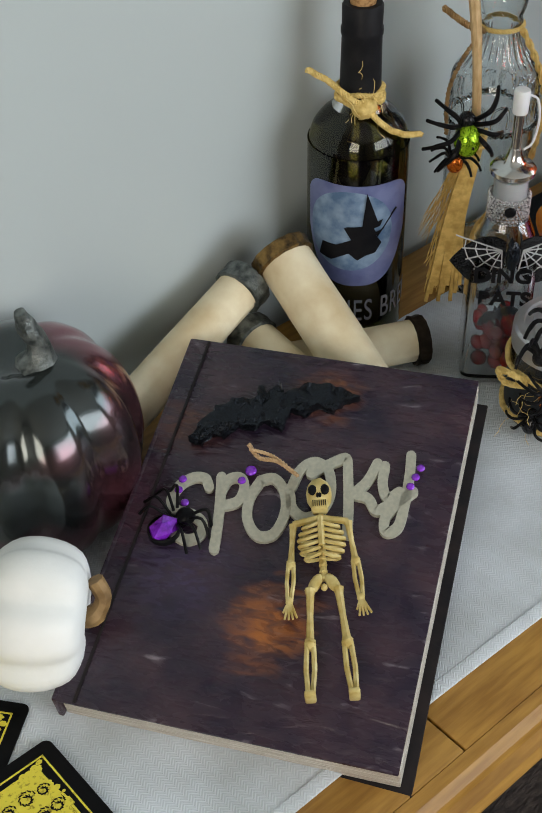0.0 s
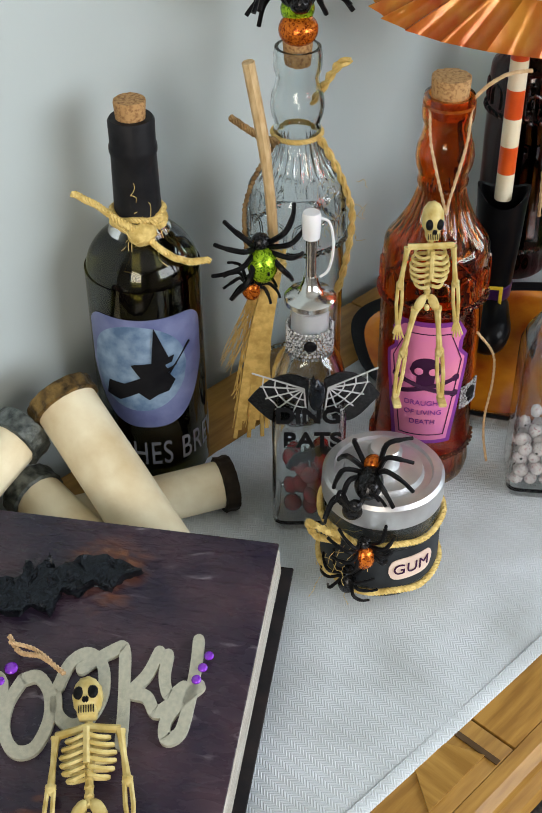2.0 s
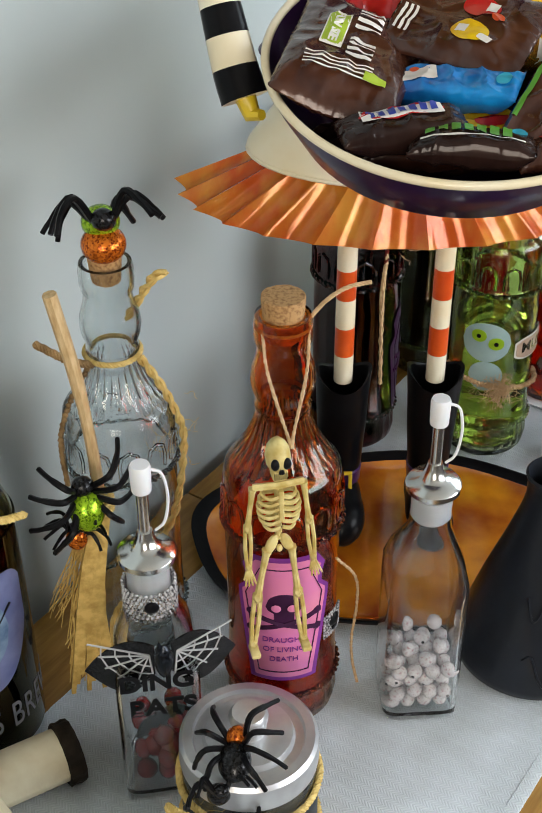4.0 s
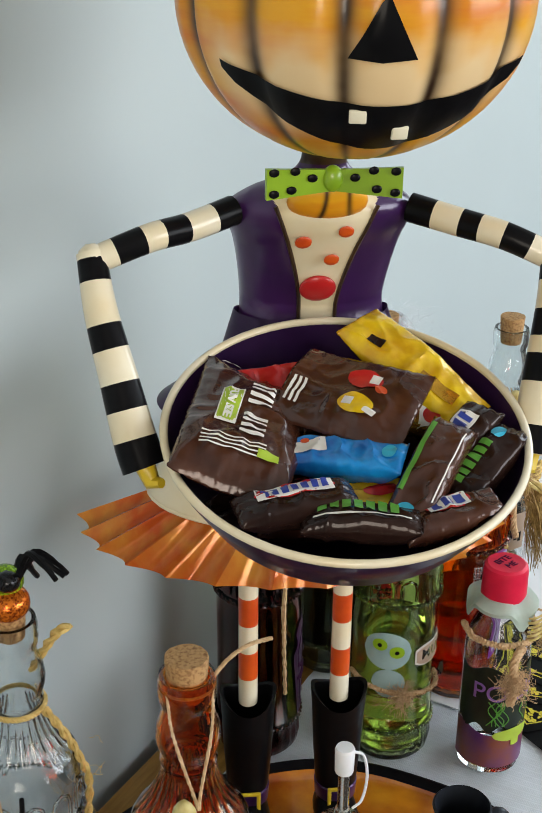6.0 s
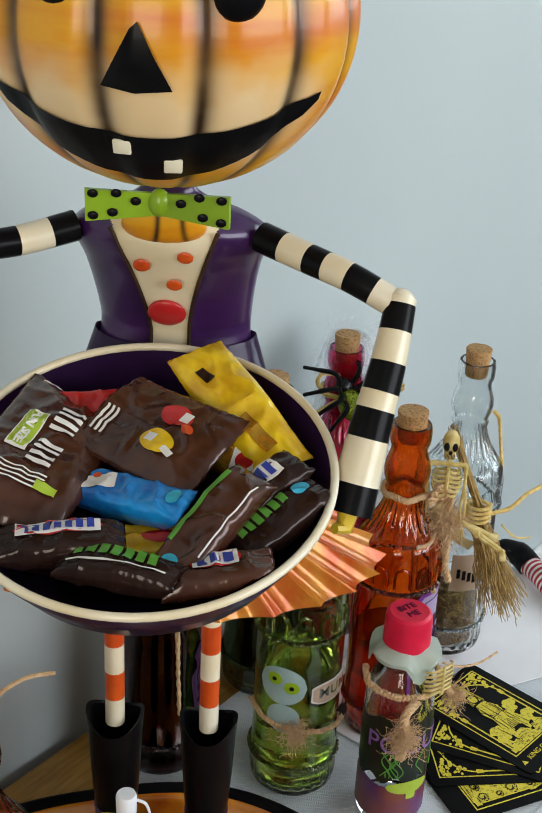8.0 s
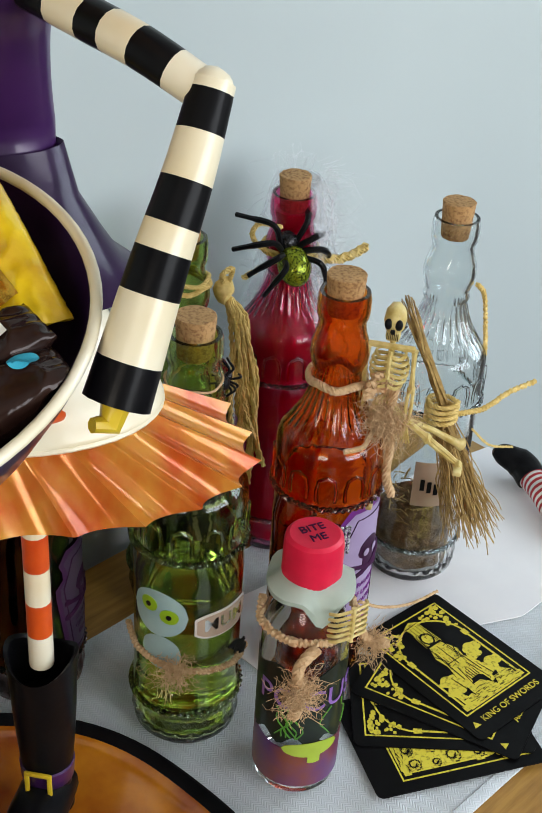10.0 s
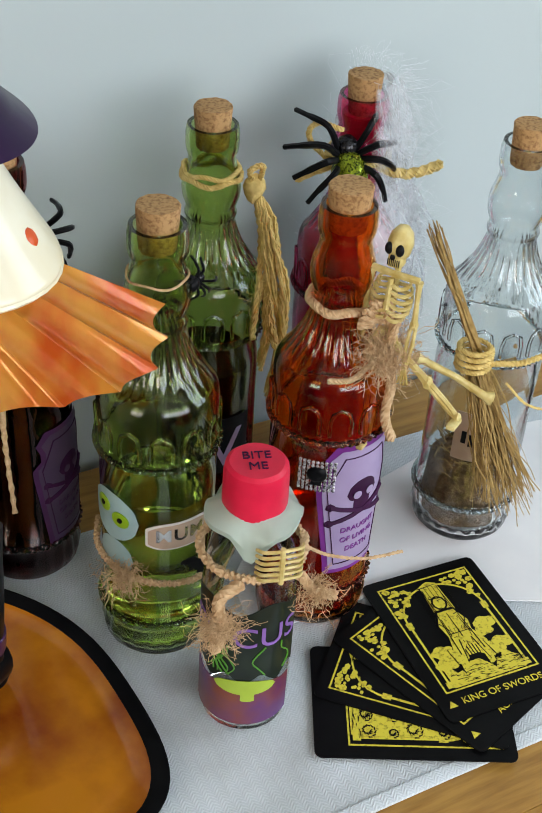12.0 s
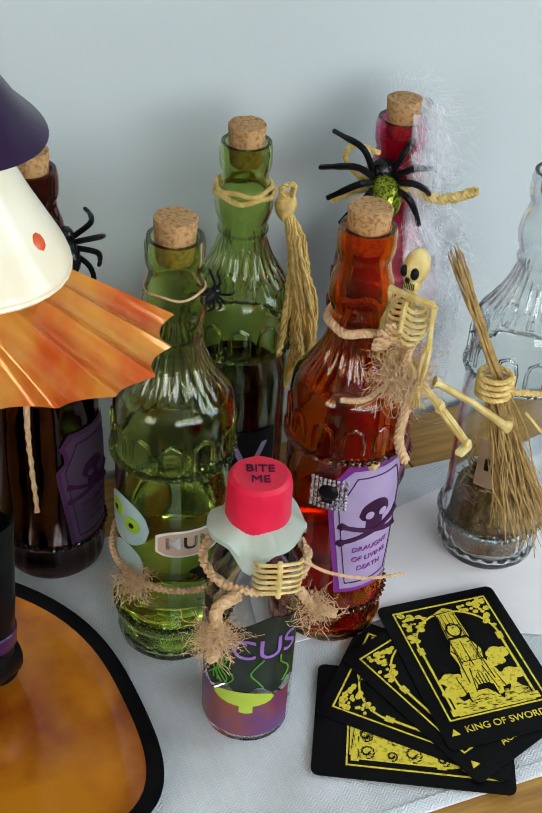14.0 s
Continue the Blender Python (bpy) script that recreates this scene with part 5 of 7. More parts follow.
rope([(0.014, -0.004, 0.298), (0.024, 0.000, 0.306), (0.036, 0.002, 0.312), (0.050, 0.004, 0.313)], 0.0013, bm=loop)
rope([(0.030, -0.022, 0.135), (0.044, -0.016, 0.112), (0.047, -0.012, 0.085), (0.044, -0.014, 0.055), (0.046, -0.012, 0.030), (0.050, -0.012, 0.010)], 0.0011, bm=loop)
part("twine", loop, JUTE, orange, "pale twine loop")
hung = skeleton_mesh(0.150, (-10, 9), (8, -4), (-14, 8), (4, -3))
ob = part("toy_skeleton", hung, [BONE, BLACK], None)
ob.matrix_basis = orange.matrix_basis @ pose(-0.011, -0.045, 0.249, -4, 0, 4)
tagged(ob, "small yellowed plastic skeleton hanging by twine from the orange bottle", "skeleton toy", "toy skeletons")

jar = thing("glass_jar", pose(0.578, 0.489, ON, 0, 0, -46), "small lidded glass jar tied with raffia and black spiders", "jar")
part("glass", lathe([(0.0, 0.004), (0.036, 0.0), (0.0395, 0.004), (0.040, 0.010), (0.040, 0.062), (0.0385, 0.066), (0.0362, 0.066), (0.0375, 0.060), (0.0375, 0.009), (0.0, 0.007)], 64, close=False), CLEAR, jar, angle=50)
part("filling", lathe([(0.0, 0.0078), (0.0368, 0.0095), (0.0368, 0.050), (0.0, 0.050)], 48, close=False), mat("grey_gum", (0.10, 0.11, 0.115), 0.6, 0, (0.05, 0.055, 0.06), 60, 0.3), jar)
lid = part("lid", lathe([(0.0365, 0.066), (0.0405, 0.066), (0.0410, 0.070), (0.0405, 0.082), (0.0385, 0.0845), (0.0330, 0.085), (0.0320, 0.0825), (0.0270, 0.0825), (0.0255, 0.0865), (0.0150, 0.0885), (0.0, 0.0885)], 64, close=False), DULL_STEEL, jar, "satin metal lid with rings", 30)
part("knob", lathe([(0.0105, 0.088), (0.0100, 0.094), (0.0112, 0.097), (0.0115, 0.100), (0.0095, 0.103), (0.0, 0.1035)], 32), DULL_STEEL, lid)
part("dark_band", lathe([(0.0403, 0.012), (0.0408, 0.0125), (0.0408, 0.046), (0.0403, 0.0465)], 56, close=False), mat("charcoal_label", (0.035, 0.04, 0.045), 0.45, 0, (0.02, 0.022, 0.025), 50, 0.05), jar)
tag = part("paper_label", wrap(moved(band(-0.017, 0.017, lambda x: -0.0095 * math.sqrt(max(0, 1 - (x / 0.0172) ** 6)), lambda x: 0.0095 * math.sqrt(max(0, 1 - (x / 0.0172) ** 6)), 0.0006, 22), 0.020, 0, 0.030), 0.0411), mat("cream_label", (0.78, 0.62, 0.52), 0.6, 0, (0.68, 0.5, 0.42), 40, 0.05), jar)
part("lettering", wrap(moved(lettering("GUM", 0.0125, 0.0004, 1.05), 0.020, 0, 0.030), 0.0421), INK, tag)
tie = rope(ring_line(0.0418, 0.053, 30, wobble=0.0012), 0.0021)
rope(ring_line(0.0418, 0.010, 30, wobble=0.0014), 0.0023, bm=tie)
rope([(-0.030, -0.032, 0.053), (-0.042, -0.032, 0.060), (-0.050, -0.020, 0.054), (-0.044, -0.024, 0.045), (-0.030, -0.034, 0.050)], 0.0026, bm=tie)
part("raffia_tie", fuzz(16, (-0.034, -0.03, 0.04), 0.03, 0.0002, 13, tie), RAFFIA, jar, "yellow raffia cords")
spider(jar, pose(-0.012, -0.028, 0.096, 25, -14, -20), 0.0095, BLACK_FUZZ, seed=31, abdomen2=ORANGE_GLITTER)
spider(jar, pose(-0.014, -0.044, 0.046, 84, 0, 12), 0.0075, ORANGE_GLITTER, seed=32)
spider(jar, pose(-0.024, -0.040, 0.018, 80, 0, -30), 0.0065, BLACK_FUZZ, seed=33)
spider(jar, pose(-0.022, -0.034, 0.078, 60, 0, 190), 0.0070, BLACK_FUZZ, seed=34)

eye = thing("square_bottle", pose(0.728, 0.458, ON, 0, 0, -52), "square clear bottle half filled with small white eyeballs", "bottle", "square pouring bottles")
pourer_bottle(eye)
EYEBALL = mat("white_eyeball", (0.80, 0.74, 0.74), 0.25, 0, (0.55, 0.28, 0.30), 500, 0, spread=(0.3, 0.45))
layer = 0
for z in (0.013, 0.0225, 0.032, 0.0415, 0.050):
    for i in range(4):
        for j in range(4):
            if layer == 4 and (i + j) % 2:
                continue
            off = 0.0025 if layer % 2 else -0.0025
            c = (-0.0165 + 0.0105 * i + off * 0.6 + rnd.uniform(-0.001, 0.001), -0.0165 + 0.0105 * j - off * 0.6 + rnd.uniform(-0.001, 0.001), z + rnd.uniform(-0.0015, 0.0015))
            e = part("eyeball", ball(0.0053, (0, 0, 0), sub=2), EYEBALL, eye, at=pose(*c, rnd.uniform(0, 360), rnd.uniform(0, 360), 0))
            if (i + 2 * j + layer) % 2 == 0:
                part("iris", ball(0.0024, (0, 0, 0.0037), (1, 1, 0.75), sub=1), BLACK, e)
    layer += 1

flask = thing("black_jug", pose(0.809, 0.411, ON, 0, 0, -40) @ Matrix.Diagonal((1.0, 1.0, 1.19, 1)), "matt black conical flask with a handle and raised vine pattern", "jug")
FLASK = mat("matt_black_glaze", (0.014, 0.017, 0.024), 0.34, 0, (0.014, 0.016, 0.02), 40, 0.2, coat=0.2)
part("body", lathe([(0.0, 0.003), (0.046, 0.0), (0.052, 0.004), (0.0535, 0.010), (0.050, 0.024), (0.039, 0.056), (0.0265, 0.088), (0.0195, 0.108), (0.0172, 0.118), (0.0174, 0.128), (0.0192, 0.133), (0.0178, 0.1345), (0.0148, 0.126), (0.0148, 0.112), (0.022, 0.086), (0.046, 0.012), (0.0, 0.008)], 56, close=False), FLASK, flask, angle=50)
part("handle", tube(smooth_line([(0.017, 0, 0.118), (0.029, 0, 0.119), (0.038, 0, 0.105), (0.040, 0, 0.088), (0.032, 0, 0.074)], 5), 0.0050, 12), FLASK, flask)
vines = bmesh.new()
for k in range(12):
    a0, z0 = rnd.uniform(-2.4, 0.0), rnd.uniform(0.018, 0.080)
    pts = []
    for i in range(7):
        a, z = a0 + 0.12 * i, z0 + 0.012 * math.sin(i * 1.3 + k)
        z = min(max(z, 0.014), 0.094)
        q = np.interp(z, (0.010, 0.024, 0.056, 0.088, 0.108), (0.0535, 0.050, 0.039, 0.0265, 0.0195)) + 0.0006
        pts.append((q * math.cos(a), q * math.sin(a), z))
    tube(smooth_line(pts, 3), 0.0010, 5, vines)
part("vine_relief", vines, FLASK, flask)

# ---- the painted tin pumpkin man with his bowl ----
LAT, FWD = Vector((0.581, -0.814, 0)), Vector((-0.814, -0.581, 0))
MAN = Matrix([[LAT[i], -FWD[i], (0, 0, 1)[i], (0.880, 0.574, ON)[i]] for i in range(3)] + [[0, 0, 0, 1]])
PURPLE = mat("purple_enamel", (0.060, 0.016, 0.105), 0.28, 0.1, (0.035, 0.010, 0.065), 18, 0.1, coat=0.4)
CREAM = mat("cream_enamel", (0.86, 0.80, 0.63), 0.32, 0, (0.78, 0.66, 0.42), 16, 0.08, coat=0.4)
INKY = mat("black_enamel", (0.004, 0.004, 0.005), 0.30, 0, (0.007, 0.007, 0.008), 40, 0.1, coat=0.04)
ORANGE_PAINT = mat("orange_enamel", (0.72, 0.105, 0.012), 0.35, 0, (0.55, 0.06, 0.008), 40, 0.1)
RED_PAINT = mat("red_enamel", (0.55, 0.02, 0.02), 0.3, 0, (0.40, 0.012, 0.014), 30, 0.1, coat=0.3)
LIME = mat("lime_enamel", (0.30, 0.50, 0.02), 0.35, 0, (0.22, 0.38, 0.015), 30, 0.1, coat=0.3)
YELLOW = mat("yellow_enamel", (0.75, 0.55, 0.03), 0.35, 0, (0.6, 0.4, 0.02), 40, 0.1)
TIN_PLATE = mat("orange_washed_tin", (0.80, 0.29, 0.014), 0.14, 0.1, (0.30, 0.040, 0.006), 13, 0.12, spread=(0.36, 0.62), coat=0.7)
SKIRT = mat("fluted_orange_tin", (0.94, 0.45, 0.07), 0.16, 0.20, (0.82, 0.16, 0.02), 34, 0.10, spread=(0.38, 0.60), coat=0.8, stretch=(1, 1, 0.5))
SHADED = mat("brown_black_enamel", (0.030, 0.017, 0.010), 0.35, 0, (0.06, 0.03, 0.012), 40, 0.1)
TOOTH = mat("ivory_enamel", (0.85, 0.80, 0.62), 0.3, 0, (0.75, 0.68, 0.5), 40, 0.05)


def pumpkin_paint():
    """Orange brushed enamel, cream towards the cheeks and chin."""
    m = mat("pumpkin_enamel", (0.80, 0.38, 0.012), 0.36, 0, (0.68, 0.17, 0.006), 20, 0.18, spread=(0.33, 0.55), coat=0.22, stretch=(0.35, 0.35, 2.2))
    n, link = m.node_tree.nodes, m.node_tree.links.new
    co = n.new("ShaderNodeTexCoord")
    sep = n.new("ShaderNodeSeparateXYZ")
    link(co.outputs["Object"], sep.inputs[0])
    tex = n.new("ShaderNodeTexNoise")
    tex.inputs["Scale"].default_value = 40
    link(co.outputs["Object"], tex.inputs["Vector"])
    wob = n.new("ShaderNodeMath")
    wob.operation = "MULTIPLY_ADD"
    link(tex.outputs["Fac"], wob.inputs[0])
    wob.inputs[1].default_value = 0.035
    link(sep.outputs[2], wob.inputs[2])
    fac = n.new("ShaderNodeMapRange")
    fac.inputs["From Min"].default_value, fac.inputs["From Max"].default_value = 0.668, 0.642
    link(wob.outputs[0], fac.inputs["Value"])
    face = n.new("ShaderNodeMapRange")
    face.inputs["From Min"].default_value, face.inputs["From Max"].default_value = -0.128, -0.146
    link(sep.outputs[1], face.inputs["Value"])
    chin = n.new("ShaderNodeMapRange")
    chin.inputs["From Min"].default_value, chin.inputs["From Max"].default_value = 0.588, 0.604
    link(sep.outputs[2], chin.inputs["Value"])
    cheeks = n.new("ShaderNodeMath")
    cheeks.operation = "MULTIPLY"
    link(fac.outputs[0], cheeks.inputs[0])
    link(chin.outputs[0], cheeks.inputs[1])
    both = n.new("ShaderNodeMath")
    both.operation = "MULTIPLY"
    link(cheeks.outputs[0], both.inputs[0])
    link(face.outputs[0], both.inputs[1])
    mix = n.new("ShaderNodeMix")
    mix.data_type = "RGBA"
    p = n["Principled BSDF"]
    old = p.inputs["Base Color"].links[0].from_socket
    link(both.outputs[0], mix.inputs["Factor"])
    link(old, mix.inputs[6])
    mix.inputs[7].default_value = (0.84, 0.62, 0.34, 1)

    def op(kind, a, b=None):
        k = n.new("ShaderNodeMath")
        k.operation = kind
        for slot, v in enumerate((a, b)):
            if isinstance(v, (int, float)):
                k.inputs[slot].default_value = v
            elif v is not None:
                link(v, k.inputs[slot])
        return k.outputs[0]

    # brown shading painted into the colour along the grooves between the ribs
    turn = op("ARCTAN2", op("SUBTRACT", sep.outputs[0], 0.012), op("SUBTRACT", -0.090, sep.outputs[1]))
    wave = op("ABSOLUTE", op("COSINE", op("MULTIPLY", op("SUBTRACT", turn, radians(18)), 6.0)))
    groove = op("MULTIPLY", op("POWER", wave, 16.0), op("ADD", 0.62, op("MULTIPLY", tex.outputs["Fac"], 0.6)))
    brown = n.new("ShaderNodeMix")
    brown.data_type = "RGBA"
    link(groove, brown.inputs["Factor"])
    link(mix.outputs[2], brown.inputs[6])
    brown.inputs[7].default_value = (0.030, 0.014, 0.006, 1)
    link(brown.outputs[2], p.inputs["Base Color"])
    return m


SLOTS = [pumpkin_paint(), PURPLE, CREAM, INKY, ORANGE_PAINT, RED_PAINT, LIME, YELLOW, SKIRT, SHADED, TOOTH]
PUMP, PUR, CRE, INK_, ORA, REDP, LIM, YEL, SKI, SHA, TOO = range(11)
man = bmesh.new()


def add(bm, slot=None):
    if slot is not None:
        for f in bm.faces:
            f.material_index = slot
    merge(man, bm)


def oval(profile, flat, seg=72, shift=0.0):
    bm = lathe(profile, seg, close=False)
    for v in bm.verts:
        v.co.y = v.co.y * flat + shift
    return bm


# head: a ribbed tin pumpkin
HEAD = Vector((0.012, -0.090, 0.652))
HR = 0.093


def head_point(az, el, out=0.0):
    """A place on the head: az to the side, el up, both in degrees; the face looks along -y."""
    a, e = radians(az + 2), radians(el)
    rib = 1 - 0.050 * abs(math.cos((a - radians(18)) * 6)) ** 8
    r = HR * rib * (1 + out)
    return HEAD + Vector((r * math.cos(e) * math.sin(a), -r * math.cos(e) * math.cos(a), 0.90 * HR * math.sin(e) * (1 + out)))


bm = bmesh.new()
rows = []
for j in range(1, 40):
    rows.append([bm.verts.new(head_point(360 * k / 144, -90 + 4.5 * j)) for k in range(144)])
for p, q in zip(rows, rows[1:]):
    for k in range(144):
        f = bm.faces.new((p[k], p[(k + 1) % 144], q[(k + 1) % 144], q[k]))
bm.faces.new(rows[0][::-1])
bm.faces.new(rows[-1])
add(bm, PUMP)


def face_patch(outline, lift, slot):
    """A painted patch on the head, from (az, el) corners, filled as a fan."""
    b = bmesh.new()
    n = 6
    mid = Vector((sum(p[0] for p in outline) / len(outline), sum(p[1] for p in outline) / len(outline)))
    rings = []
    for q in range(n + 1):
        rings.append([b.verts.new(head_point(mid.x + (p[0] - mid.x) * q / n, mid.y + (p[1] - mid.y) * q / n, lift)) for p in outline] if q else [b.verts.new(head_point(mid.x, mid.y, lift))])
    m = len(outline)
    for k in range(m):
        b.faces.new((rings[0][0], rings[1][k], rings[1][(k + 1) % m]))
    for lo, hi in zip(rings[1:], rings[2:]):
        for k in range(m):
            b.faces.new((lo[k], hi[k], hi[(k + 1) % m], lo[(k + 1) % m]))
    bmesh.ops.recalc_face_normals(b, faces=b.faces)
    add(b, slot)


for az in (-27, 27):
    b = ball(0.0125, (0, 0, 0), (1, 0.45, 1.1), sub=3)
    add(moved(b, *head_point(az if az < 0 else 25, 18 if az < 0 else 16, 0.01), 0, 0, az + 2), INK_)
    # an ivory bead makes the highlight of each eye
    add(ball(0.0016, head_point(az + 4 if az < 0 else 29, 23 if az < 0 else 21, 0.062), sub=2), TOO)
face_patch([(-13, -12), (-9, -5), (-4, 5), (-2, 7), (2, -2), (7, -12), (-3, -13)], 0.035, INK_)
b = bmesh.new()
cols = [[b.verts.new(head_point(a, -16 - 13 * math.cos(radians(a * 1.6)) - (t / 6) * 23 * max(0.0, math.cos(radians(a * 1.55))) ** 0.7, 0.016)) for t in range(7)] for a in range(-56, 57, 4)]
for p, q in zip(cols, cols[1:]):
    for t in range(6):
        b.faces.new((p[t], p[t + 1], q[t + 1], q[t]))
add(b, INK_)
for az, el in ((-9, -33), (8, -41)):
    add(moved(box(0.0085, 0.002, 0.007, 0.0008), *head_point(az, el, 0.026), el * -0.4, 0, az), TOO)
# hat brim
b = lathe([(0.050, 0.000), (0.112, 0.010), (0.118, 0.006), (0.112, 0.0125), (0.055, 0.006), (0.042, 0.05), (0.020, 0.12), (0.0, 0.16)], 60, lambda a, z: 1 + 0.03 * math.sin(3 * a + 1), close=False)
add(moved(b, *(HEAD + Vector((0.008, 0.004, 0.050))), -3, 5, 0), PUR)
patches = bmesh.new()
for k in range(9):
    a = radians(190 + 20 * k)
    box(0.034, 0.016, 0.0012, 0.0003, (HEAD.x + 0.008 + 0.110 * math.cos(a), HEAD.y + 0.004 + 0.110 * math.sin(a), HEAD.z + 0.0625 + 0.002 * (k % 2) - 0.0095 * math.cos(a)), (10, 0, 100 + 20 * k), patches)
add(patches, SKI)
# bow tie
for s in (-1, 1):
    bow = band(0.002, 0.040, lambda x: -0.007 - 0.06 * x, lambda x: 0.005 + 0.08 * x, 0.003, 8)
    add(moved(bow, Matrix.Translation((0.006, -0.070, 0.550)) @ Matrix.Diagonal((s, 1, 1, 1)) @ pose(0, 0, 0, 0, 0, -14)), LIM)
    for dx, dz in ((0.012, 0.002), (0.024, -0.006), (0.034, 0.008), (0.034, -0.008), (0.022, 0.008)):
        add(ball(0.0030, (0.006 + s * dx, -0.0745 - 0.235 * dx, 0.550 + dz * 0.75), (1, 0.22, 0.8), sub=2), INK_)
add(ball(0.0078, (0.006, -0.0725, 0.550), (0.8, 0.6, 1.0), sub=3), LIM)
# body: bell-shaped, cream shirt in the opening of a purple waistcoat
prof = [(0.103, 0.318), (0.104, 0.322), (0.097, 0.332), (0.084, 0.350), (0.071, 0.372), (0.061, 0.395), (0.052, 0.420), (0.047, 0.445), (0.048, 0.470), (0.052, 0.497), (0.057, 0.514), (0.055, 0.525), (0.041, 0.535), (0.023, 0.542), (0.014, 0.551), (0.012, 0.570), (0.0, 0.571)]
line = smooth_line([(r, 0, z) for r, z in prof], 16)
bm = oval([(max(p.x, 0.0), p.z) for p in line], 0.62, 240, -0.004)
for f in bm.faces:
    c = f.calc_center_median()
    opening = 0.011 + 0.019 * (max(0.0, c.z - 0.455) / 0.075) ** 1.5 if c.z > 0.44 else 0.011 + 0.5 * max(0, 0.40 - c.z)
    f.material_index = SHA if c.z > 0.550 else CRE if (c.y < 0 and c.z < 0.534 and abs(c.x) < opening) or c.z < 0.372 else PUR
BODY = len(man.verts)
add(bm)
for s in (-1, 1):
    add(tube([(s * (0.0115 + 0.019 * (max(0.0, z - 0.455) / 0.075) ** 1.5), -0.004 - 0.62 * math.sqrt(max(0.0, np.interp(z, (0.42, 0.445, 0.47, 0.497, 0.514, 0.527), (0.052, 0.047, 0.048, 0.052, 0.057, 0.056)) ** 2 - (0.0115 + 0.019 * (max(0.0, z - 0.455) / 0.075) ** 1.5) ** 2)) - 0.0006, z) for z in (0.425 + 0.104 * k / 20 for k in range(21))], 0.0013, 6), SHA)
# flared hem of the waistcoat, open at the front
hem = bmesh.new()
rows = []
for r, z in ((0.0505, 0.445), (0.058, 0.422), (0.070, 0.404), (0.084, 0.392), (0.096, 0.384)):
    rows.append([hem.verts.new((r * math.cos(a), -0.004 + 0.62 * r * math.sin(a), z)) for a in (radians(-70 + 320 * k / 60) for k in range(61))])
for p, q in zip(rows, rows[1:]):
    for k in range(60):
        hem.faces.new((p[k], q[k], q[k + 1], p[k + 1]))
bmesh.ops.solidify(hem, geom=hem.faces[:], thickness=0.0012)
add(hem, PUR)
for dx, dz, r in ((-0.013, 0.506, 0.0052), (0.012, 0.513, 0.0048), (0.005, 0.493, 0.0048)):
    add(ball(r, (dx, -0.0400 + 0.05 * max(0.0, 0.50 - dz), dz), (1, 0.28, 0.85), sub=2), ORA)
add(ball(0.0115, (-0.001, -0.0355, 0.470), (1, 0.3, 0.85), sub=3), REDP)
add(ball(0.016, (0.0, -0.033, 0.532), (1.5, 0.55, 0.85), sub=3), PUMP)
add(ball(0.0052, (0.066, -0.049, 0.335), (1, 0.2, 1), (20, 0, 35), sub=2), ORA)
add(ball(0.0056, (0.0905, 0.004, 0.338), (0.25, 1, 1), (0, -38, 0), sub=2), ORA)
add(tube([(0.1035 * math.cos(a), -0.004 + 0.1035 * 0.62 * math.sin(a), 0.319) for a in (2 * math.pi * k / 48 for k in range(48))], 0.0016, 6, closed=True), CRE)


man.verts.ensure_lookup_table()
for v in man.verts[BODY:]:
    if v.co.z > 0.40:
        if v.co.y > -0.004:
            # the back is nearly flat
            v.co.y = -0.004 + (v.co.y + 0.004) * (1 - 0.7 * min(1, (v.co.z - 0.40) / 0.05))
        # the chest leans forward over the bowl
        v.co.y += 0.010 * min(1, (v.co.z - 0.40) / 0.05) - 0.42 * max(0.0, v.co.z - 0.455)
        v.co.x += 0.006


def striped(points, radius, bands, colours):
    """A tin tube along points in bands of two colours; bands gives where each one ends, from 0 to 1."""
    pts = smooth_line(points, 12)
    lengths = [0.0]
    for p, q in zip(pts, pts[1:]):
        lengths.append(lengths[-1] + (q - p).length)
    total = lengths[-1]
    fine = []
    n = 96
    for k in range(n + 1):
        d = total * k / n
        i = max(j for j, l in enumerate(lengths) if l <= d + 1e-9)
        i = min(i, len(pts) - 2)
        t = (d - lengths[i]) / max(lengths[i + 1] - lengths[i], 1e-9)
        fine.append(pts[i].lerp(pts[i + 1], min(t, 1)))
    radii = [radius(k / n) for k in range(n + 1)] if callable(radius) else [radius] * (n + 1)
    b = tube(fine, radii, 14)
    side = [f for f in b.faces if len(f.verts) == 4]
    for idx, f in enumerate(side):
        along = ((idx // 14) + 0.5) / n
        f.material_index = colours[sum(along > e for e in bands) % 2]
    for f in b.faces:
        if len(f.verts) > 4:
            f.material_index = colours[0]
    add(b)


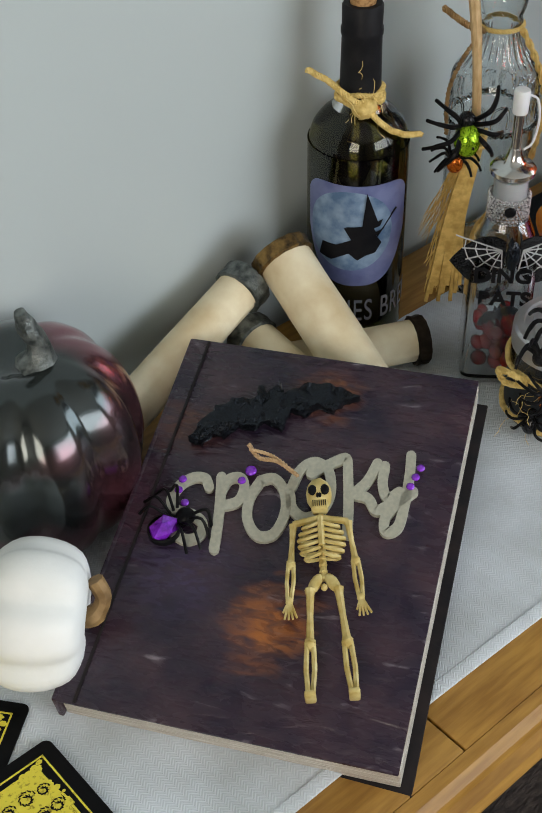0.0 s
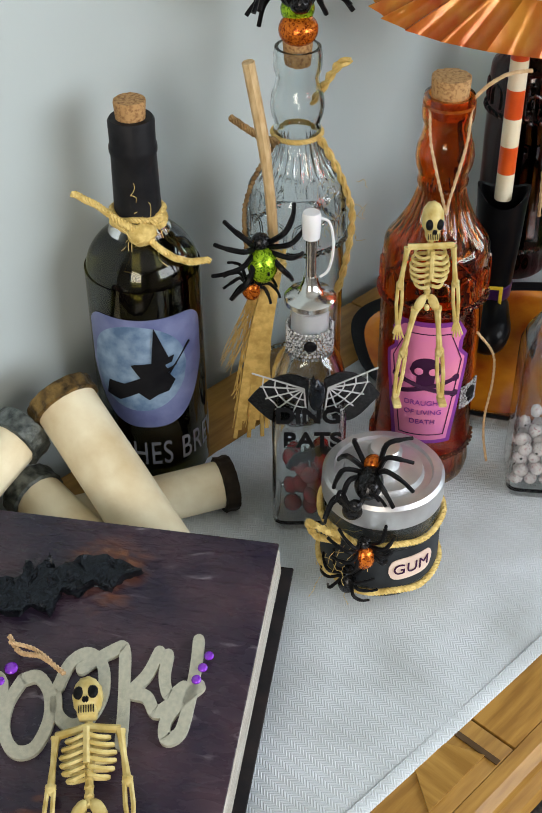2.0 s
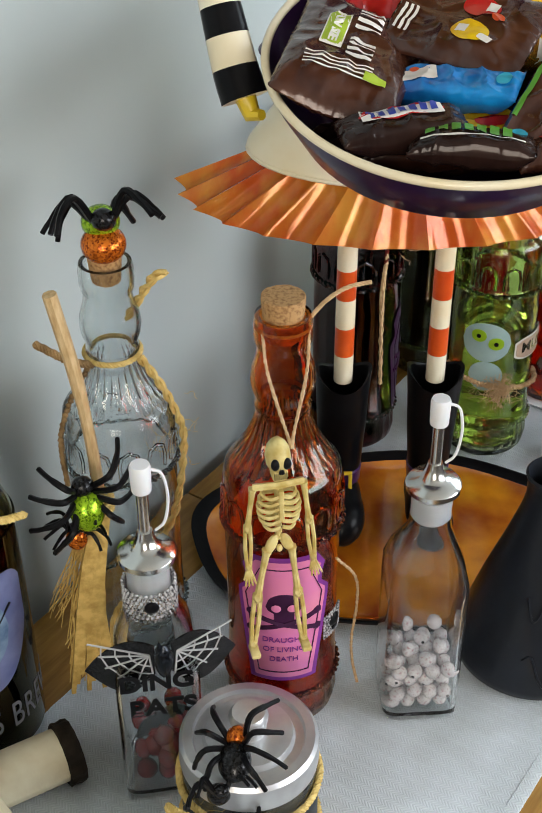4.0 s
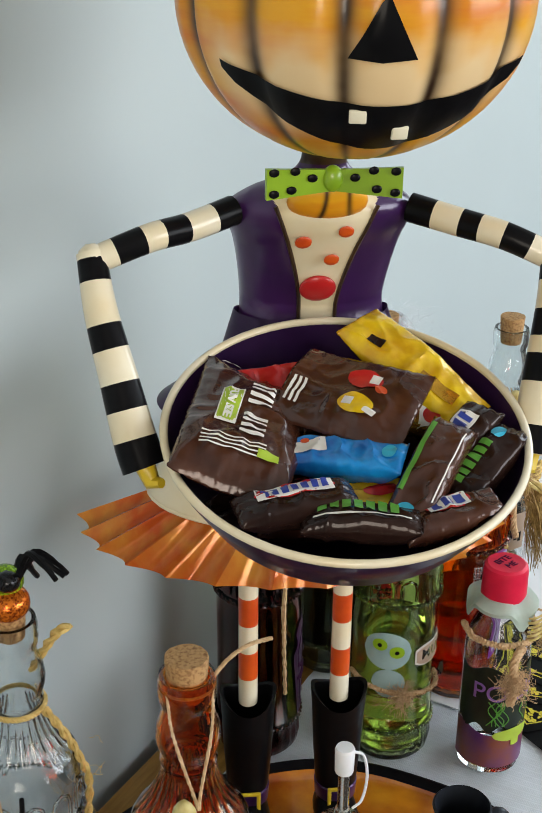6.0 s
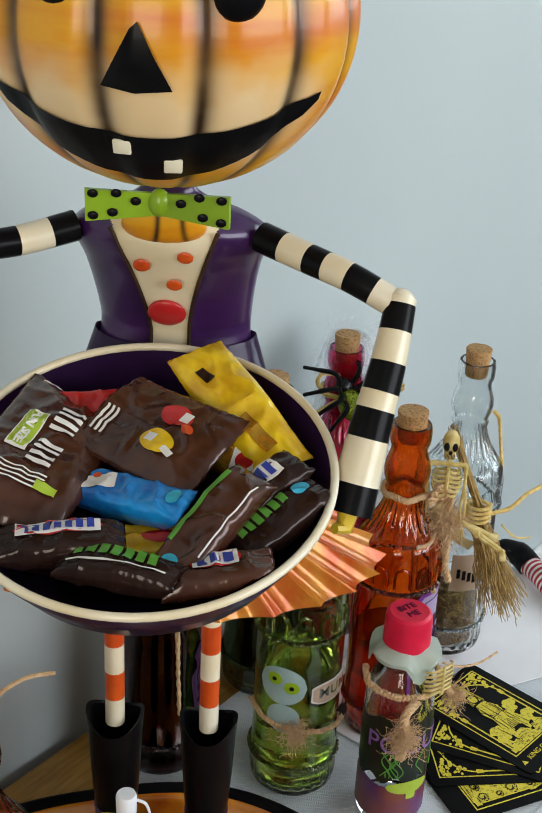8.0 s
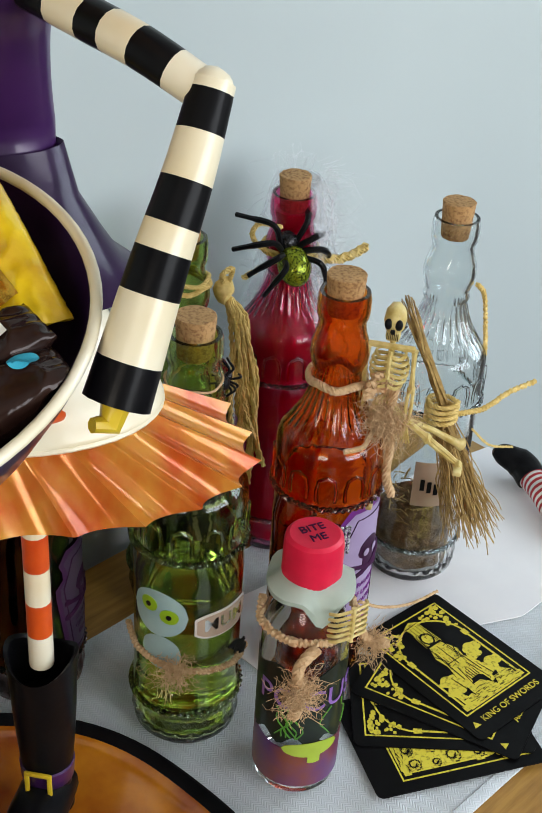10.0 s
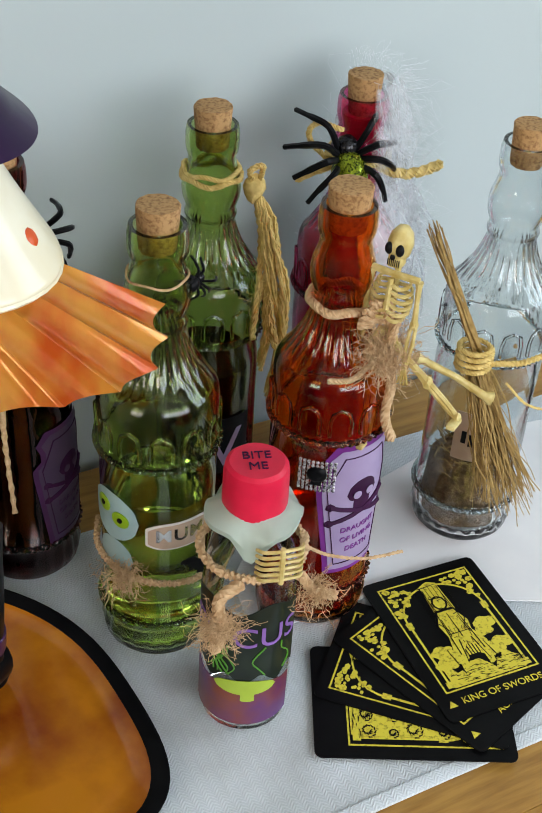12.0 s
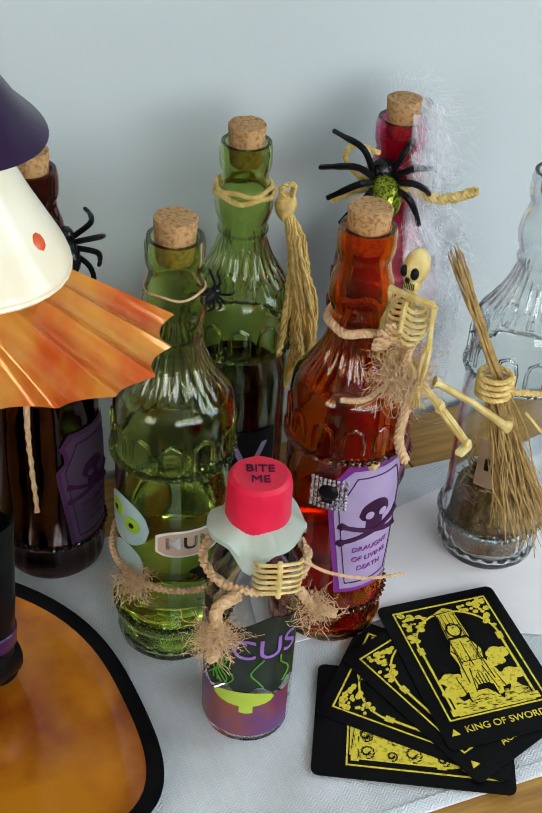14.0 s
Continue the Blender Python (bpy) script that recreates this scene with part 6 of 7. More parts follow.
for s in (-1, 1):
    ex, ez = (0.0105, 0.006) if s < 0 else (0.002, 0.002)
    striped([(0.006 + s * 0.053, -0.036, 0.522), (0.006 + s * 0.080, -0.052, 0.517), (0.002 + 0.7 * ex + s * 0.107, -0.066, 0.511 + 0.7 * ez), (-0.002 + ex + s * 0.137, -0.076, 0.500 + ez)], lambda t: 0.0090 - 0.0010 * t, (0.17, 0.37, 0.55, 0.68, 0.86, 1.0) if s < 0 else (0.18, 0.36, 0.50, 0.66, 0.835, 1.0), (INK_, CRE))
    striped([(-0.002 + ex + s * 0.139, -0.075, 0.504 + ez), (0.7 * ex + s * 0.133, -0.092, 0.476 + 0.7 * ez), (0.003 + 0.35 * ex + s * 0.124, -0.108, 0.448), (0.006 + s * 0.115, -0.124, 0.416), (0.007 + s * 0.111, -0.131, 0.402)], lambda t: 0.0084 + 0.0048 * t, (0.035, 0.135, 0.33, 0.45, 0.60, 0.73, 0.86, 1.0) if s < 0 else (0.035, 0.155, 0.305, 0.435, 0.525, 0.655, 0.865, 1.0), (CRE, INK_))
    add(ball(0.0090, (-0.002 + ex + s * 0.138, -0.076, 0.501 + ez), sub=2), CRE)
    add(tube([(0.007 + s * 0.111, -0.130, 0.403), (0.008 + s * 0.108, -0.134, 0.394), (0.008 + s * 0.103, -0.139, 0.396)], [0.006, 0.005, 0.003], 8), YEL)
    # leg and boot
    lx = s * 0.0345
    striped([(lx, 0, 0.130), (lx, 0, 0.190), (lx, 0, 0.250), (lx, 0, 0.320)], 0.0072, tuple((k + 1) / 8 for k in range(8)), (CRE, ORA))
    shaft = bmesh.new()
    rows = []
    for z, r in ((0.012, 0.0150), (0.035, 0.0135), (0.055, 0.0155), (0.090, 0.0178), (0.120, 0.0190), (0.136, 0.0205)):
        rows.append([shaft.verts.new((lx + r * math.cos(a) * (1.05), r * math.sin(a), z + (0.006 * math.cos(2 * a) if z > 0.13 else 0))) for a in (2 * math.pi * k / 28 for k in range(28))])
    for z, r in ((0.134, 0.0190), (0.100, 0.0170)):
        rows.append([shaft.verts.new((lx + r * math.cos(a), r * math.sin(a), z + (0.006 * math.cos(2 * a) if z > 0.13 else 0))) for a in (2 * math.pi * k / 28 for k in range(28))])
    for p, q in zip(rows, rows[1:]):
        for k in range(28):
            shaft.faces.new((p[k], p[(k + 1) % 28], q[(k + 1) % 28], q[k]))
    shaft.faces.new(rows[0][::-1])
    shaft.faces.new(rows[-1])
    add(shaft, INK_)
    add(tube(smooth_line([(lx, 0.010, 0.020), (lx, -0.010, 0.024), (lx, -0.034, 0.021), (lx + s * 0.004, -0.056, 0.018)], 4), [0.016, 0.0165, 0.017, 0.0172, 0.0172, 0.0175, 0.018, 0.0182, 0.018, 0.0172, 0.0155, 0.012, 0.004], 16), INK_)
    add(moved(lathe([(0.0150, 0.0), (0.0160, 0.001), (0.0168, 0.013), (0.0158, 0.014)], 28, close=False), lx, 0, 0.038), PUR)
    buckle = bmesh.new()
    for ax, az, w, h in ((0, 0.008, 0.017, 0.003), (0, -0.008, 0.017, 0.003), (-0.007, 0, 0.003, 0.017), (0.007, 0, 0.003, 0.017)):
        box(w, 0.0022, h, 0.0007, (lx + ax, -0.0175, 0.046 + az), bm=buckle)
    add(buckle, YEL)
# fluted skirt: a fan of tin round the front, longer to the sides
fan = bmesh.new()
rows = []
N = 264
for j in range(7):
    t = j / 6
    row = []
    for k in range(N + 1):
        u = k / N
        a = radians(178 + 205 * u)
        tuck = max(0.0, (178 + 205 * u - 352) / 31)
        wave = (0.0082 * (1 - abs(math.sin(math.pi * 15 * u))) ** 1.2 - 0.003) * (0.25 + 0.75 * t)
        rx = 0.090 + (0.150 - 0.017 * tuck - 0.090) * t
        ry = 0.056 + (0.100 - 0.056) * t
        z = 0.319 - 0.038 * t
        row.append(fan.verts.new(((rx + wave) * math.cos(a), -0.002 + 0.024 * t + (ry + wave) * math.sin(a), z + wave * 0.4)))
    rows.append(row)
for p, q in zip(rows, rows[1:]):
    for k in range(N):
        fan.faces.new((p[k], p[k + 1], q[k + 1], q[k]))
geom = bmesh.ops.solidify(fan, geom=fan.faces[:], thickness=0.0008)
add(fan, SKI)
ob = part("pumpkin_man_figure", man, SLOTS, None, angle=45)
ob.matrix_basis = MAN
tagged(ob, "painted tin pumpkin-headed figure with striped arms and fluted skirt", "figurine")

plate = lathe([(0.0, 0.0), (0.108, 0.0), (0.122, 0.0025), (0.1275, 0.007), (0.1285, 0.0105), (0.1265, 0.0108), (0.119, 0.0060), (0.106, 0.0030), (0.0, 0.0028)], 96, close=False)
for f in plate.faces:
    c = f.calc_center_median()
    f.material_index = 1 if math.hypot(c.x, c.y) > 0.116 else 0
for v in plate.verts:
    wavy = 1 + 0.030 * math.sin(5 * math.atan2(v.co.y, v.co.x) + 0.8) * min(1, math.hypot(v.co.x, v.co.y) / 0.1)
    v.co.x *= 1.28 * wavy
    v.co.y *= 0.80 * wavy
ob = part("tin_plate", plate, [TIN_PLATE, INKY], None)
ob.matrix_basis = MAN @ pose(0.010, -0.034, -0.0026)
tagged(ob, "round orange-washed tin plate with a black rolled rim under the figure", "plate")

# bowl held in front
BOWL = MAN @ pose(0.008, -0.138, 0.425, 15, 0, 0)
bowl = thing("candy_bowl", BOWL, "round purple tin bowl with a cream rim, full of wrapped sweets", "bowl")
part("bowl_body", lathe([(0.0, -0.050), (0.060, -0.050), (0.085, -0.034), (0.0985, -0.010), (0.1015, 0.0), (0.0995, 0.0), (0.0960, -0.010), (0.083, -0.032), (0.058, -0.047), (0.0, -0.047)], 80, close=False), mat("midnight_purple_enamel", (0.030, 0.010, 0.055), 0.3, 0.1, (0.018, 0.006, 0.034), 18, 0.1, coat=0.3), bowl)
part("rim", tube([(0.1012 * math.cos(a), 0.1012 * math.sin(a), 0.0005) for a in (2 * math.pi * k / 72 for k in range(72))], 0.0024, 10, closed=True), CREAM, bowl, "cream rolled rim")

BROWN_FOIL = mat("brown_wrapper", (0.075, 0.026, 0.014), 0.24, 0.15, (0.045, 0.015, 0.009), 60, 0.22, coat=0.35, fine=150, distance=0.0012)
DARK_FOIL = mat("dark_chocolate_wrapper", (0.028, 0.013, 0.010), 0.24, 0.15, (0.016, 0.008, 0.007), 60, 0.22, coat=0.35, fine=150, distance=0.0012)
YELLOW_FOIL = mat("yellow_wrapper", (0.90, 0.62, 0.015), 0.24, 0.1, (0.65, 0.36, 0.01), 60, 0.22, coat=0.35, fine=150, distance=0.0012)
GOLD_FOIL = mat("gold_wrapper", (0.75, 0.42, 0.05), 0.22, 0.8, (0.4, 0.2, 0.02), 60, 0.5, fine=110, distance=0.0015)
BLUE_FOIL = mat("blue_wrapper", (0.012, 0.32, 0.82), 0.15, 0.2, (0.01, 0.12, 0.45), 60, 0.22, coat=0.35, fine=150, distance=0.0012)
RED_FOIL = mat("red_wrapper", (0.60, 0.02, 0.02), 0.25, 0.1, (0.4, 0.01, 0.012), 60, 0.4, coat=0.4, fine=110)
PRINT_WHITE = mat("white_print", (0.80, 0.78, 0.74), 0.35, 0, (0.7, 0.68, 0.64), 60, 0)
PRINT_BLUE = mat("blue_print", (0.03, 0.05, 0.32), 0.35, 0, (0.02, 0.04, 0.25), 60, 0)
PRINT_GREEN = mat("green_print", (0.10, 0.34, 0.04), 0.35, 0, (0.08, 0.26, 0.03), 60, 0)
PRINT_LIME = mat("lime_print", (0.40, 0.55, 0.05), 0.35, 0, (0.34, 0.46, 0.04), 60, 0)
PRINT_CYAN = mat("cyan_print", (0.04, 0.42, 0.60), 0.35, 0, (0.03, 0.34, 0.5), 60, 0)


def wrapper(at, w, h, t, foil, label, seed, prints=(), shape=None, words=()):
    """A sealed sweet wrapper, plump in the middle with crimped ends; prints are (x, y, w, h, material, turn) bars on its face."""
    c = thing("wrapped_sweet", BOWL @ at, label, "sweet", "wrapped sweets in the bowl")
    nx, ny = 56, 32

    def height(x, y):
        u, v = 2 * x / w, 2 * y / h
        plump = max(0.0, 1 - abs(u) ** 4) ** 0.6 * max(0.0, 1 - abs(v) ** (6 if shape == "bar" else 3)) ** 0.6
        end = max(0.0, (abs(u) - 0.86) / 0.14)
        wr = noise.noise(Vector((x * 120 + seed * 7, y * 120, seed))) + 0.6 * noise.noise(Vector((x * 300, y * 300 + seed, 5)))
        ridge = 1 - abs(noise.noise(Vector((x * 55 + y * 30, y * 60 - x * 20, seed * 3)))) * 2.4
        pleat = 0.0011 * math.sin(y * 900 + 3 * noise.noise(Vector((x * 60, y * 60, seed)))) * max(0.0, abs(u) - 0.45) ** 1.5
        return t / 2 * plump * (0.90 + 0.04 * wr + 0.12 * max(0.0, ridge)) + 0.0012 * max(0.0, ridge) ** 3 * plump + pleat + 0.0007 * math.sin(x * 2600) * end + 0.0002 * wr

    def bend(x, y):
        return (0.0030 if shape == "bar" else 0.0055) * noise.noise(Vector((x * 24 + seed * 5, y * 24, seed))) + (0.012 * (2 * abs(x) / w) ** 4 * noise.noise(Vector((seed * 1.7, x * 9, y * 20))))

    bm = bmesh.new()
    grids = []
    for sgn in (1, -1):
        grids.append([[bm.verts.new((w * (i / nx - 0.5), h * (j / ny - 0.5) * (1 + 0.03 * noise.noise(Vector((i * 0.7, seed, 0)))), 0.0003 * sgn + sgn * height(w * (i / nx - 0.5), h * (j / ny - 0.5)) + bend(w * (i / nx - 0.5), h * (j / ny - 0.5)))) for i in range(nx + 1)] for j in range(ny + 1)])
    a, b = grids
    for j in range(ny):
        for i in range(nx):
            bm.faces.new((a[j][i], a[j][i + 1], a[j + 1][i + 1], a[j + 1][i]))
            bm.faces.new((b[j][i], b[j + 1][i], b[j + 1][i + 1], b[j][i + 1]))
    for i in range(nx):
        bm.faces.new((a[0][i], b[0][i], b[0][i + 1], a[0][i + 1]))
        bm.faces.new((a[ny][i], a[ny][i + 1], b[ny][i + 1], b[ny][i]))
    for j in range(ny):
        bm.faces.new((a[j][0], a[j + 1][0], b[j + 1][0], b[j][0]))
        bm.faces.new((a[j][nx], b[j][nx], b[j + 1][nx], a[j + 1][nx]))
    back = at.inverted()
    for v in bm.verts:
        # pressed in by the wall of the bowl
        p = at @ v.co
        room = np.interp(p.z, (-0.047, -0.032, -0.010, 0.0, 0.05), (0.056, 0.081, 0.0935, 0.0965, 0.14))
        far = math.hypot(p.x, p.y)
        if far > room or p.z < -0.0455:
            k = min(1.0, room / far)
            v.co = back @ Vector((p.x * k, p.y * k, max(p.z, -0.0455)))
    part("wrapper", bm, foil, c, angle=50)
    for px, py, pw, ph, material, turn in prints:
        n = 8
        g = bmesh.new()
        rows = []
        ca, sa = math.cos(radians(turn)), math.sin(radians(turn))
        for j in range(n + 1):
            row = []
            for i in range(n + 1):
                u, v = pw * (i / n - 0.5), ph * (j / n - 0.5)
                if material in (RED_FOIL, YELLOW_FOIL, ORANGE_PAINT, PRINT_CYAN):
                    u, v = u * math.sqrt(1 - 0.5 * (2 * v / ph) ** 2), v * math.sqrt(1 - 0.5 * (2 * u / pw) ** 2)
                x, y = px + u * ca - v * sa, py + u * sa + v * ca
                row.append(g.verts.new((x, y, 0.0008 + height(x, y) + bend(x, y) + 0.0002 * (prints.index((px, py, pw, ph, material, turn)) + 1) * 0.6)))
            rows.append(row)
        for j in range(n):
            for i in range(n):
                g.faces.new((rows[j][i], rows[j][i + 1], rows[j + 1][i + 1], rows[j + 1][i]))
        part("print", g, material, c)
    for text, size, px, py, turn, material in words:
        g = lettering(text, size, 0.0003, 1.0, 0.0002)
        ca, sa = math.cos(radians(turn)), math.sin(radians(turn))
        bmesh.ops.triangulate(g, faces=g.faces[:])
        bmesh.ops.subdivide_edges(g, edges=g.edges[:], cuts=2, use_grid_fill=True)
        for v in g.verts:
            x, y = px + v.co.x * ca - v.co.z * sa, py + v.co.x * sa + v.co.z * ca
            v.co = Vector((x, y, 0.0026 - v.co.y + height(x, y) + bend(x, y)))
        part("lettering", g, material, c)
    return c


def text_bars(x, y, n, w, h, gap, material, turn):
    ca, sa = math.cos(radians(turn)), math.sin(radians(turn))
    return [(x + (k - (n - 1) / 2) * gap * ca, y + (k - (n - 1) / 2) * gap * sa, w, h, material, turn) for k in range(n)]


wrapper(pose(-0.056, 0.006, -0.001, 14, 8, 76), 0.108, 0.066, 0.018, BROWN_FOIL, "brown wrapped bag of sweets with white print and a lime badge", 1,
        [(0.002, 0.012, 0.030, 0.012, PRINT_WHITE, 0), (0.002, 0.012, 0.0285, 0.0105, PRINT_LIME, 0)] + text_bars(0.018, -0.004, 4, 0.0030, 0.014, 0.0052, PRINT_WHITE, 0) + text_bars(-0.010, -0.004, 4, 0.0030, 0.014, 0.0052, PRINT_WHITE, 0)
        + text_bars(-0.032, 0.004, 4, 0.0010, 0.036, 0.0026, PRINT_WHITE, 4) + [(-0.033, -0.016, 0.005, 0.012, PRINT_LIME, 4), (0.046, 0.018, 0.001, 0.012, PRINT_WHITE, 0)], None,
        (("FUN SIZE", 0.0064, 0.002, 0.012, 180, PRINT_WHITE),))
wrapper(pose(0.006, 0.020, 0.005, 12, -6, -32), 0.078, 0.060, 0.012, BROWN_FOIL, "brown wrapped bag with red and yellow round figures", 2,
        [(0.004, 0.012, 0.022, 0.014, RED_FOIL, -8), (0.010, 0.013, 0.006, 0.007, PRINT_WHITE, 0), (0.016, 0.006, 0.008, 0.006, ORANGE_PAINT, -30), (0.006, -0.008, 0.022, 0.015, YELLOW_FOIL, -8), (0.001, -0.007, 0.006, 0.006, PRINT_WHITE, 0), (0.016, -0.012, 0.008, 0.004, PRINT_WHITE, -20)] + text_bars(-0.031, -0.008, 3, 0.0016, 0.018, 0.0032, PRINT_WHITE, 0))
wrapper(pose(-0.004, -0.020, -0.004, 0, -10, -22), 0.070, 0.024, 0.016, BLUE_FOIL, "blue wrapped bar with a white print", 3, [(-0.018, 0.0, 0.018, 0.010, PRINT_WHITE, 20), (0.026, 0.002, 0.008, 0.010, PRINT_CYAN, 0), (-0.022, 0.004, 0.005, 0.004, ORANGE_PAINT, 0)], "bar")
wrapper(pose(0.046, 0.048, 0.002, 10, 16, -50), 0.094, 0.036, 0.018, YELLOW_FOIL, "crumpled yellow wrapped bar", 4, [(-0.026, -0.006, 0.010, 0.006, DARK_FOIL, 10), (0.020, -0.002, 0.026, 0.008, GOLD_FOIL, 8)])
wrapper(pose(0.042, 0.024, -0.010, 8, 10, -30), 0.060, 0.022, 0.014, GOLD_FOIL, "shiny gold foil wrapped bar", 5, [(0.012, -0.002, 0.014, 0.014, PRINT_WHITE, 20), (0.012, -0.002, 0.010, 0.011, RED_FOIL, 20)], "bar")
wrapper(pose(-0.032, 0.052, -0.006, 20, 0, 12), 0.046, 0.020, 0.010, RED_FOIL, "bright red wrapped sweet", 6, (), "bar")
wrapper(pose(-0.034, -0.058, 0.000, -8, 0, 12), 0.066, 0.024, 0.016, DARK_FOIL, "dark brown wrapped bar with a white and blue band", 7, [(0.0, 0.003, 0.044, 0.010, RED_FOIL, 0), (0.0, 0.003, 0.042, 0.0085, PRINT_WHITE, 0)] + text_bars(0.0, 0.003, 7, 0.0036, 0.0055, 0.0054, PRINT_BLUE, 0), "bar")
wrapper(pose(-0.002, -0.072, 0.000, -14, 0, -8), 0.062, 0.022, 0.015, DARK_FOIL, "dark wrapped bar with green lettering shapes", 8, text_bars(-0.002, 0.003, 7, 0.0045, 0.009, 0.0062, PRINT_GREEN, 0) + text_bars(0.0, -0.006, 1, 0.05, 0.0012, 0.01, PRINT_WHITE, 0), "bar")
wrapper(pose(0.040, -0.040, 0.002, 0, -14, 58), 0.078, 0.026, 0.017, BROWN_FOIL, "brown wrapped bar lying across the others", 9, [(-0.030, 0.002, 0.008, 0.009, PRINT_CYAN, 0)] + text_bars(0.004, -0.009, 1, 0.05, 0.0008, 0.01, PRINT_WHITE, 0) + text_bars(0.004, 0.009, 1, 0.05, 0.003, 0.01, PRINT_GREEN, 0), "bar")
wrapper(pose(0.056, -0.018, -0.004, 0, -10, 48), 0.078, 0.024, 0.016, DARK_FOIL, "dark wrapped bar with a white band and blue print", 10, [(0.008, 0.003, 0.036, 0.012, PRINT_WHITE, 0)] + text_bars(0.008, 0.003, 5, 0.004, 0.008, 0.0062, PRINT_BLUE, 0), "bar")
wrapper(pose(0.072, -0.030, -0.006, 0, -10, 46), 0.070, 0.024, 0.016, DARK_FOIL, "dark wrapped bar with green print and a blue oval", 11, text_bars(-0.004, 0.005, 6, 0.004, 0.007, 0.0056, PRINT_GREEN, 0) + [(0.022, 0.004, 0.011, 0.008, PRINT_CYAN, 0)], "bar")
wrapper(pose(0.046, -0.068, -0.004, -16, -4, 14), 0.058, 0.024, 0.015, BROWN_FOIL, "brown wrapped bar with a red, white and blue badge", 12, [(0.0, 0.003, 0.026, 0.013, RED_FOIL, 0), (0.0, 0.003, 0.023, 0.010, PRINT_WHITE, 0)] + text_bars(0.0, 0.003, 3, 0.005, 0.007, 0.0066, PRINT_BLUE, 0) + [(-0.022, 0.001, 0.009, 0.010, PRINT_CYAN, 0)], "bar")
wrapper(pose(0.010, -0.040, -0.016, 0, 0, 10), 0.05, 0.022, 0.014, YELLOW_FOIL, "small yellow wrapped sweet under the bars", 13, [(0.004, 0.0, 0.02, 0.008, RED_FOIL, 0)], "bar")
for k, (px, py, turn) in enumerate(((-0.05, -0.03, 20), (0.02, 0.05, 70), (0.06, 0.01, -40), (-0.02, -0.04, 5), (0.05, -0.05, 80), (-0.01, 0.01, -60))):
    wrapper(pose(px, py, -0.028, 0, 0, turn), 0.07, 0.03, 0.018, (DARK_FOIL, BROWN_FOIL)[k % 2], "dark wrapped bar at the bottom of the bowl", 20 + k, (), "bar")

# ---- the right-hand bottles ----
dark = thing("dark_red_bottle", pose(0.966, 0.655, ON, 0, 0, -20), "very dark red bottle with a coffin label and a spider", "bottle", "fluted bottles")
deco_bottle(dark, RED, mat("black_red_liquid", (0.02, 0.002, 0.003), 0.1, 0, (0.015, 0.002, 0.002), 20, 0), 0.19)
cork(dark, 0.300, 0.0135, 0.026, 6)
# label papers are darkened copies of lilac and purple, with deep shade painted in
coffin_label(dark, 0.0362, 0.080, 0.090, mat("shaded_lilac_paper", (0.07, 0.042, 0.085), 0.5, 0, (0.05, 0.032, 0.065), 30, 0.05), INK, mat("shaded_purple_paper", (0.06, 0.012, 0.07), 0.5, 0, (0.045, 0.01, 0.05), 40, 0.05), 60)
spider(dark, pose(0.020, -0.010, 0.246, 60, 20, 40), 0.0095, BLACK_FUZZ, seed=41)
part("twine", fuzz(10, (0.0, -0.03, 0.19), 0.03, 0.0003, 3, rope([(0.004, -0.022, 0.23), (0.0, -0.034, 0.19), (-0.006, -0.039, 0.15), (-0.004, -0.040, 0.07)], 0.002)), JUTE, dark)

green = thing("green_bottle", pose(1.022, 0.5555, ON, 0, 0, -20), "green fluted glass bottle with a cartoon sticker and jute cord", "bottle", "fluted bottles")
deco_bottle(green, GREEN, mat("green_liquid", (0.88, 0.95, 0.55), 0.05, 0, (0.84, 0.92, 0.5), 10, 0, glass=1, ior=1.33), 0.125)
cork(green, 0.300, 0.0130, 0.026, 7)
STICKER = mat("pale_blue_sticker", (0.36, 0.52, 0.52), 0.4, 0, (0.28, 0.42, 0.44), 40, 0.03, coat=0.3)
TAN = mat("tan_sticker", (0.55, 0.42, 0.32), 0.4, 0, (0.48, 0.35, 0.26), 40, 0.03, coat=0.3)


def disc(r, x, z, flat=1.0, lift=0.0006):
    return moved(band(-r, r, lambda u: -flat * math.sqrt(max(0, r * r - u * u)), lambda u: flat * math.sqrt(max(0, r * r - u * u)), 0.0004, 18), x, -lift, z)


st = part("sticker", moved(wrap(merge(disc(0.020, -0.016, 0.116, 0.9), disc(0.014, -0.014, 0.084, 1.0)), 0.0357), 0, 0, 0, 0, 0, -28), STICKER, green, "pale blue round monster sticker")
for x, z in ((-0.022, 0.122), (-0.008, 0.116)):
    part("eye", moved(wrap(disc(0.0062, x, z, 0.9, 0.0012), 0.0357), 0, 0, 0, 0, 0, -28), LIME, st)
    part("pupil", moved(wrap(disc(0.0018, x, z, 1, 0.0018), 0.0357), 0, 0, 0, 0, 0, -28), BLACK, st)
tag = part("name_sticker", moved(wrap(moved(band(-0.022, 0.022, lambda x: -0.0105 + 0.004 * (abs(x) / 0.022) ** 4, lambda x: 0.0105 - 0.004 * (abs(x) / 0.022) ** 4, 0.0004, 20), 0.010, -0.0004, 0.108), 0.0357), 0, 0, 0, 0, 0, 4), PRINT_WHITE, green, "cream-edged tan label")
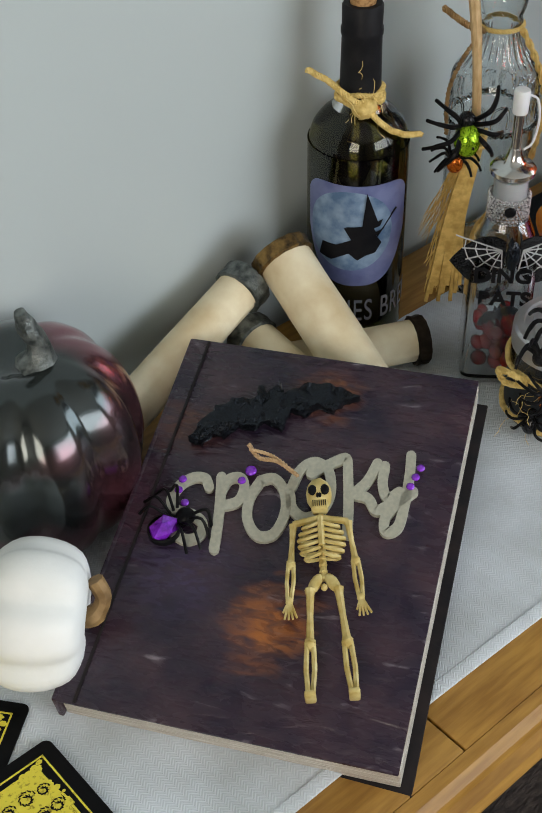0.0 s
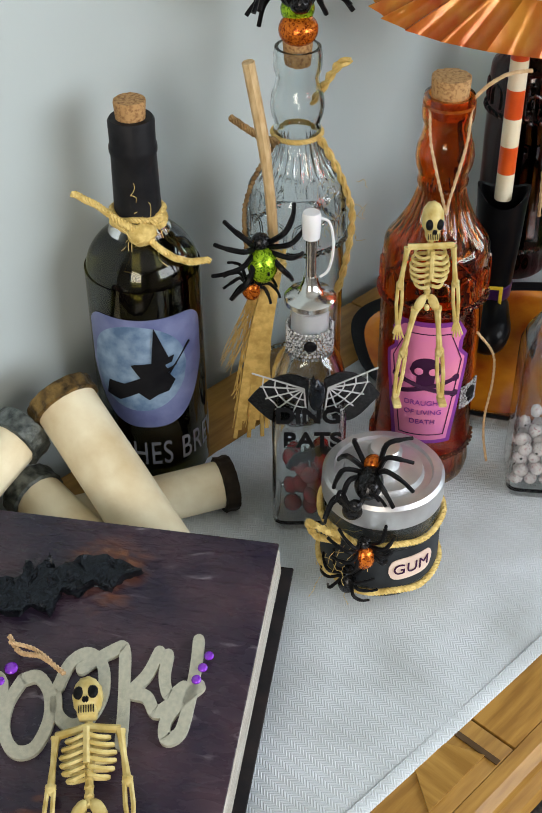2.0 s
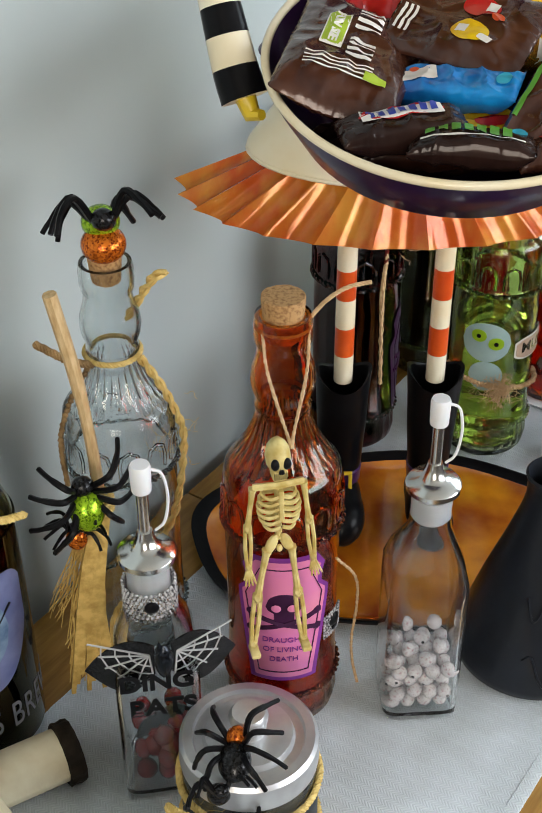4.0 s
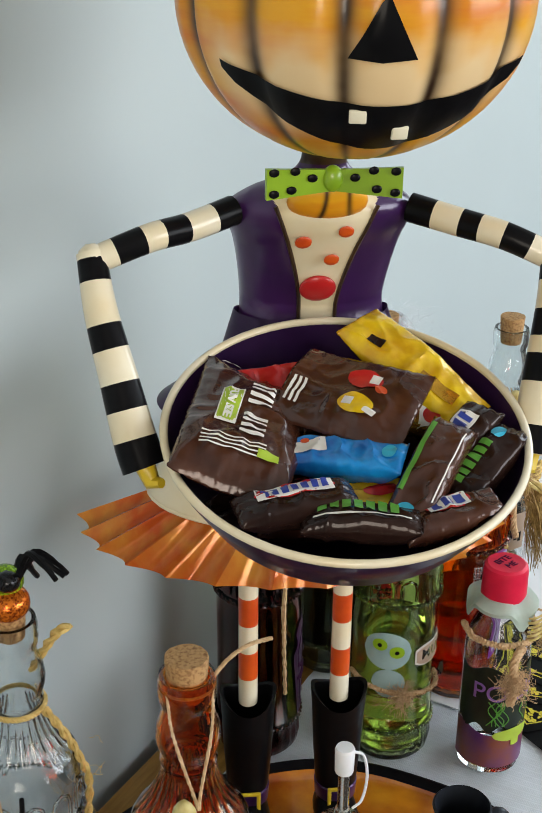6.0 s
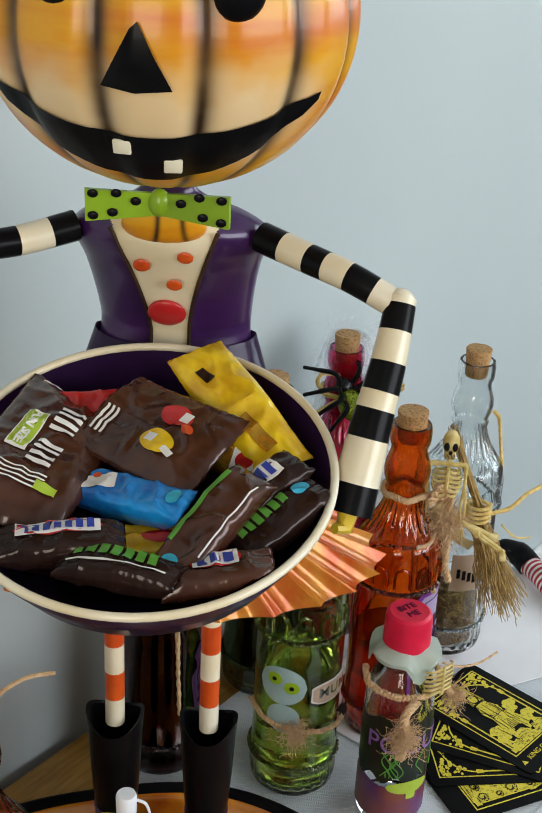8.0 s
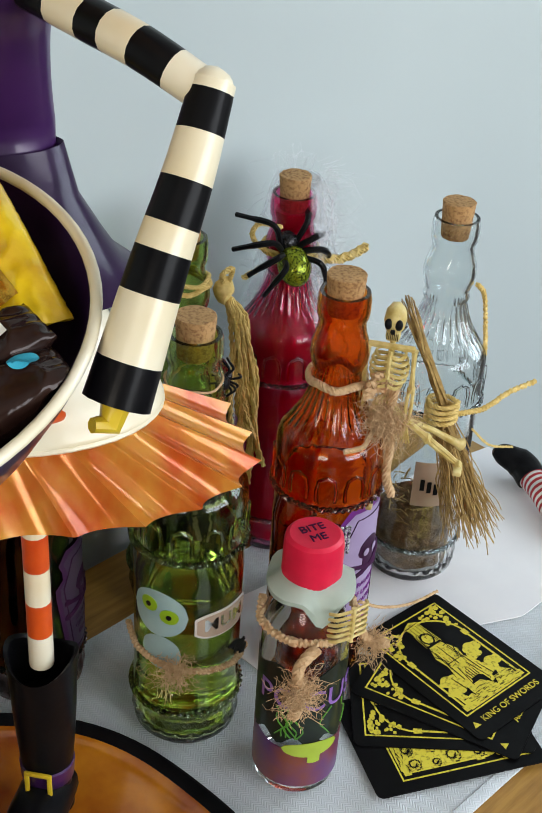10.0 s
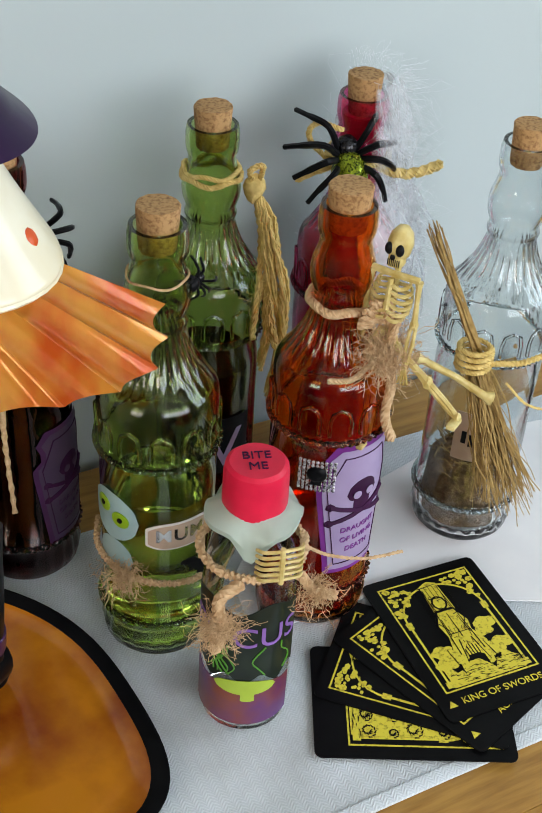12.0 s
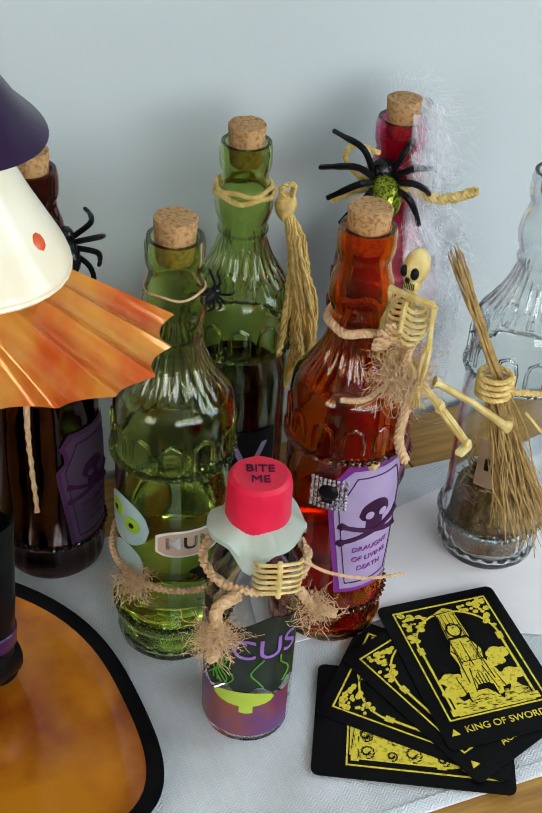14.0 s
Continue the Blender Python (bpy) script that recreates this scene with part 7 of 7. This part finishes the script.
part("label_face", moved(wrap(moved(band(-0.0205, 0.0205, lambda x: -0.009 + 0.004 * (abs(x) / 0.0205) ** 4, lambda x: 0.009 - 0.004 * (abs(x) / 0.0205) ** 4, 0.0004, 20), 0.010, -0.0009, 0.108), 0.0357), 0, 0, 0, 0, 0, 4), TAN, tag)
part("lettering", moved(wrap(moved(lettering("MUM", 0.013, 0.0003, 1.1, 0.0003), 0.009, -0.0014, 0.109), 0.0357), 0, 0, 0, 0, 0, 4), STEEL, tag, "silver foil letters")
part("jute_cord", fuzz(260, (-0.022, -0.034, 0.076), 0.014, 0.00020, 51, rope([(0.039 * math.sin(a), -0.039 * math.cos(a), 0.072 - 0.006 * a) for a in (-1.9, -1.3, -0.7, -0.1, 0.5, 1.1)], 0.0024)), JUTE, green, "rough jute cord")
tiny = slab([(x * 0.17, y * 0.30) for x, y in bat], 0.001)
part("black_bat", moved(tiny, Matrix.Translation((0.021, -0.0365, 0.086)) @ pose(0, 0, 0, 90, 60, 25)), BLACK, green)
spider(green, pose(0.0185, 0.000, 0.262, 60, 60, 0), 0.0042, BLACK, seed=44)
part("neck_thread", rope(ring_line(0.0170, 0.270, 20, wobble=0.001), 0.0007), JUTE, green)

back = thing("green_bottle", pose(1.102, 0.656, ON, 0, 0, -20), "green fluted glass bottle with dark liquid and a raffia tassel", "bottle", "fluted bottles")
deco_bottle(back, GREEN_DARK, mat("dark_brew", (0.018, 0.010, 0.004), 0.1, 0, (0.012, 0.006, 0.003), 20, 0), 0.132)
cork(back, 0.300, 0.0130, 0.026, 8)
part("label", wrap(moved(band(-0.018, 0.018, lambda x: -0.024, lambda x: 0.024, 0.0004, 12), 0.012, 0, 0.075), 0.0362), BLACK_PRINT, back)
part("label_letter", wrap(moved(lettering("V", 0.045, 0.0004), 0.010, -0.0006, 0.072), 0.0363), PAPER_LILAC, back)
tassel = rope(ring_line(0.0186, 0.267, 22, wobble=0.0012), 0.0017)
rope(ring_line(0.0176, 0.271, 22, 0.5, wobble=0.0012), 0.0015, bm=tassel)
ball(0.008, (0.026, -0.010, 0.262), (0.9, 0.9, 1.2), rough=0.4, bm=tassel)
rope([(0.026, -0.010, 0.264), (0.022, -0.016, 0.276), (0.030, -0.014, 0.278), (0.028, -0.010, 0.262)], 0.002, bm=tassel)
for k in range(15):
    rope([(0.027, -0.010, 0.260), (0.030 + 0.003 * (k % 4), -0.014 - 0.001 * k, 0.238), (0.030 + 0.005 * (k % 5), -0.020, 0.205 - 0.003 * k), (0.026 + 0.006 * ((k * 3) % 5), -0.026 - 0.001 * k, 0.165 - 0.012 * (k % 5))], 0.0019, 2, 500, tassel)
part("raffia_tassel", fuzz(40, (0.034, -0.018, 0.19), 0.018, 0.00018, 61, tassel), RAFFIA, back, "yellow raffia tassel")

amber = thing("amber_bottle", pose(1.128, 0.536, ON_WHITE - 0.003, 0, 0, -20), "amber fluted glass bottle with a lilac coffin label and jute knot", "bottle", "fluted bottles")
deco_bottle(amber, AMBER, mat("red_brown_liquid", (0.55, 0.05, 0.008)), 0.10)
cork(amber, 0.300, 0.0135, 0.026, 9)
coffin_label(amber, 0.0362, 0.104, 0.098, PAPER_LILAC, INK, PURPLE_EDGE, 32)
rhinestone_patch(amber, 0.0366, 0.134, -18, 0.024, 0.024)
kn = rope(ring_line(0.0178, 0.206, 24, wobble=0.001), 0.0026)
for k in range(10):
    a = rnd.uniform(0, 6.28)
    rope([(0.014, -0.018, 0.206), (0.018 + 0.010 * math.cos(a), -0.024, 0.204 + 0.014 * math.sin(a)), (0.026, -0.022 - 0.006 * math.cos(a), 0.198), (0.024, -0.020, 0.190 - 0.004 * k)], 0.0022, 2, 400, kn)
rope([(0.022, -0.020, 0.192), (0.030, -0.024, 0.165), (0.028, -0.028, 0.140), (0.034, -0.028, 0.122)], 0.0030, 4, 400, kn)
rope([(0.018, -0.022, 0.175), (0.004, -0.034, 0.172), (-0.010, -0.035, 0.172)], 0.0018, bm=kn)
part("jute_knot", moved(fuzz(700, (0.024, -0.024, 0.184), 0.019, 0.00020, 71, kn), 0, 0, 0.033), JUTE, amber, "shaggy jute knot")
sk = skeleton_mesh(0.148, (-3, 3), (2, -4), (6, 62), (2, 4))
ob = part("toy_skeleton", sk, [BONE, BLACK], None)
ob.matrix_basis = amber.matrix_basis @ pose(0.027, -0.018, 0.296, -4, 0, -38)
tagged(ob, "small yellowed plastic skeleton tied to the amber bottle", "skeleton toy", "toy skeletons")

pink = thing("magenta_bottle", pose(1.213, 0.662, ON, 0, 0, -30), "magenta glass bottle wrapped in white cobweb with a spider", "bottle", "fluted bottles")
deco_bottle(pink, PINK, mat("pink_fill", (0.55, 0.015, 0.10), 0.3, 0, (0.45, 0.01, 0.08), 30, 0), 0.288)
cork(pink, 0.302, 0.0125, 0.026, 10)
spider(pink, pose(-0.006, -0.030, 0.257, 52, 0, 15), 0.0122, OLIVE_GLITTER, seed=46)
tie = rope(ring_line(0.0200, 0.258, 22, wobble=0.001), 0.0022)
rope([(0.012, -0.016, 0.258), (0.028, -0.018, 0.254), (0.042, -0.016, 0.256), (0.054, -0.012, 0.260)], 0.0036, bm=tie)
rope([(-0.010, -0.018, 0.258), (-0.024, -0.018, 0.264), (-0.034, -0.016, 0.276), (-0.028, -0.014, 0.284), (-0.012, -0.014, 0.280)], 0.0020, bm=tie)
rope([(-0.014, -0.018, 0.257), (-0.028, -0.020, 0.252), (-0.040, -0.018, 0.244)], 0.0022, bm=tie)
part("raffia_bow", tie, RAFFIA, pink, "yellow raffia bow")
COBWEB = mat("white_cobweb_fibre", (0.85, 0.86, 0.90), 0.9, 0, (0.78, 0.80, 0.85), 30, 0)
web = bmesh.new()
for k in range(1500):
    z = rnd.uniform(0.10, 0.312)
    q = np.interp(z, (0.10, 0.195, 0.230, 0.31), (0.039, 0.039, 0.023, 0.020)) + rnd.uniform(0.0, 0.004)
    a0 = rnd.uniform(-1.0, 2.0)
    s = rnd.choice((-1, 1)) * rnd.uniform(0.1, 0.5)
    dz = rnd.uniform(-0.05, 0.05)
    out = 0.034 * rnd.random() ** 2
    tube([((q + out * math.sin(t * 3.1)) * math.cos(a0 + s * t), (q + out * math.sin(t * 3.1)) * math.sin(a0 + s * t), min(max(z + dz * t, 0.08), 0.318)) for t in (0, 0.25, 0.5, 0.75, 1.0)], 0.00005, 3, web)
part("cobweb", web, COBWEB, pink, "wispy white cobweb fibre")
VEIL = mat("thin_cobweb_veil", (0.86, 0.87, 0.92), 0.95, 0, (0.80, 0.82, 0.88), 30, 0)
vn, vl = VEIL.node_tree.nodes, VEIL.node_tree.links.new
vt, vr, vc = vn.new("ShaderNodeTexNoise"), vn.new("ShaderNodeMapRange"), vn.new("ShaderNodeTexCoord")
vt.inputs["Scale"].default_value, vt.inputs["Detail"].default_value = 34, 6
vr.inputs["From Min"].default_value, vr.inputs["From Max"].default_value, vr.inputs["To Max"].default_value = 0.34, 0.72, 0.50
vl(vc.outputs["Object"], vt.inputs["Vector"])
vl(vt.outputs["Fac"], vr.inputs["Value"])
vl(vr.outputs[0], vn["Principled BSDF"].inputs["Alpha"])
for full in (0.0012, 0.006, 0.012):
    veil = bmesh.new()
    rows = []
    for j in range(26):
        z = 0.10 + 0.0084 * j
        off = full * min(1.0, max(0.05, (0.312 - z) / 0.04)) ** 0.5
        q = np.interp(z, (0.10, 0.195, 0.230, 0.31), (0.039, 0.039, 0.023, 0.017)) + off
        rows.append([veil.verts.new(((q + 0.9 * off * noise.noise(Vector((a * 2, z * 40, off * 900))) + off * 1.4 * math.sin(max(0, a) * 1.5)) * math.cos(a),
                                     (q + 0.9 * off * noise.noise(Vector((a * 2, z * 40, off * 900))) + off * 1.4 * math.sin(max(0, a) * 1.5)) * math.sin(a), z)) for a in (-1.2 + 0.14 * i for i in range(24))])
    for p, q in zip(rows, rows[1:]):
        for i in range(23):
            veil.faces.new((p[i], p[i + 1], q[i + 1], q[i]))
    part("cobweb_veil", veil, VEIL, pink)

clear2 = thing("clear_bottle", pose(1.267, 0.558, ON_WHITE, 0, 0, -20), "clear fluted glass bottle with dry straw inside and a tag", "bottle", "fluted bottles")
deco_bottle(clear2, CLEAR_TEAL)
cork(clear2, 0.300, 0.0125, 0.026, 12)
nest = bmesh.new()
for k in range(260):
    a, q, z = rnd.uniform(0, 6.28), 0.029 * math.sqrt(rnd.random()), rnd.uniform(0.010, 0.072)
    p = Vector((q * math.cos(a), q * math.sin(a), z))
    d = Vector((rnd.gauss(0, 1), rnd.gauss(0, 1), rnd.gauss(0, 0.35))).normalized() * rnd.uniform(0.006, 0.016)
    e = p + d
    if e.xy.length > 0.0305 or p.xy.length > 0.0305:
        continue
    tube([p, p.lerp(e, 0.5) + Vector((0, 0, 0.001)), e], rnd.uniform(0.0004, 0.0009), 4, nest)
part("dry_straw", nest, STRAW, clear2, "dry straw filling")
part("filling", lathe([(0.0, 0.008), (0.029, 0.009), (0.0295, 0.05), (0.02, 0.062), (0.0, 0.066)], 32, lambda a, z: 1 + 0.04 * math.sin(5 * a + 60 * z)), mat("brown_chaff", (0.26, 0.16, 0.07), 0.9, 0, (0.12, 0.07, 0.03), 160, 0.9, fine=300, distance=0.003), clear2)
tag = part("paper_tag", wrap(moved(band(-0.014, 0.014, lambda x: -0.020, lambda x: 0.020, 0.0004, 10), -0.012, -0.001, 0.098), 0.0357), TAN, clear2, "tan paper tag")
bars = bmesh.new()
for k in range(4):
    merge(bars, moved(band(-0.0016, 0.0016, lambda x: -0.005, lambda x: 0.005, 0.0003, 2), -0.019 + 0.005 * k, -0.0018, 0.098 - 0.002 * k))
part("letter_bars", wrap(bars, 0.0357), BLACK_PRINT, tag)
part("raffia_tie", rope([(0.018, -0.010, 0.250), (0.026, -0.010, 0.240), (0.030, -0.012, 0.215), (0.028, -0.020, 0.195)], 0.002), RAFFIA, clear2)

hang = thing("toy_broom", pose(1.214, 0.512, 0.935, 0, 0, -20), "small dry-grass broom tied to the bottles with raffia", "broom", "toy brooms")
handle = strands(16, (0.002, 0, 0.012), (-0.036, 0.004, 0.098), 0.003, 0.004, 0.0011, 81, 0.0015)
part("broom_handle", handle, STRAW, hang)
part("bristles", strands(190, (0.002, 0, 0.004), (0.034, -0.012, -0.090), 0.005, 0.018, 0.0006, 82, 0.003), STRAW, hang)
bind = rope([(0.001 + 0.0105 * math.cos(a), 0.0105 * math.sin(a), 0.000 + 0.0005 * k) for k, a in enumerate(0.7 * i for i in range(36))], 0.0016)
rope([(0.010, -0.008, 0.008), (0.030, -0.010, 0.010), (0.052, -0.004, 0.014), (0.078, 0.0, 0.016)], 0.0022, bm=bind)
part("binding", bind, RAFFIA, hang)
ob = part("toy_bone", tube([(-0.040, -0.012, 0.018), (-0.036, -0.012, 0.016), (-0.014, -0.014, 0.004), (0.006, -0.016, -0.010), (0.010, -0.016, -0.012)], [0.0040, 0.0026, 0.0022, 0.0028, 0.0048], 9), BONE, hang, "plastic bone tucked in the binding")
part("raffia_string", rope([(0.020, -0.012, -0.004), (0.036, -0.014, -0.020), (0.060, -0.010, -0.030)], 0.0010), RAFFIA, hang)

potion = thing("potion_bottle", pose(1.043, 0.4705, ON, 0, 0, -20), "small clear bottle with a red cap, cauldron label and twine", "bottle")
pp = [(0.0, 0.004), (0.022, 0.001), (0.0262, 0.003), (0.0275, 0.010), (0.0275, 0.110), (0.0268, 0.122), (0.0235, 0.136), (0.0180, 0.147), (0.0155, 0.152), (0.0155, 0.168), (0.0135, 0.168), (0.0135, 0.152), (0.0215, 0.134), (0.0255, 0.110), (0.0255, 0.010), (0.0, 0.007)]
part("glass", lathe(pp, 56, close=False), CLEAR, potion, angle=50)
RED_CAP = mat("red_cap_plastic", (0.72, 0.012, 0.055), 0.42, 0, (0.62, 0.008, 0.045), 60, 0.08)
cap = part("cap", lathe([(0.0175, 0.164), (0.0184, 0.165), (0.0180, 0.190), (0.0172, 0.194), (0.0150, 0.196), (0.0, 0.196)], 48, lambda a, z: 1 + 0.006 * math.cos(40 * a), close=False), RED_CAP, potion, "bright red plastic cap", 35)
w = moved(lettering("BITE", 0.0085, 0.0004), Matrix.Translation((0, 0.004, 0.1962)) @ pose(0, 0, 0, -90))
merge(w, moved(lettering("ME", 0.0085, 0.0004), Matrix.Translation((0, -0.005, 0.1962)) @ pose(0, 0, 0, -90)))
part("lettering", w, INK, cap)
part("cauldron_label", wrap(moved(band(-0.058, 0.032, lambda x: 0.050 + 0.004 * math.sin(x * 300), lambda x: 0.108 + 0.004 * math.sin(x * 160), 0.0004, 26), 0, 0, 0), 0.0277), mat("night_label", (0.012, 0.016, 0.014), 0.4, 0, (0.02, 0.03, 0.02), 40, 0, coat=0.3), potion)
part("label_letters", wrap(moved(lettering("POCUS", 0.0225, 0.0004, 1.0), -0.007, -0.0006, 0.086), 0.0279), mat("purple_print", (0.26, 0.13, 0.44), 0.4, 0, (0.20, 0.10, 0.36), 40, 0), potion)
part("cauldron_print", wrap(band(-0.060, 0.028, lambda x: 0.010, lambda x: 0.046 + 0.003 * math.cos(x * 120), 0.0004, 22), 0.0277), mat("purple_cauldron", (0.085, 0.02, 0.14), 0.4, 0, (0.20, 0.045, 0.02), 30, 0, coat=0.3), potion)
part("brew_print", wrap(merge(moved(disc(0.019, -0.004, 0.044, 0.32, 0.0008), 0, 0, 0), moved(band(-0.004, 0.004, lambda x: 0.032 + 40 * x * x, lambda x: 0.045, 0.0004, 6), -0.002, -0.0008, 0)), 0.0278), PRINT_LIME, potion)
sw = bmesh.new()
for k in range(9):
    a0 = rnd.uniform(-0.028, 0.026)
    tube(smooth_line([(a0 + 0.004 * math.sin(i * 1.4 + k), -0.0009, 0.054 + 0.006 * i) for i in range(5)], 3), 0.0005, 4, sw)
part("swirl_print", wrap(sw, 0.0278), PRINT_GREEN, potion)
collar = bmesh.new()
rows = []
for j in range(4):
    row = []
    for k in range(40):
        a = 2 * math.pi * k / 40
        drip = 0.016 * max(0, math.sin(3 * a + 0.6)) ** 2 * (j / 3)
        q = 0.0165 + 0.0115 * min(1, j / 2) * (1 + 0.12 * math.sin(4 * a))
        row.append(collar.verts.new((q * math.cos(a), q * math.sin(a), 0.170 - 0.003 * j - drip)))
    rows.append(row)
for p, q in zip(rows, rows[1:]):
    for k in range(40):
        collar.faces.new((p[k], p[(k + 1) % 40], q[(k + 1) % 40], q[k]))
bmesh.ops.solidify(collar, geom=collar.faces[:], thickness=0.0014)
part("drip_collar", collar, mat("glow_white_silicone", (0.72, 0.82, 0.74), 0.45, 0, (0.64, 0.74, 0.66), 40, 0.1), potion, "pale dripping collar")
ribs = bmesh.new()
for k in range(6):
    for s in (-1, 1):
        tube(smooth_line([(s * 0.001, -0.034, 0.142 - 0.0042 * k), (s * 0.010, -0.033, 0.142 - 0.0042 * k), (s * 0.013, -0.028, 0.140 - 0.0042 * k)], 3), 0.0011, 5, ribs)
tube([(0, -0.034, 0.144), (0, -0.034, 0.118)], 0.0016, 6, ribs)
part("rib_charm", moved(ribs, 0.008, 0, 0.018, 0, 0, 6), BONE, potion, "yellowed toy rib charm")
tw = rope([(0.030 * math.sin(a), -0.030 * math.cos(a), 0.136) for a in (-2.4, -1.6, -0.8, 0, 0.8, 1.6, 2.4)], 0.0030)
rope([(-0.010, -0.032, 0.136), (-0.022, -0.034, 0.125), (-0.020, -0.036, 0.105), (-0.024, -0.036, 0.088)], 0.0036, 4, 400, tw)
rope([(0.024, -0.024, 0.132), (0.034, -0.024, 0.118), (0.046, -0.022, 0.112)], 0.0030, 4, 400, tw)
rope([(0.024, -0.018, 0.150), (0.040, -0.020, 0.142), (0.062, -0.018, 0.136), (0.084, -0.014, 0.136)], 0.0011, bm=tw)
fuzz(460, (-0.022, -0.037, 0.108), 0.014, 0.00018, 91, tw)
part("jute_tie", fuzz(240, (0.034, -0.026, 0.120), 0.012, 0.00018, 92, tw), JUTE, potion, "frayed jute tie")

# striped stocking leg of a toy lying at the end of the cloth
leg = thing("striped_stocking_toy", pose(1.402, 0.512, ON_WHITE + 0.0118, 0, 0, 60) @ Matrix.Diagonal((0.76, 0.76, 0.76, 1)), "red and white striped stuffed toy leg with a black shoe", "soft toy")
bm = tube([(x, 0, 0.002 * math.sin(x * 60)) for x in [0.004 * k - 0.050 for k in range(27)]], 0.0155, 20)
side = [f for f in bm.faces if len(f.verts) == 4]
for idx, f in enumerate(side):
    f.material_index = (idx // 20) % 2
part("stocking", bm, [mat("white_felt", (0.82, 0.80, 0.78), 0.9, 0, None, 60, 0.3), mat("red_felt", (0.45, 0.03, 0.04), 0.9, 0, None, 60, 0.3)], leg)
part("shoe", tube(smooth_line([(0.050, 0, 0), (0.070, 0.004, 0.006), (0.084, 0.020, 0.012), (0.090, 0.034, 0.016)], 4), [0.018] * 6 + [0.016, 0.015, 0.014, 0.013, 0.011, 0.008, 0.004], 14), BLACK, leg)
